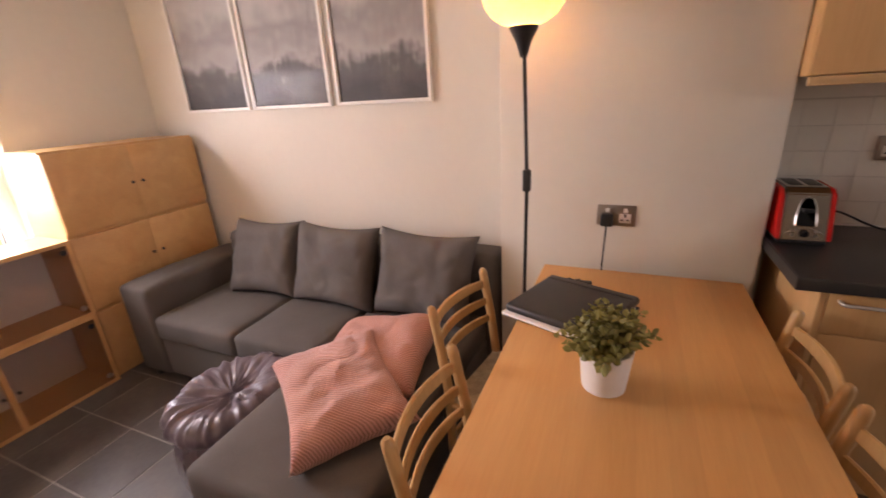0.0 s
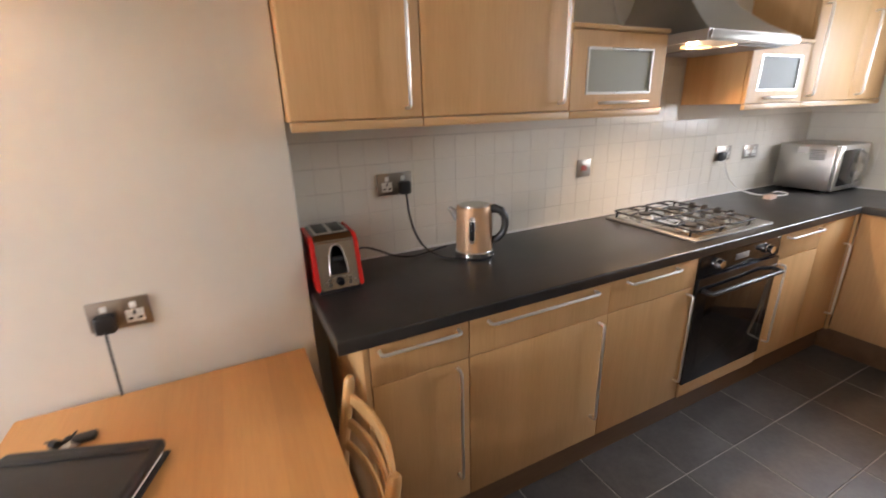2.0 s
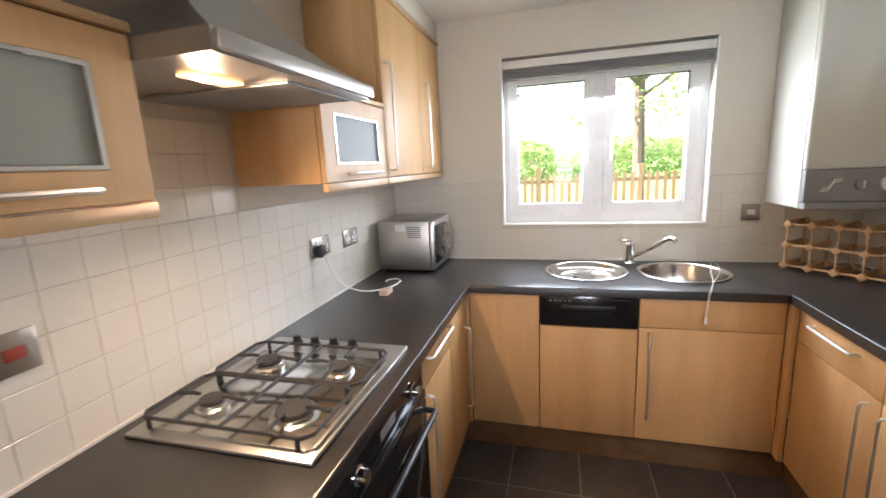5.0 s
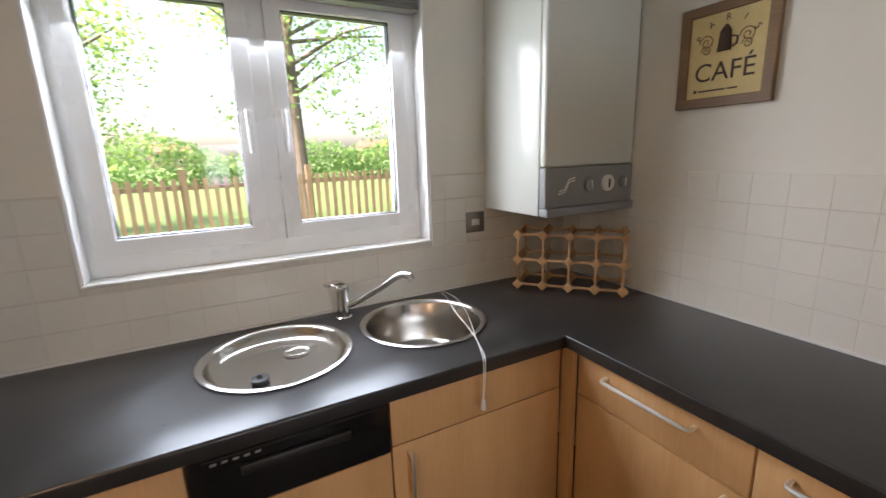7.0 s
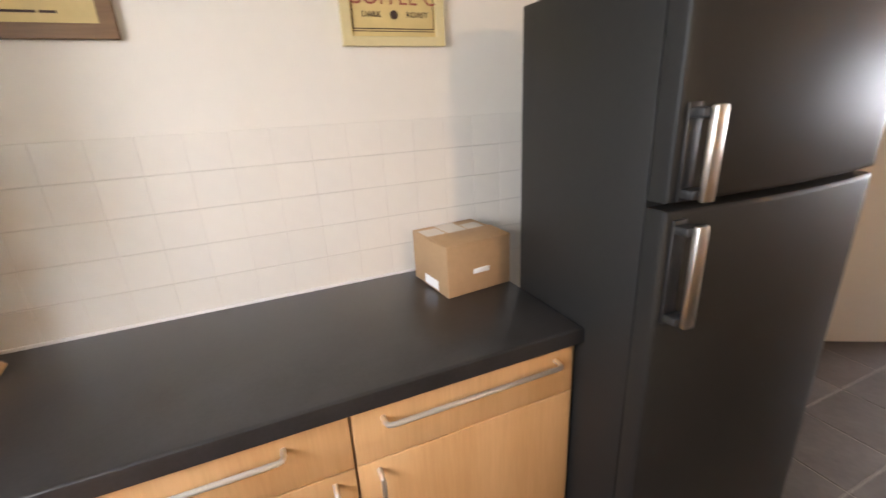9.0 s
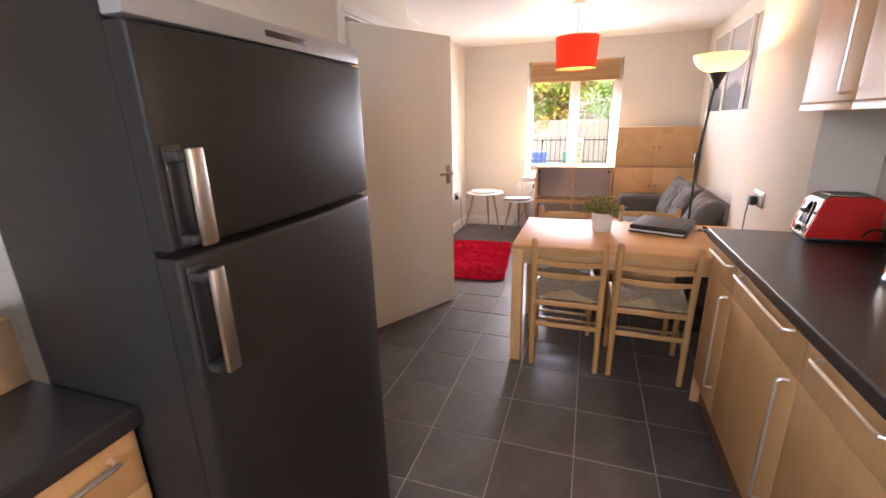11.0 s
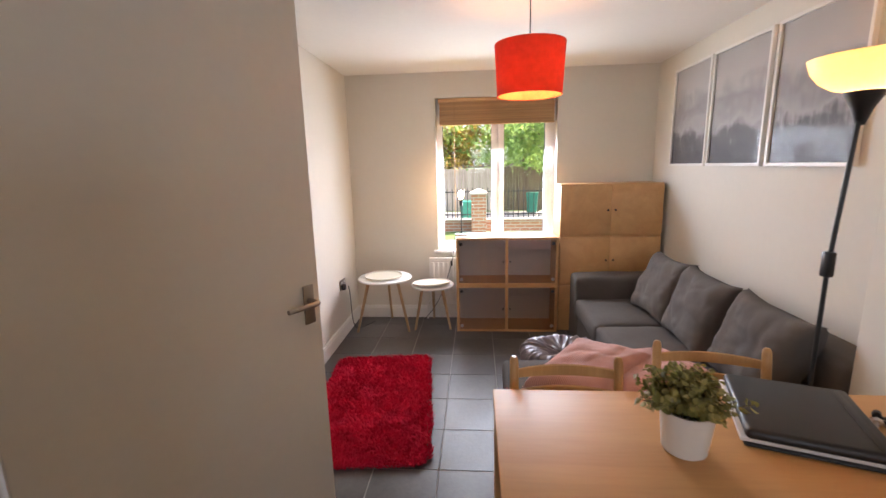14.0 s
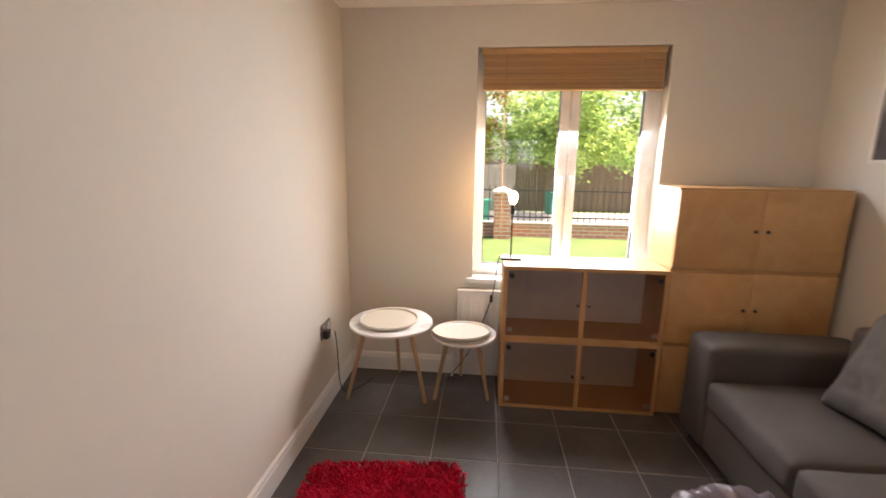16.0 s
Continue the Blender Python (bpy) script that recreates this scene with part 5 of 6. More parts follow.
for i, (x, w, lean, rz) in enumerate(((1.135, 0.47, 66, 5), (1.615, 0.53, 70, -2), (2.145, 0.55, 70, -4))):
    c = thing("back_cushion", "plump charcoal grey sofa back cushion", "cushion", "sofa back cushions", m=pose(x, -0.335, 0.635, lean, 0, rz))
    part("cover", pillow(w, 0.45, 0.19, i + 1, n=36, pinch=0.12, crease=0.016), CUSHION, c, smooth=60)
for i, (m, w, h) in enumerate(((pose(2.165, -1.085, 0.520, 5, 8, -42), 0.50, 0.41), (pose(2.155, -0.825, 0.505, 6, -8, 8), 0.45, 0.45))):
    c = thing("throw_cushion", "crumpled pink corduroy cushion lying on the chaise", "cushion", "pink cushions", m=m)
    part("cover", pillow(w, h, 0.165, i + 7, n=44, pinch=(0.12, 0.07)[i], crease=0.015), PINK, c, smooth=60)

# beanbag pouffe: a smooth side and a crumpled, gathered top that sinks to its middle
bag = thing("beanbag", "dark brown satin beanbag stool with crumpled gathered top", "pouffe", at=(1.605, -1.085, 0))


def crumple(p):
    """Sharp-crested folds at two scales, about -1 to 1."""
    return (1 - 3.2 * abs(noise.noise(p * 7.0))) + 0.55 * (1 - 3.2 * abs(noise.noise(p * 15.0 + Vector((3, 1, 7)))))


def bag_shell(prof, folds, n=180):
    bm = bmesh.new()
    rings = []
    for r, z in prof:
        ring = []
        for k in range(n):
            a = 2 * math.pi * k / n
            u = Vector((math.cos(a), math.sin(a), 0))
            f = folds(z) * (crumple(Vector((u.x * 0.42, u.y * 0.42, r * 1.1 + z))) - 0.5)
            q = u * r * (1 + 0.6 * f)
            ring.append(bm.verts.new((1.605 + 0.82 * q.x, -1.085 + q.y, max(0.0, z + (0.16 * f if z > 0.05 else 0)))))
        rings.append(ring)
    for a, b in zip(rings, rings[1:]):
        ring_faces(bm, a, b)
    bm.faces.new(rings[0][::-1])
    bm.faces.new(rings[-1])
    return bm


side_prof = [(0.225, 0.0), (0.245, 0.02), (0.256, 0.08), (0.260, 0.15), (0.258, 0.22), (0.246, 0.29), (0.236, 0.305)]
part("side_cover", bag_shell(side_prof, lambda z: 0.012), LEATHERETTE, bag, smooth=60)
top_prof = [(0.240, 0.300), (0.258, 0.315), (0.266, 0.338), (0.264, 0.362), (0.250, 0.384), (0.230, 0.398), (0.206, 0.404), (0.180, 0.402), (0.154, 0.395), (0.128, 0.386), (0.102, 0.377), (0.076, 0.370), (0.050, 0.366), (0.026, 0.364), (0.008, 0.364)]
part("gathered_top", bag_shell(top_prof, lambda z: 0.062), SATIN_CLOTH, bag, "shiny crumpled satin top", smooth=60)

# ---- rug ----
rug = thing("rug", "crimson shaggy rug on the tiled floor", "rug", m=pose(1.585, -2.262, 0.0, 0, 0, 6.0))
RW, RH = 1.27, 0.72
part("backing", slab(-RW / 2 + 0.03, RW / 2 - 0.03, -RH / 2 + 0.03, RH / 2 - 0.03, 0.0005, 0.010, 0.003), RUG, rug)
verts, faces = [], []
for _ in range(24000):
    x, y = random.uniform(-RW / 2, RW / 2), random.uniform(-RH / 2, RH / 2)
    cx, cy = max(0, abs(x) - RW / 2 + 0.09), max(0, abs(y) - RH / 2 + 0.09)
    if cx * cx + cy * cy > 0.0081:
        continue
    a = random.uniform(0, 2 * math.pi)
    clump = noise.noise(Vector((x * 6, y * 6, 0))) * 2
    lx, ly = 0.010 * math.cos(clump * 2) + random.uniform(-0.014, 0.014), 0.010 * math.sin(clump * 2) + random.uniform(-0.014, 0.014)
    wx, wy = 0.0035 * math.cos(a), 0.0035 * math.sin(a)
    h = random.uniform(0.022, 0.040)
    k = len(verts)
    verts += [(x - wx, y - wy, 0.008), (x + wx, y + wy, 0.008), (x + lx * 0.6 + wx, y + ly * 0.6 + wy, h * 0.7), (x + lx * 0.6 - wx, y + ly * 0.6 - wy, h * 0.7), (x + lx * 1.3, y + ly * 1.3, h)]
    faces += [(k, k + 1, k + 2, k + 3), (k + 3, k + 2, k + 4)]
me = bpy.data.meshes.new("shag_tufting")
me.from_pydata(verts, [], faces)
me.materials.append(RUG)
pile = new("shag_tufting", me)
pile.parent = rug
tagged(pile, "long crimson pile", kind="stuff")

# ---- pendant ----
pend = thing("pendant_lamp", "red drum-shade pendant lamp, lit", "ceiling lamp", at=(1.79, -1.335, TOP))
P = (1.79, -1.335, 0)
part("ceiling_rose", lathe([(0.045, 2.300), (0.05, 2.305), (0.05, 2.3195)], 24, P), WHITE_PLASTIC, pend, "white ceiling rose")
part("flex", tube([(1.79, -1.335, 2.302), (1.79, -1.335, 2.02)], 0.003, 8), BLACK, pend, "black flex")
part("lampholder", lathe([(0.014, 1.965), (0.018, 1.975), (0.018, 2.02), (0.008, 2.03)], 16, P), WHITE_PLASTIC, pend)
shade = part("shade", lathe([(0.160, 1.822), (0.1725, 2.060)], 64, P, close=False), RED_SHADE, pend, "red fabric drum shade", 60)
part("lining", lathe([(0.1585, 1.823), (0.171, 2.059)], 64, P, close=False), SHADE_INSIDE, shade, "pale shade lining", 60)
for r, z in ((0.160, 1.822), (0.1725, 2.060)):
    part("shade_ring", lathe([(r - 0.002, z - 0.002), (r + 0.0015, z - 0.002), (r + 0.0015, z + 0.003), (r - 0.002, z + 0.003)], 64, P, close=False), RED_SHADE, shade)
for a in (0.3, 0.3 + 2.094, 0.3 + 4.188):
    part("spider_arm", tube([(1.79 + 0.012 * math.cos(a), -1.335 + 0.012 * math.sin(a), 2.02), (1.79 + 0.17 * math.cos(a), -1.335 + 0.17 * math.sin(a), 2.052)], 0.002, 6), WHITE_PLASTIC, shade)
part("bulb", lathe([(0.010, 1.966), (0.020, 1.95), (0.030, 1.915), (0.027, 1.89), (0.012, 1.873), (0.002, 1.87)][::-1], 20, P), BULB, pend, "glowing bulb").visible_shadow = False

# ---- floor lamp ----
fl = thing("floor_lamp", "black pole uplighter floor lamp with a glowing opal bowl", "floor lamp", at=(2.672, -0.425, 0))
part("base", lathe([(0.115, 0), (0.118, 0.008), (0.110, 0.016), (0.030, 0.024), (0.014, 0.04)], 40, (2.66, -0.44, 0.0)), BLACK, fl)
part("pole", tube([(2.66, -0.44, 0.03), (2.685, -0.520, 0.75), (2.690, -0.525, 1.16), (2.665, -0.480, 1.61)], 0.0068, 12), BLACK, fl)
part("switch", slab(2.676, 2.704, -0.540, -0.512, 1.12, 1.20, 0.006), BLACK, fl, "black inline switch")
LX, LY = 2.662, -0.475
part("holder", lathe([(0.012, 1.575), (0.016, 1.59), (0.026, 1.622), (0.044, 1.655), (0.050, 1.670)], 28, (LX, LY, 0)), BLACK, fl, "black cone holder")
part("bowl", lathe([(0.040, 1.6705), (0.075, 1.680), (0.108, 1.702), (0.130, 1.732), (0.140, 1.764), (0.142, 1.769), (0.138, 1.769), (0.126, 1.734), (0.104, 1.706), (0.073, 1.685), (0.040, 1.6755)], 48, (LX, LY, 0), close=False), BOWL, fl, "glowing opal glass bowl", 60)
part("bulb", lathe([(0.012, 1.680), (0.022, 1.692), (0.027, 1.712), (0.020, 1.737), (0.004, 1.745)], 20, (LX, LY, 0)), BULB, fl, "glowing bulb").visible_shadow = False

# ---- dining table and chairs ----
table = thing("dining_table", "beech dining table standing end-on to the pier", "dining table", at=(3.09, -0.93, 0))
T0, T1, U0, U1 = 2.722, 3.462, -1.556, -0.285
part("tabletop", slab(T0, T1, U0, U1, 0.717, 0.742, 0.004), TABLE_WOOD, table)
for x in (T0 + 0.004, T1 - 0.064):
    for y in (U0 + 0.004, U1 - 0.064):
        part("leg", slab(x, x + 0.06, y, y + 0.06, 0, 0.716, 0.003), BEECH, table)
for row in ((T0 + 0.065, T1 - 0.065, U0 + 0.008, U0 + 0.028), (T0 + 0.065, T1 - 0.065, U1 - 0.028, U1 - 0.008), (T0 + 0.008, T0 + 0.028, U0 + 0.065, U1 - 0.065), (T1 - 0.028, T1 - 0.008, U0 + 0.065, U1 - 0.065)):
    part("apron", slab(*row, 0.635, 0.7165, 0.002), BEECH_X, table)


def dining_chair(m):
    """Ladder-back chair; its back stands at x = 0 and the seat runs towards -x."""
    c = thing("dining_chair", "beech ladder-back dining chair with a woven rush seat", "chair", "chairs round the table", m=m)
    hw = 0.183
    for s in (-1, 1):
        part("back_post", tube([(-0.01, s * hw, 0), (0.0, s * hw, 0.25), (0.0, s * hw, 0.45), (0.022, s * hw, 0.62), (0.052, s * hw, 0.785), (0.055, s * hw, 0.800), (0.056, s * hw, 0.808)], [0.015, 0.0165, 0.0175, 0.017, 0.016, 0.014, 0.008], 12), CHAIR_WOOD, c)
        part("front_leg", tube([(-0.345, s * (hw + 0.012), 0), (-0.345, s * (hw + 0.012), 0.44)], [0.0145, 0.017], 12), CHAIR_WOOD, c)
        part("seat_rail", tube([(-0.345, s * (hw + 0.012), 0.428), (0.0, s * hw, 0.428)], 0.013, 10), CHAIR_WOOD, c)
        part("stretcher", tube([(-0.345, s * (hw + 0.012), 0.20), (0.0, s * hw, 0.20)], 0.010, 10), CHAIR_WOOD, c)
    part("seat_rail", slab(-0.008, 0.012, -hw + 0.01, hw - 0.01, 0.400, 0.432, 0.004), CHAIR_WOOD, c)
    part("seat_rail", slab(-0.357, -0.333, -hw, hw, 0.405, 0.437, 0.004), CHAIR_WOOD, c)
    part("stretcher", slab(-0.007, 0.009, -hw + 0.01, hw - 0.01, 0.265, 0.292, 0.003), CHAIR_WOOD, c)
    part("stretcher", tube([(-0.345, -hw, 0.15), (-0.345, hw, 0.15)], 0.010, 10), CHAIR_WOOD, c)
    for z, x, h in ((0.600, 0.020, 0.034), (0.672, 0.032, 0.034), (0.745, 0.045, 0.040)):
        bm = bmesh.new()
        n = 12
        rings = []
        for i in range(n + 1):
            v = 2 * i / n - 1
            bx = x + 0.038 * (1 - v * v)
            hh = h * (0.75 + 0.25 * (1 - v * v))
            rings.append([bm.verts.new(p) for p in ((bx - 0.006, v * hw, z - hh / 2), (bx + 0.006, v * hw, z - hh / 2 + 0.002), (bx + 0.009, v * hw, z + hh / 2 - 0.003), (bx + 0.003, v * hw, z + hh / 2), (bx - 0.003, v * hw, z + hh / 2 - 0.003))])
        for a, b in zip(rings, rings[1:]):
            ring_faces(bm, a, b)
        bm.faces.new(rings[0][::-1])
        bm.faces.new(rings[-1])
        bmesh.ops.recalc_face_normals(bm, faces=bm.faces)
        part("back_slat", bm, CHAIR_WOOD, c)
    # rush seat: ridged cords laid in four wedges that dip to the middle
    bm = bmesh.new()
    n = 26
    x0, x1, y0, y1 = -0.352, 0.006, -hw, hw
    cx, cy = (x0 + x1) / 2, 0.0
    for side in range(4):
        for i in range(n):
            for lo, hi in (((i) / n, (i + 1.0) / n),):
                def at(k, e):
                    px = [(x0, y0), (x1, y0), (x1, y1), (x0, y1)][(side + e) % 4]
                    return Vector((px[0] + (cx - px[0]) * k, px[1] + (cy - px[1]) * k, 0.443 - 0.009 * k))
                a, b, cc, d = at(lo, 0), at(lo, 1), at(hi, 1), at(hi, 0)
                mid0, mid1 = (a + d) / 2 + Vector((0, 0, 0.003)), (b + cc) / 2 + Vector((0, 0, 0.003))
                va, vb, vc, vd, ve, vf = (bm.verts.new(p) for p in (a, b, mid1, mid0, cc, d))
                bm.faces.new((va, vb, vc, vd))
                bm.faces.new((vd, vc, ve, vf))
    bmesh.ops.remove_doubles(bm, verts=bm.verts, dist=0.0004)
    bmesh.ops.recalc_face_normals(bm, faces=bm.faces)
    part("seat", bm, RUSH, c, "woven rush seat", 40)
    return c


chair = dining_chair(pose(3.475, -1.237, 0, 0, 0, 0))
for m in (pose(3.475, -0.797, 0, 0, 0, -1), pose(2.545, -0.745, 0, 0, 0, 170), pose(2.665, -1.292, 0, 0, 0, 180)):
    copy_thing(chair, m)

# plant in its pot
plant = thing("potted_plant", "small bushy green plant in a white pot", "plant", at=(3.012, -1.068, 0.742))
Q = Vector((3.012, -1.068, 0.7425))
part("pot", lathe([(0.051, 0), (0.054, 0.003), (0.066, 0.118), (0.063, 0.118), (0.055, 0.100), (0.02, 0.097)], 40, tuple(Q)), CERAMIC, plant, "white ceramic pot")
stems, leaves_a, leaves_b = bmesh.new(), bmesh.new(), bmesh.new()
for i in range(95):
    a, e = random.uniform(0, 2 * math.pi), random.uniform(0.12, 1.5)
    length = random.uniform(0.07, 0.118)
    d = Vector((math.cos(a) * math.cos(e), math.sin(a) * math.cos(e), math.sin(e) * 0.95))
    root = Q + Vector((random.uniform(-0.03, 0.03), random.uniform(-0.03, 0.03), 0.10))
    tip = root + d * length + Vector((0, 0, 0.012))
    sweep(stems, [root, (root + tip) / 2 + Vector((0, 0, 0.01)), tip], [0.0016, 0.0014, 0.001], 4)
    for k in range(15):
        f = 0.3 + 0.7 * k / 14
        p = root.lerp(tip, f)
        b = random.uniform(0, 2 * math.pi)
        side = d.orthogonal().normalized()
        side.rotate(Matrix.Rotation(b, 3, d))
        ld = (side + d * 0.6).normalized() * random.uniform(0.016, 0.025)
        wd = ld.cross(d).normalized() * 0.0078
        up = ld.cross(wd).normalized() * 0.003
        bm = leaves_a if random.random() < 0.6 else leaves_b
        vs = [bm.verts.new(q) for q in (p, p + ld * 0.35 + wd * 0.85 + up, p + ld * 0.75 + wd * 0.85 + up, p + ld, p + ld * 0.75 - wd * 0.85 + up, p + ld * 0.35 - wd * 0.85 + up)]
        bm.faces.new((vs[0], vs[1], vs[2], vs[3]))
        bm.faces.new((vs[0], vs[3], vs[4], vs[5]))
part("stems", stems, STEM, plant)
part("leaves", leaves_a, LEAF, plant, smooth=0)
part("pale_leaves", leaves_b, LEAF_B, plant, "paler green leaves", 0)
part("soil", lathe([(0.05, 0), (0.02, 0.004)], 20, (Q.x, Q.y, Q.z + 0.091)), STEM, plant, "dark soil")

# folder with papers, and keys
fd = thing("folder", "black zip folder with white papers showing", "folder", m=pose(2.890, -0.700, 0.7425, 0, 0, -20))
part("lower_cover", slab(-0.17, 0.17, -0.158, 0.158, 0, 0.008, 0.003), FOLDER, fd)
part("paper", slab(-0.175, 0.16, -0.166, 0.145, 0.0085, 0.018, 0.001), PAPER, fd, "white paper sheets")
bm = slab(-0.17, 0.17, -0.158, 0.158, 0.0185, 0.049, 0.014, 4)
part("upper_cover", bm, FOLDER, fd)
part("strap", slab(-0.155, 0.155, 0.112, 0.132, 0.0495, 0.0515, 0.001), FOLDER, fd, "black strap")
keys = thing("bunch_of_keys", "bunch of keys with black fobs on the table", "keys", at=(2.87, -0.475, 0.7425))
for i, (a, l) in enumerate(((20, 0.06), (75, 0.055), (-40, 0.065), (140, 0.05))):
    d = Vector((math.cos(radians(a)), math.sin(radians(a)), 0))
    s = Vector((-d.y, d.x, 0))
    o = Vector((2.87, -0.475, 0.7445 + 0.003 * i))
    part("key", tube([o + d * 0.012, o + d * 0.03, o + d * 0.031, o + d * l], [0.011, 0.011, 0.004, 0.003], 8, 1.0), (SATIN, BLACK)[i % 2], keys)
part("fob", slab(2.885, 2.935, -0.475, -0.445, 0.7426, 0.757, 0.005), BLACK, keys, "black plastic fob")
part("key_ring", tube([(2.87 + 0.014 * math.cos(k * 0.5236), -0.475 + 0.014 * math.sin(k * 0.5236), 0.745) for k in range(13)], 0.0014, 6), CHROME, keys, "steel ring")


# ---- pictures ----
def lettering(parent, text, size, at, material, turn, spin=0.0, name="lettering"):
    """Raised words; the frame of the picture has x across, y out of the wall and z up."""
    cu = bpy.data.curves.new(name, "FONT")
    cu.body, cu.size, cu.extrude, cu.align_x, cu.align_y = text, size, 0.0004, "CENTER", "CENTER"
    tmp = bpy.data.objects.new("tmp", cu)
    me = bpy.data.meshes.new_from_object(tmp)
    bpy.data.objects.remove(tmp)
    me.transform(Matrix.Translation(at) @ Matrix.Rotation(radians(turn), 4, "Z") @ Matrix.Rotation(radians(90), 4, "X") @ Matrix.Rotation(radians(spin), 4, "Z"))
    me.materials.append(material)
    ob = new(name, me)
    ob.parent = parent
    return ob


def picture(name, label, m, w, h, border, depth, frame_mat, print_mat, glazing=True, pane=PICTURE_GLASS):
    p = thing(name, label, "picture", m=m)
    part("frame", ring_frame("y", -w / 2, w / 2, 0, h, border, 0, depth), frame_mat, p, smooth=20)
    pr = part("print", boxes((-w / 2 + border, w / 2 - border, 0.001, depth * 0.45, border, h - border)), print_mat, p, smooth=0)
    if glazing:
        g = part("glass", boxes((-w / 2 + border, w / 2 - border, depth * 0.6, depth * 0.6 + 0.002, border, h - border)), pane, p, "clear picture glass", 0)
        g.visible_shadow = False
    return p, pr


def mist(name, seed):
    """A printed misty forest: pale sky, drifting cloud and dark treetops."""
    m, t, b = nodes_of(name)
    v = coords(t)
    sep = t.nodes.new("ShaderNodeSeparateXYZ")
    t.links.new(v, sep.inputs[0])
    n1 = add(t, "ShaderNodeTexNoise", Scale=5.0, Detail=5.0)
    n2 = add(t, "ShaderNodeTexNoise", Scale=26.0, Detail=4.0)
    for n, s in ((n1, (1, 1, 1.6)), (n2, (1.6, 1, 0.35))):
        mp = t.nodes.new("ShaderNodeMapping")
        mp.inputs["Scale"].default_value, mp.inputs["Location"].default_value = s, (seed, 0, 0)
        t.links.new(v, mp.inputs[0])
        t.links.new(mp.outputs[0], n.inputs["Vector"])
    a = t.nodes.new("ShaderNodeMath")
    a.operation = "MULTIPLY_ADD"
    t.links.new(n1.outputs[0], a.inputs[0])
    a.inputs[1].default_value = 0.35
    t.links.new(sep.outputs["Z"], a.inputs[2])
    c = t.nodes.new("ShaderNodeMath")
    c.operation = "MULTIPLY_ADD"
    t.links.new(n2.outputs[0], c.inputs[0])
    c.inputs[1].default_value = 0.16
    t.links.new(a.outputs[0], c.inputs[2])
    t.links.new(ramp(t, c.outputs[0], [(0.30, (0.07, 0.065, 0.068)), (0.46, (0.13, 0.12, 0.12)), (0.54, (0.42, 0.39, 0.38)), (0.66, (0.30, 0.28, 0.275)), (0.80, (0.50, 0.47, 0.45)), (0.95, (0.46, 0.43, 0.41))]), b.inputs["Base Color"])
    b.inputs["Roughness"].default_value = 0.6
    return m


WHITE_FRAME = surface("white_picture_frame", (0.78, 0.75, 0.70), 0.4, vary=0.03, bump=0.0)
for i, (x0, x1) in enumerate(((0.365, 0.905), (0.930, 1.500), (1.540, 2.105))):
    picture("misty_picture", "white-framed glazed print of a misty grey forest", pose((x0 + x1) / 2, -0.001, 1.443, 0, 0, 180), x1 - x0, 0.735, 0.018, 0.024, WHITE_FRAME, mist("misty_print_" + "abc"[i], i * 2.7))
OLD_FRAME = timber("dark_wood_frame", (0.22, 0.12, 0.05), (0.13, 0.065, 0.025), "x", 0.5)
PALE_FRAME = surface("pale_yellow_frame", (0.62, 0.52, 0.28), 0.5, vary=0.08)
CREAM = surface("aged_cream_print", (0.62, 0.47, 0.20), 0.6, vary=0.12, coarse=6, fine=40, bump=0.05)
INK = surface("dark_brown_ink", (0.05, 0.025, 0.015), 0.7)
REDINK = surface("faded_red_ink", (0.30, 0.08, 0.05), 0.7)
p, pr = picture("cafe_picture", "wood-framed vintage coffee print lettered PARIS CAFÉ", pose(6.318, YS + 0.001, 1.583, 0, 0, 0), 0.288, 0.306, 0.030, 0.018, OLD_FRAME, CREAM, False)
lettering(pr, "CAFÉ", 0.078, (0.0, 0.0092, 0.104), INK, 180)
for k, ch in enumerate("PARIS"):
    a = radians(152 - 31 * k)
    lettering(pr, ch, 0.026, (-0.095 * math.cos(a), 0.0092, 0.170 + 0.088 * math.sin(a)), INK, 180, math.degrees(a) - 90)
part("pot_body", tube([(0.004, 0.0088, 0.163), (0.004, 0.0088, 0.212)], [0.020, 0.016], 12, 1.0), INK, pr, "dark printed coffee pot")
part("pot_lid", tube([(0.004, 0.0088, 0.213), (0.004, 0.0088, 0.221), (0.004, 0.0088, 0.238)], [0.017, 0.015, 0.003], 12), INK, pr)
part("pot_handle", tube([(-0.014, 0.0095, 0.202), (-0.031, 0.0095, 0.197), (-0.030, 0.0095, 0.178), (-0.018, 0.0095, 0.172)], 0.003, 6), INK, pr)
for sx in (-1, 1):
    for cz, r0 in ((0.196, 0.024), (0.172, 0.016)):
        part("scroll", tube([(sx * 0.060 + r0 * (1 - k / 22) * math.cos(k * 0.55), 0.0095, cz + r0 * (1 - k / 22) * math.sin(k * 0.55)) for k in range(20)], 0.0014, 5), OLD_FRAME, pr, "faint printed scroll")
for bx in ((-0.045, -0.015, 0.0083, 0.0092, 0.049, 0.054), (-0.010, 0.075, 0.0083, 0.0092, 0.049, 0.054), (0.080, 0.09, 0.0083, 0.0092, 0.047, 0.057)):
    part("small_print", boxes(bx), INK, pr, "line of small unreadable print", 0)
p, pr = picture("coffee_picture", "pale-framed vintage coffee print on the wall", pose(5.546, YS + 0.001, 1.571, 0, 0, 0), 0.288, 0.306, 0.024, 0.018, PALE_FRAME, CREAM, False)
lettering(pr, "COFFEE C", 0.056, (0.0, 0.0092, 0.118), REDINK, 180)
lettering(pr, "DARK", 0.020, (0.062, 0.0092, 0.077), INK, 180)
lettering(pr, "ROAST", 0.020, (-0.066, 0.0092, 0.077), INK, 180)
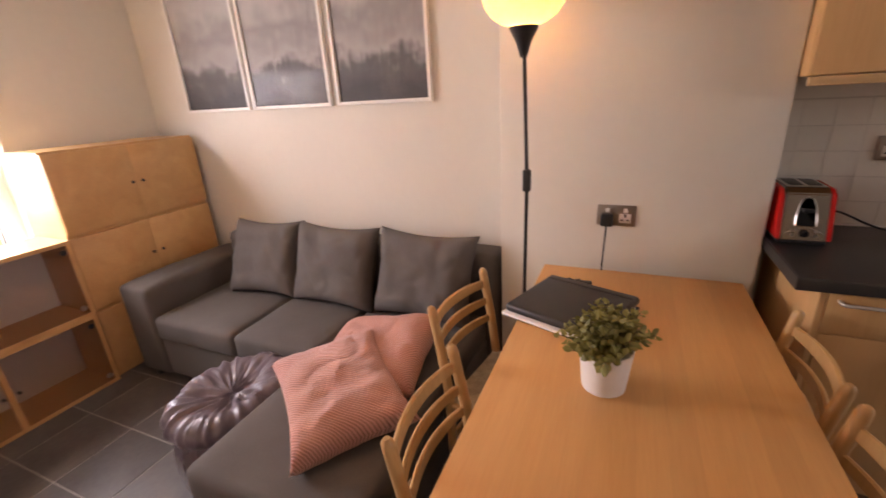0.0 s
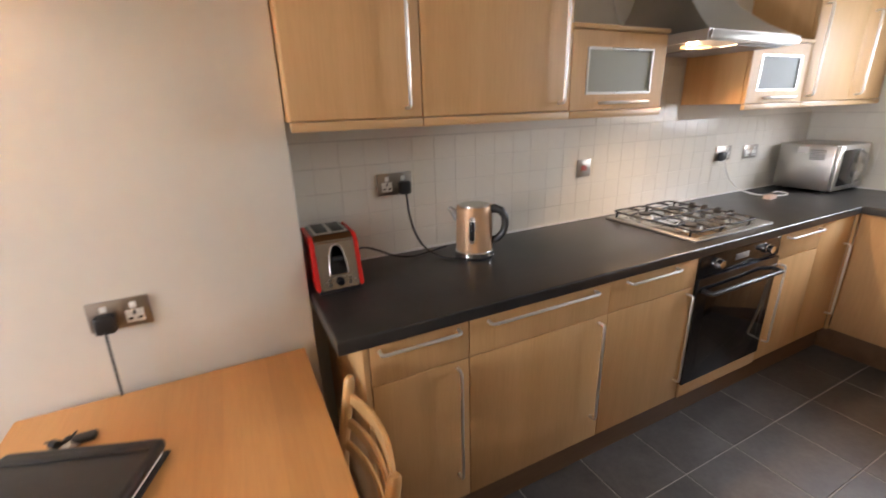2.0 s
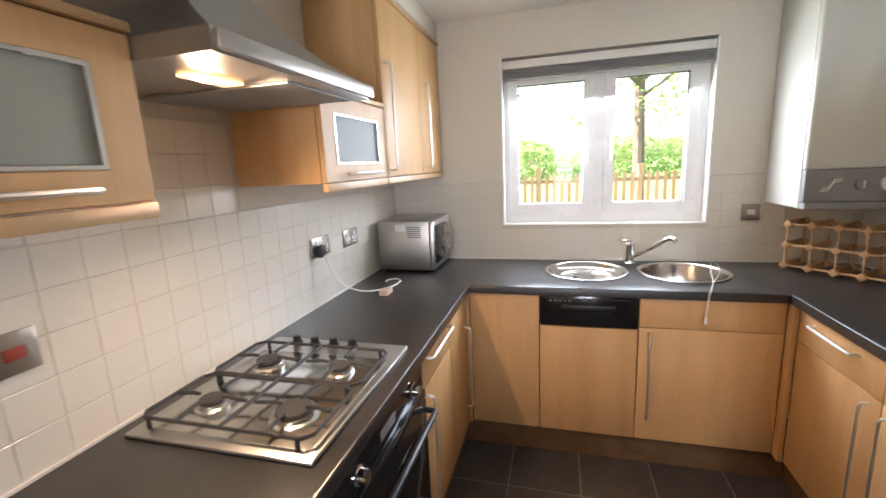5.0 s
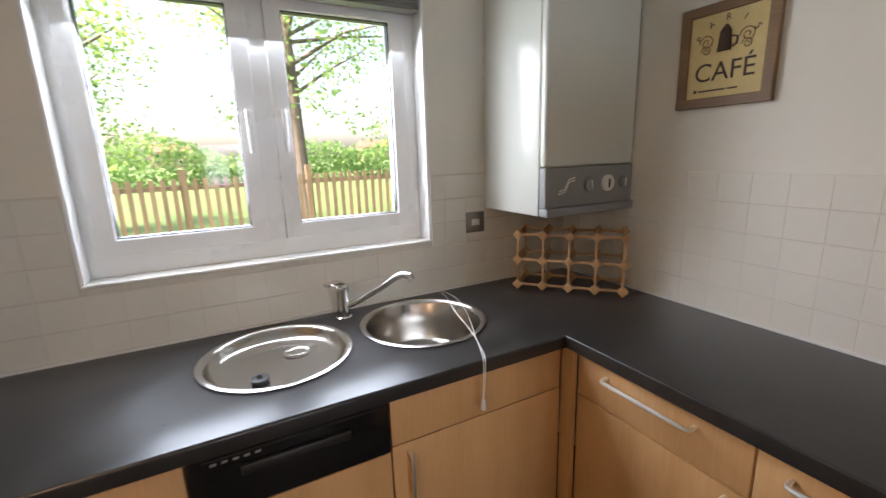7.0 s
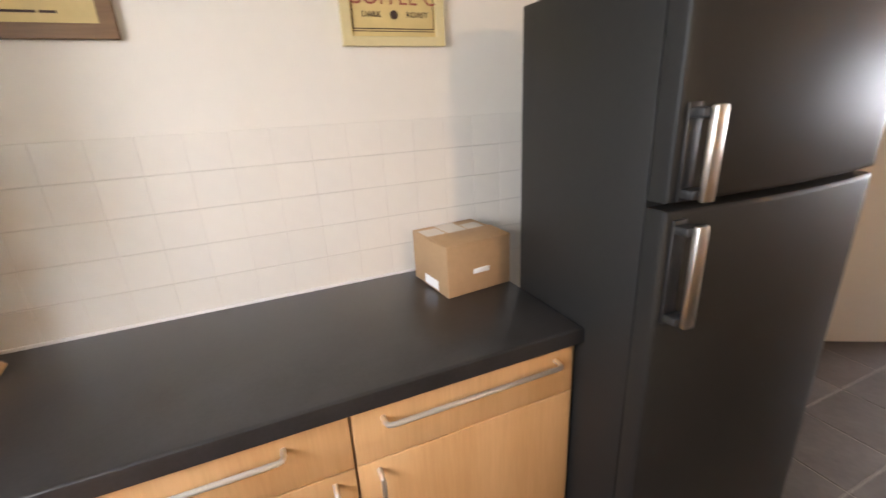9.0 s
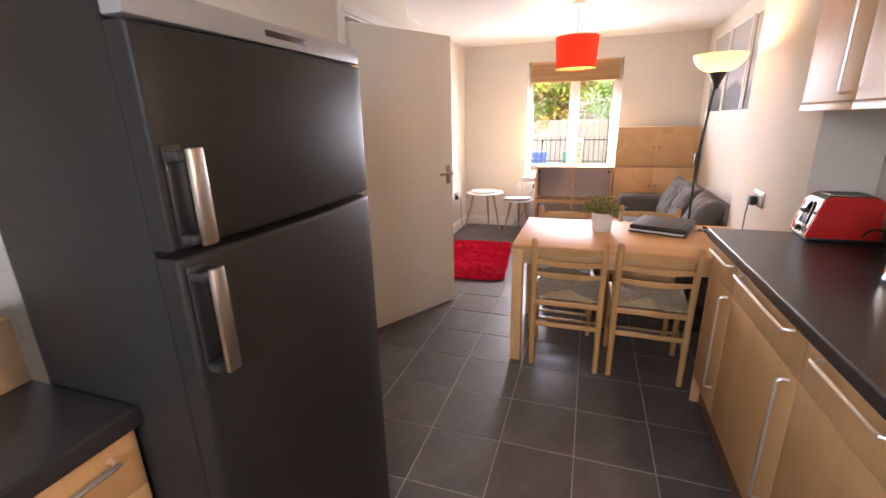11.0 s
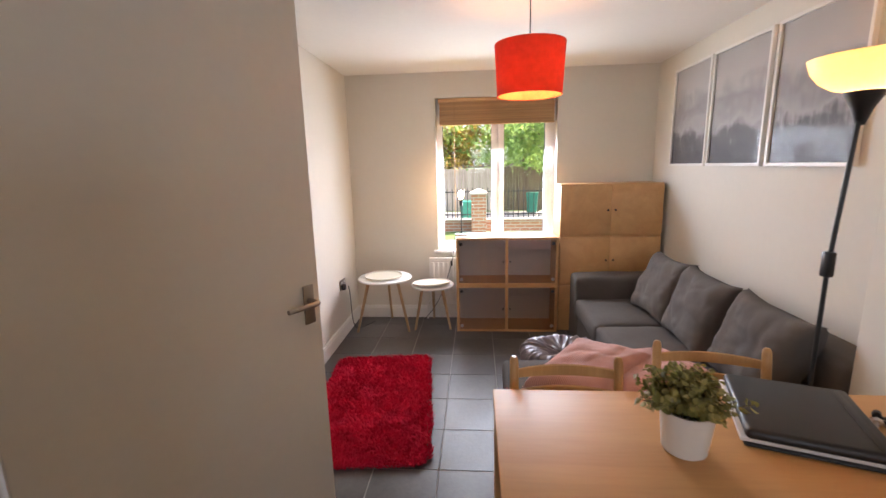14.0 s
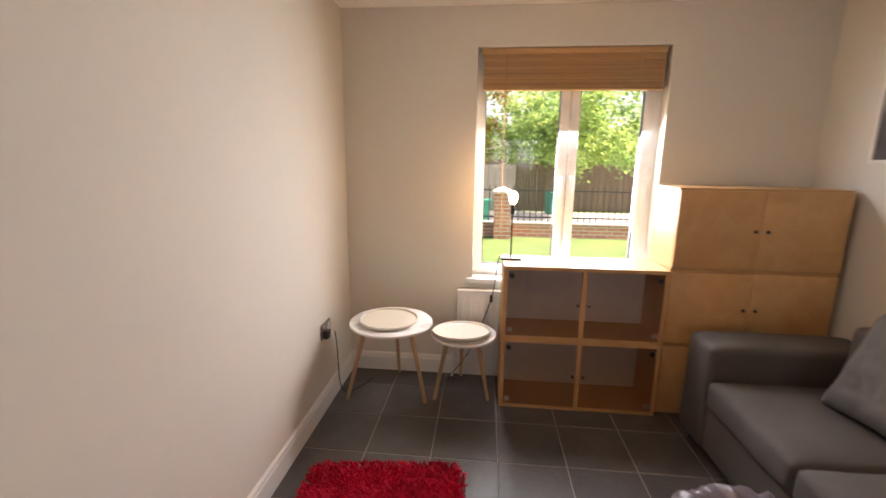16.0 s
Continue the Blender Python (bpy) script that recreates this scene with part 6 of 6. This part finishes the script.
part("seal", tube([(0, 0.0082, 0.077), (0, 0.0095, 0.077)], 0.011, 20), INK, pr, "round dark seal")
for bx in ((-0.115, 0.115, 0.0083, 0.0092, 0.042, 0.0445), (-0.115, 0.115, 0.0083, 0.0092, 0.0362, 0.0382), (-0.115, 0.115, 0.0083, 0.0092, 0.27, 0.2725), (-0.115, -0.1125, 0.0083, 0.0092, 0.0445, 0.27), (0.1125, 0.115, 0.0083, 0.0092, 0.0445, 0.27)):
    part("rule", boxes(bx), INK, pr, "thin printed rule", 0)

# ---- outdoors ----
GRASS = surface("lawn_grass", (0.085, 0.14, 0.030), 0.9, vary=0.4, coarse=1.5, fine=40, bump=0.5, bump_scale=60, dist=0.02)
PAVING = surface("pale_paving", (0.36, 0.33, 0.30), 0.85, vary=0.2, coarse=1.2, fine=30, bump=0.2, bump_scale=40)
STONE = surface("coping_stone", (0.42, 0.38, 0.33), 0.85, vary=0.2, fine=40, bump=0.3)
FENCE_GREY = timber("weathered_fence", (0.40, 0.36, 0.31), (0.24, 0.20, 0.16), "z", 0.85, rand=0.2)
FENCE_DARK = timber("dark_fence", (0.15, 0.115, 0.075), (0.085, 0.062, 0.04), "z", 0.85, rand=0.2)
FENCE_BROWN = timber("brown_picket", (0.34, 0.22, 0.13), (0.20, 0.12, 0.07), "z", 0.8, rand=0.12)
BARK = surface("tree_bark", (0.13, 0.10, 0.075), 0.9, vary=0.3, coarse=6, fine=60, bump=0.6, bump_scale=30, dist=0.02)
GREEN_BIN = surface("green_bin_plastic", (0.010, 0.20, 0.13), 0.45, vary=0.1)
BLUE_BIN = surface("blue_bin_plastic", (0.02, 0.08, 0.28), 0.45, vary=0.1)
ROOF = surface("clay_roof", (0.28, 0.11, 0.07), 0.85, vary=0.2, coarse=3, fine=30)


def brickwork(name):
    m, t, b = nodes_of(name)
    v = coords(t, (1, 1, 1), (0, radians(90), radians(90)))
    br = add(t, "ShaderNodeTexBrick", Scale=1.0)
    br.inputs["Color1"].default_value, br.inputs["Color2"].default_value, br.inputs["Mortar"].default_value = (0.36, 0.145, 0.085, 1), (0.44, 0.22, 0.13, 1), (0.42, 0.38, 0.33, 1)
    br.inputs["Brick Width"].default_value, br.inputs["Row Height"].default_value, br.inputs["Mortar Size"].default_value = 0.225, 0.075, 0.010
    t.links.new(v, br.inputs["Vector"])
    t.links.new(br.outputs[0], b.inputs["Base Color"])
    b.inputs["Roughness"].default_value = 0.9
    bp = add(t, "ShaderNodeBump", Strength=0.5, Distance=0.01)
    t.links.new(br.outputs["Fac"], bp.inputs["Height"])
    t.links.new(bp.outputs[0], b.inputs["Normal"])
    return m


BRICK = brickwork("red_brickwork")


def ground_z(x):
    """The ground falls to the road beyond the low front wall."""
    k = min(1, max(0, (-6.4 - x) / 4.0))
    return -0.062 - 0.90 * k * k * (3 - 2 * k)


bm = bmesh.new()
xs = [-400, -150, -60, -30, -20] + [-16 + 0.8 * i for i in range(15)] + [-4, 0, 4, 8, 12, 20, 40, 80, 200, 400]
ys = [-400, -100, -40, -20, -10, -5, 0, 5, 10, 20, 40, 100, 400]
grid = [[bm.verts.new((x, y, ground_z(x))) for y in ys] for x in xs]
for i in range(len(xs) - 1):
    for j in range(len(ys) - 1):
        bm.faces.new((grid[i][j], grid[i + 1][j], grid[i + 1][j + 1], grid[i][j + 1]))
tagged(part("ground", bm, GRASS), "mown green lawn and verge round the house", "ground", kind="structure")
bm = bmesh.new()
px = [-18.6 + 0.5 * i for i in range(25)]
pv = [[bm.verts.new((x, y, ground_z(x) + 0.012)) for y in (-40, -20, 0, 20, 40)] for x in px]
for i in range(len(px) - 1):
    for j in range(4):
        bm.faces.new((pv[i][j], pv[i + 1][j], pv[i + 1][j + 1], pv[i][j + 1]))
tagged(part("pavement", bm, PAVING), "pale paved lane beyond the front wall", "pavement", kind="structure")

fw = thing("front_wall", "low red brick garden wall with a stone coping", "wall", at=(-6.1, 0, -0.06))
part("brickwork", boxes((-6.21, -6.0, -14, 14, -0.10, 0.20)), BRICK, fw, smooth=0)
part("coping", slab(-6.24, -5.97, -14, 14, 0.2005, 0.235, 0.008), STONE, fw, "pale stone coping")
gp = thing("gate_pillar", "square red brick gate pillar with a stone cap", "pillar", at=(-5.82, -1.54, -0.06))
part("shaft", boxes((-5.968, -5.64, -1.705, -1.375, -0.10, 0.83)), BRICK, gp, smooth=0)
bm = bmesh.new()
lv = [(0.8305, 0.20), (0.875, 0.20), (0.96, 0.03)]
rg = [[bm.verts.new((-5.804 + a * s, -1.54 + b * s, z)) for a, b in ((-1, -1), (1, -1), (1, 1), (-1, 1))] for z, s in lv]
for a, b in zip(rg, rg[1:]):
    ring_faces(bm, a, b)
bm.faces.new(rg[0][::-1])
bm.faces.new(rg[-1])
part("cap", bm, STONE, gp, "pyramid stone cap", 20)
rl = thing("railing", "black iron railing on top of the low wall", "railing", at=(-6.1, 0, 0.235))
for z in (0.32, 0.86):
    part("rail", boxes((-6.115, -6.085, -8, 8, z, z + 0.025)), IRON, rl, smooth=0)
for i in range(90):
    y = -5.4 + 0.12 * i
    part("bar", tube([(-6.1, y, 0.236), (-6.1, y, 0.93), (-6.1, y, 0.98)], [0.009, 0.009, 0.002], 6), IRON, rl)

def board_fence(y0, count, material, label, top):
    f = thing("board_fence", label, "fence", "board fences", at=(-19.2, y0, -0.95))
    bm = bmesh.new()
    for i in range(count):
        y = y0 + 0.152 * i
        block(bm, -19.2, -19.17 + 0.01 * (i % 2), y, y + 0.143, -0.95, top + 0.03 * random.random())
    tagged(part("boards", bm, material, f, smooth=0), kind="stuff")
    for i in range(int(count * 0.152 / 2.5) + 1):
        y = y0 + 2.5 * i
        part("post", boxes((-19.30, -19.21, y, y + 0.1, -0.95, top + 0.10)), material, f, smooth=0)


board_fence(-25.0, 162, FENCE_GREY, "tall weathered pale grey board fence beyond the lane", 1.30)
board_fence(-0.37, 169, FENCE_DARK, "tall dark brown board fence beyond the lane", 1.36)


def wheelie_bin(at, turn, material, label):
    b = thing("wheelie_bin", label, "bin", "wheelie bins", m=pose(*at, 0, 0, turn))
    bm = bmesh.new()
    rg = [[bm.verts.new(p) for p in ((-s, -d, z), (s, -d, z), (s, d, z), (-s, d, z))] for s, d, z in ((0.22, 0.24, 0.04), (0.28, 0.32, 0.92), (0.295, 0.335, 0.93), (0.295, 0.335, 0.97))]
    for a, c in zip(rg, rg[1:]):
        ring_faces(bm, a, c)
    bm.faces.new(rg[0][::-1])
    bm.faces.new(rg[-1])
    part("body", bm, material, b)
    part("lid", slab(-0.30, 0.30, -0.345, 0.36, 0.9705, 1.03, 0.02), material, b)
    part("grab_bar", tube([(-0.2, 0.38, 0.95), (0.2, 0.38, 0.95)], 0.015, 8), material, b)
    for s in (-1, 1):
        part("wheel", tube([(s * 0.24, 0.24, 0.10), (s * 0.28, 0.24, 0.10)], 0.10, 16), BLACK, b, "black rubber wheel")


wheelie_bin((-13.2, -1.95, ground_z(-13.2) + 0.013), 90, GREEN_BIN, "green wheelie bin standing on the lane")
wheelie_bin((-17.8, 1.25, ground_z(-17.8) + 0.013), 80, GREEN_BIN, "green wheelie bin near the board fence")
wheelie_bin((-13.0, -3.15, ground_z(-13.0) + 0.013), 90, BLUE_BIN, "blue wheelie bin standing on the lane")


def leafy(name, a, b):
    return see_through(name, a, b, 0.5, 0.6)


LEAF_1, LEAF_2, LEAF_3 = leafy("tree_leaf_fresh", (0.17, 0.25, 0.06), (0.40, 0.56, 0.15)), leafy("tree_leaf_deep", (0.11, 0.19, 0.055), (0.27, 0.44, 0.13)), leafy("tree_leaf_rust", (0.20, 0.13, 0.035), (0.34, 0.24, 0.04))


def tree(x, y, trunk_h, r_trunk, crown, n, size, mats, label, base=None, low=0.25):
    """A tapered trunk with limbs and a ragged crown of leaf clumps with gaps."""
    z0 = ground_z(x) if base is None else base
    t = thing("tree", label, "tree", "garden trees", at=(x, y, z0))
    bm = bmesh.new()
    top = z0 + trunk_h + crown[2] * 1.2
    sweep(bm, [(x, y, z0 - 0.05), (x + 0.03, y, z0 + 0.5), (x + 0.08, y + 0.05, z0 + trunk_h), (x, y + 0.1, top)], [r_trunk * 1.3, r_trunk, r_trunk * 0.8, r_trunk * 0.2], 10)
    tips = []
    for i in range(16):
        a, e = i * 2.4 + random.uniform(-0.3, 0.3), random.uniform(0.05, 1.1)
        st = Vector((x + 0.06, y + 0.05, z0 + trunk_h * random.uniform(0.75, 1.0) + crown[2] * random.uniform(0, 0.8)))
        en = st + Vector((crown[0] * math.cos(a) * math.cos(e), crown[1] * math.sin(a) * math.cos(e), crown[2] * math.sin(e))) * random.uniform(0.6, 0.95)
        mid = st.lerp(en, 0.5) + Vector((0, 0, random.uniform(-0.1, 0.3)))
        sweep(bm, [st, mid, en], [r_trunk * 0.35, r_trunk * 0.2, r_trunk * 0.06], 6)
        tips += [mid, en, st.lerp(en, 0.75)]
    part("trunk", bm, BARK, t)
    clumps = tips + [Vector((x + crown[0] * random.gauss(0, 0.5), y + crown[1] * random.gauss(0, 0.5), z0 + trunk_h + crown[2] * random.uniform(-low, 1.9))) for _ in range(60)]
    for k, mt in enumerate(mats):
        verts, faces = [], []
        for _ in range(n // len(mats)):
            c = random.choice(clumps[k::len(mats)])
            p = c + Vector((random.gauss(0, 0.32), random.gauss(0, 0.32), random.gauss(0, 0.24)))
            d = Vector((random.gauss(0, 1), random.gauss(0, 1), random.gauss(-0.3, 0.7))).normalized()
            w = d.orthogonal().normalized()
            w.rotate(Matrix.Rotation(random.uniform(0, 6.28), 3, d))
            s = size * random.uniform(0.6, 1.3)
            i = len(verts)
            verts += [p, p + d * s * 0.5 + w * s * 0.28, p + d * s, p + d * s * 0.5 - w * s * 0.28]
            faces.append((i, i + 1, i + 2, i + 3))
        me = bpy.data.meshes.new("crown")
        me.from_pydata([v - Vector((x, y, z0)) for v in verts], [], faces)
        me.materials.append(mt)
        ob = new("crown", me)
        ob.parent = t
        tagged(ob, kind="stuff")


tree(-16.5, 1.75, 2.6, 0.16, (2.6, 2.6, 1.8), 9000, 0.20, (LEAF_1, LEAF_2), "leafy green tree in front of the board fence", low=0.1)
tree(-22.5, -3.2, 2.3, 0.18, (3.0, 3.2, 2.2), 8000, 0.24, (LEAF_1, LEAF_3), "leafy tree turning rust behind the fence", low=0.4)
tree(-23.5, 1.5, 2.5, 0.2, (3.2, 3.4, 2.4), 8000, 0.24, (LEAF_2, LEAF_1), "dense green tree behind the fence", low=0.5)
tree(-24.0, 6.5, 2.5, 0.2, (3.2, 3.2, 2.4), 6000, 0.26, (LEAF_2, LEAF_1), "dense green tree behind the fence", low=0.5)
tree(-24.0, -9.0, 2.5, 0.2, (3.2, 3.2, 2.4), 5000, 0.26, (LEAF_1, LEAF_2), "dense green tree behind the fence", low=0.5)
tree(16.0, -2.95, 3.4, 0.15, (3.4, 3.6, 2.2), 6500, 0.12, (LEAF_2, LEAF_1), "tall tree behind the garden fence", low=0.6)
tree(17.5, 1.8, 2.2, 0.2, (2.4, 2.4, 2.0), 6500, 0.12, (LEAF_1, LEAF_2), "leafy green tree behind the garden fence", low=0.6)
tree(19.0, -9.5, 2.6, 0.2, (3.0, 3.0, 2.2), 5000, 0.14, (LEAF_2, LEAF_1), "leafy green tree behind the garden fence", low=0.5)

# garden fence of pickets behind the kitchen
pf = thing("picket_fence", "brown wooden picket fence across the garden", "fence", at=(13.0, -3, -0.06))
for z in (0.35, 1.05):
    part("rail", boxes((13.02, 13.06, -12, 5, z, z + 0.07)), FENCE_BROWN, pf, smooth=0)
for i in range(10):
    y = -11.8 + 1.85 * i
    part("post", boxes((13.025, 13.125, y, y + 0.1, -0.062, 1.36)), FENCE_BROWN, pf, smooth=0)
pk = bmesh.new()
block(pk, 0, 0.018, 0, 0.065, 0.05, 1.22)
me = bpy.data.meshes.new("picket")
pk.to_mesh(me)
pk.free()
me.materials.append(FENCE_BROWN)
for i in range(120):
    ob = new("picket", me)
    ob.parent = pf
    ob.location = (0.0, -8.9 + 0.14 * i, 0.06)

# far hedge and houses
verts, faces = [], []
for _ in range(22000):
    x, y = random.uniform(38, 41), random.uniform(-45, 25)
    z = random.uniform(0, 2.6 + 1.5 * noise.noise(Vector((y * 0.22, 0, 0))))
    i, s = len(verts), random.uniform(0.18, 0.36)
    d, w = Vector((random.gauss(0, 1), random.gauss(0, 1), random.gauss(0, 1))).normalized() * s, Vector((random.gauss(0, 1), random.gauss(0, 1), random.gauss(0, 1))).normalized() * s * 0.5
    p = Vector((x, y, z))
    verts += [p, p + d * 0.5 + w, p + d, p + d * 0.5 - w]
    faces.append((i, i + 1, i + 2, i + 3))
me = bpy.data.meshes.new("hedge")
me.from_pydata(verts, [], faces)
me.materials.append(LEAF_2)
tagged(new("hedge", me), "rough green hedge far across the grass", "hedge", kind="stuff")


def house(x, y, w):
    h = thing("house", "far red brick house with a clay roof", "house", "far houses", at=(x, y, -0.06))
    part("wall", boxes((x, x + 7, y - w / 2, y + w / 2, -0.06, 4.6)), BRICK, h, smooth=0)
    bm = bmesh.new()
    a = [bm.verts.new(p) for p in ((x - 0.4, y - w / 2 - 0.3, 4.6), (x + 3.5, y - w / 2 - 0.3, 7.0), (x + 7.4, y - w / 2 - 0.3, 4.6))]
    b = [bm.verts.new((v.co.x, y + w / 2 + 0.3, v.co.z)) for v in a]
    ring_faces(bm, a, b)
    bm.faces.new(a)
    bm.faces.new(b[::-1])
    bmesh.ops.recalc_face_normals(bm, faces=bm.faces)
    part("roof", bm, ROOF, h, "clay tile roof", 0)
    for wy in (-w * 0.28, w * 0.28):
        for z in (0.9, 3.0):
            f = part("window", boxes((x - 0.06, x - 0.001, y + wy - 0.6, y + wy + 0.6, z, z + 1.2)), UPVC, h, "white framed window", 0)
            part("pane", boxes((x - 0.075, x - 0.061, y + wy - 0.52, y + wy + 0.52, z + 0.08, z + 1.12)), OVEN_GLASS, f, smooth=0)


house(150, -52, 10)
house(158, -86, 10)
house(148, -20, 10)
house(155, 10, 10)

# ---- wall tiles and floor tiles, piece by piece ----


def tile_mesh(name, w, h, d, r, material):
    """A tile lying in xy with a softened upper edge."""
    bm = bmesh.new()
    a = [bm.verts.new((x, y, 0)) for x, y in ((0, 0), (w, 0), (w, h), (0, h))]
    b = [bm.verts.new((x, y, d - r)) for x, y in ((0, 0), (w, 0), (w, h), (0, h))]
    c = [bm.verts.new((x, y, d)) for x, y in ((r, r), (w - r, r), (w - r, h - r), (r, h - r))]
    ring_faces(bm, a, b)
    ring_faces(bm, b, c)
    bm.faces.new(c)
    me = bpy.data.meshes.new(name)
    bm.to_mesh(me)
    bm.free()
    me.materials.append(material)
    return me


def lay(name, me, parent, m):
    ob = new(name, me)
    ob.parent = parent
    ob.matrix_basis = m @ Matrix.Rotation(radians(random.uniform(-0.06, 0.06)), 4, "X") @ Matrix.Rotation(radians(random.uniform(-0.04, 0.04)), 4, "Y")


TW, TH, TD = 0.0985, 0.0935, 0.0042
square = tile_mesh("wall_tile", TW - 0.0005, TH - 0.0024, TD, 0.0009, WALL_TILE)
north, east, south = bpy.data.objects["wall_north"], bpy.data.objects["wall_east"], bpy.data.objects["wall_south_kitchen"]
structure("splashback_grout_north", boxes((3.506, 6.998, -0.0028, -0.0001, 0.912, 1.385), (5.005, 5.60, -0.0028, -0.0001, 1.385, 1.70)), WALL_GROUT, "pale tile grout behind the worktop", "grout", 0)
structure("splashback_grout_east", boxes((6.9972, 6.9999, -2.518, -0.002, 0.912, 1.119), (6.9972, 6.9999, -0.704, -0.002, 1.119, 1.385), (6.9972, 6.9999, -2.518, -1.821, 1.119, 1.385)), WALL_GROUT, "pale tile grout round the window", "grout", 0)
structure("splashback_grout_south", boxes((4.702, 6.998, YS + 0.0001, YS + 0.0028, 0.912, 1.372)), WALL_GROUT, "pale tile grout beside the fridge", "grout", 0)
for j in range(8):
    for i in range(36):
        x, z = 3.508 + TW * i, 0.914 + TH * j
        if x + TW > 6.999 or (j > 4 and not (4.98 < x < 5.52)):
            continue
        lay("wall_tile", square, north, pose(x, -0.0005, z, 90, 0, 0))
for j in range(5):
    z = 0.914 + TH * j
    for i in range(25):
        y = -0.010 - TW * i
        if z + TH > 1.122 and y > -1.819 and y - TW < -0.706:
            if not (y > -0.75 or y - TW < -1.80):
                continue
            if y > -0.75 and -0.706 - y < 0:
                wpart = y + 0.706
                if wpart > 0.01:
                    part("cut_tile", boxes((6.9935, 6.9995, -0.7045, y, z, z + TH - 0.0025)), WALL_TILE, east, smooth=0)
            elif y - TW < -1.80:
                part("cut_tile", boxes((6.9935, 6.9995, y - TW + 0.0025, -1.8215, z, z + TH - 0.0025)), WALL_TILE, east, smooth=0)
            continue
        lay("wall_tile", square, east, pose(6.9995, y, z, 90, 0, -90))
    for i in range(23):
        x = 6.990 - TW * i
        if x > 4.72:
            lay("wall_tile", square, south, pose(x, YS + 0.0005, z, 90, 0, 180))

FT = 0.3303
big = tile_mesh("floor_tile", FT - 0.005, FT - 0.005, 0.008, 0.0018, SLATE)
for i in range(-1, 22):
    for j in range(-4, 9):
        x, y = 0.2150 + FT * i, -2.790 + 0.3300 * j
        if x > 7.0 or x < -0.3 or y > -0.02 or (y < -2.85 and not (1.4 < x < 4.3)):
            continue
        lay("floor_tile", big, floor, pose(x, y, -0.008, 0, 0, 0))

# white sealant along the back of the worktop
structure("sealant_bead", boxes((3.51, 6.985, -0.0125, -0.0065, 0.9105, 0.9185), (6.9865, 6.9925, -2.505, -0.014, 0.9105, 0.9185), (5.36, 6.985, YS + 0.0065, YS + 0.0125, 0.9105, 0.9185)), WHITE_PLASTIC, "white sealant bead along the worktop", "sealant", 0)
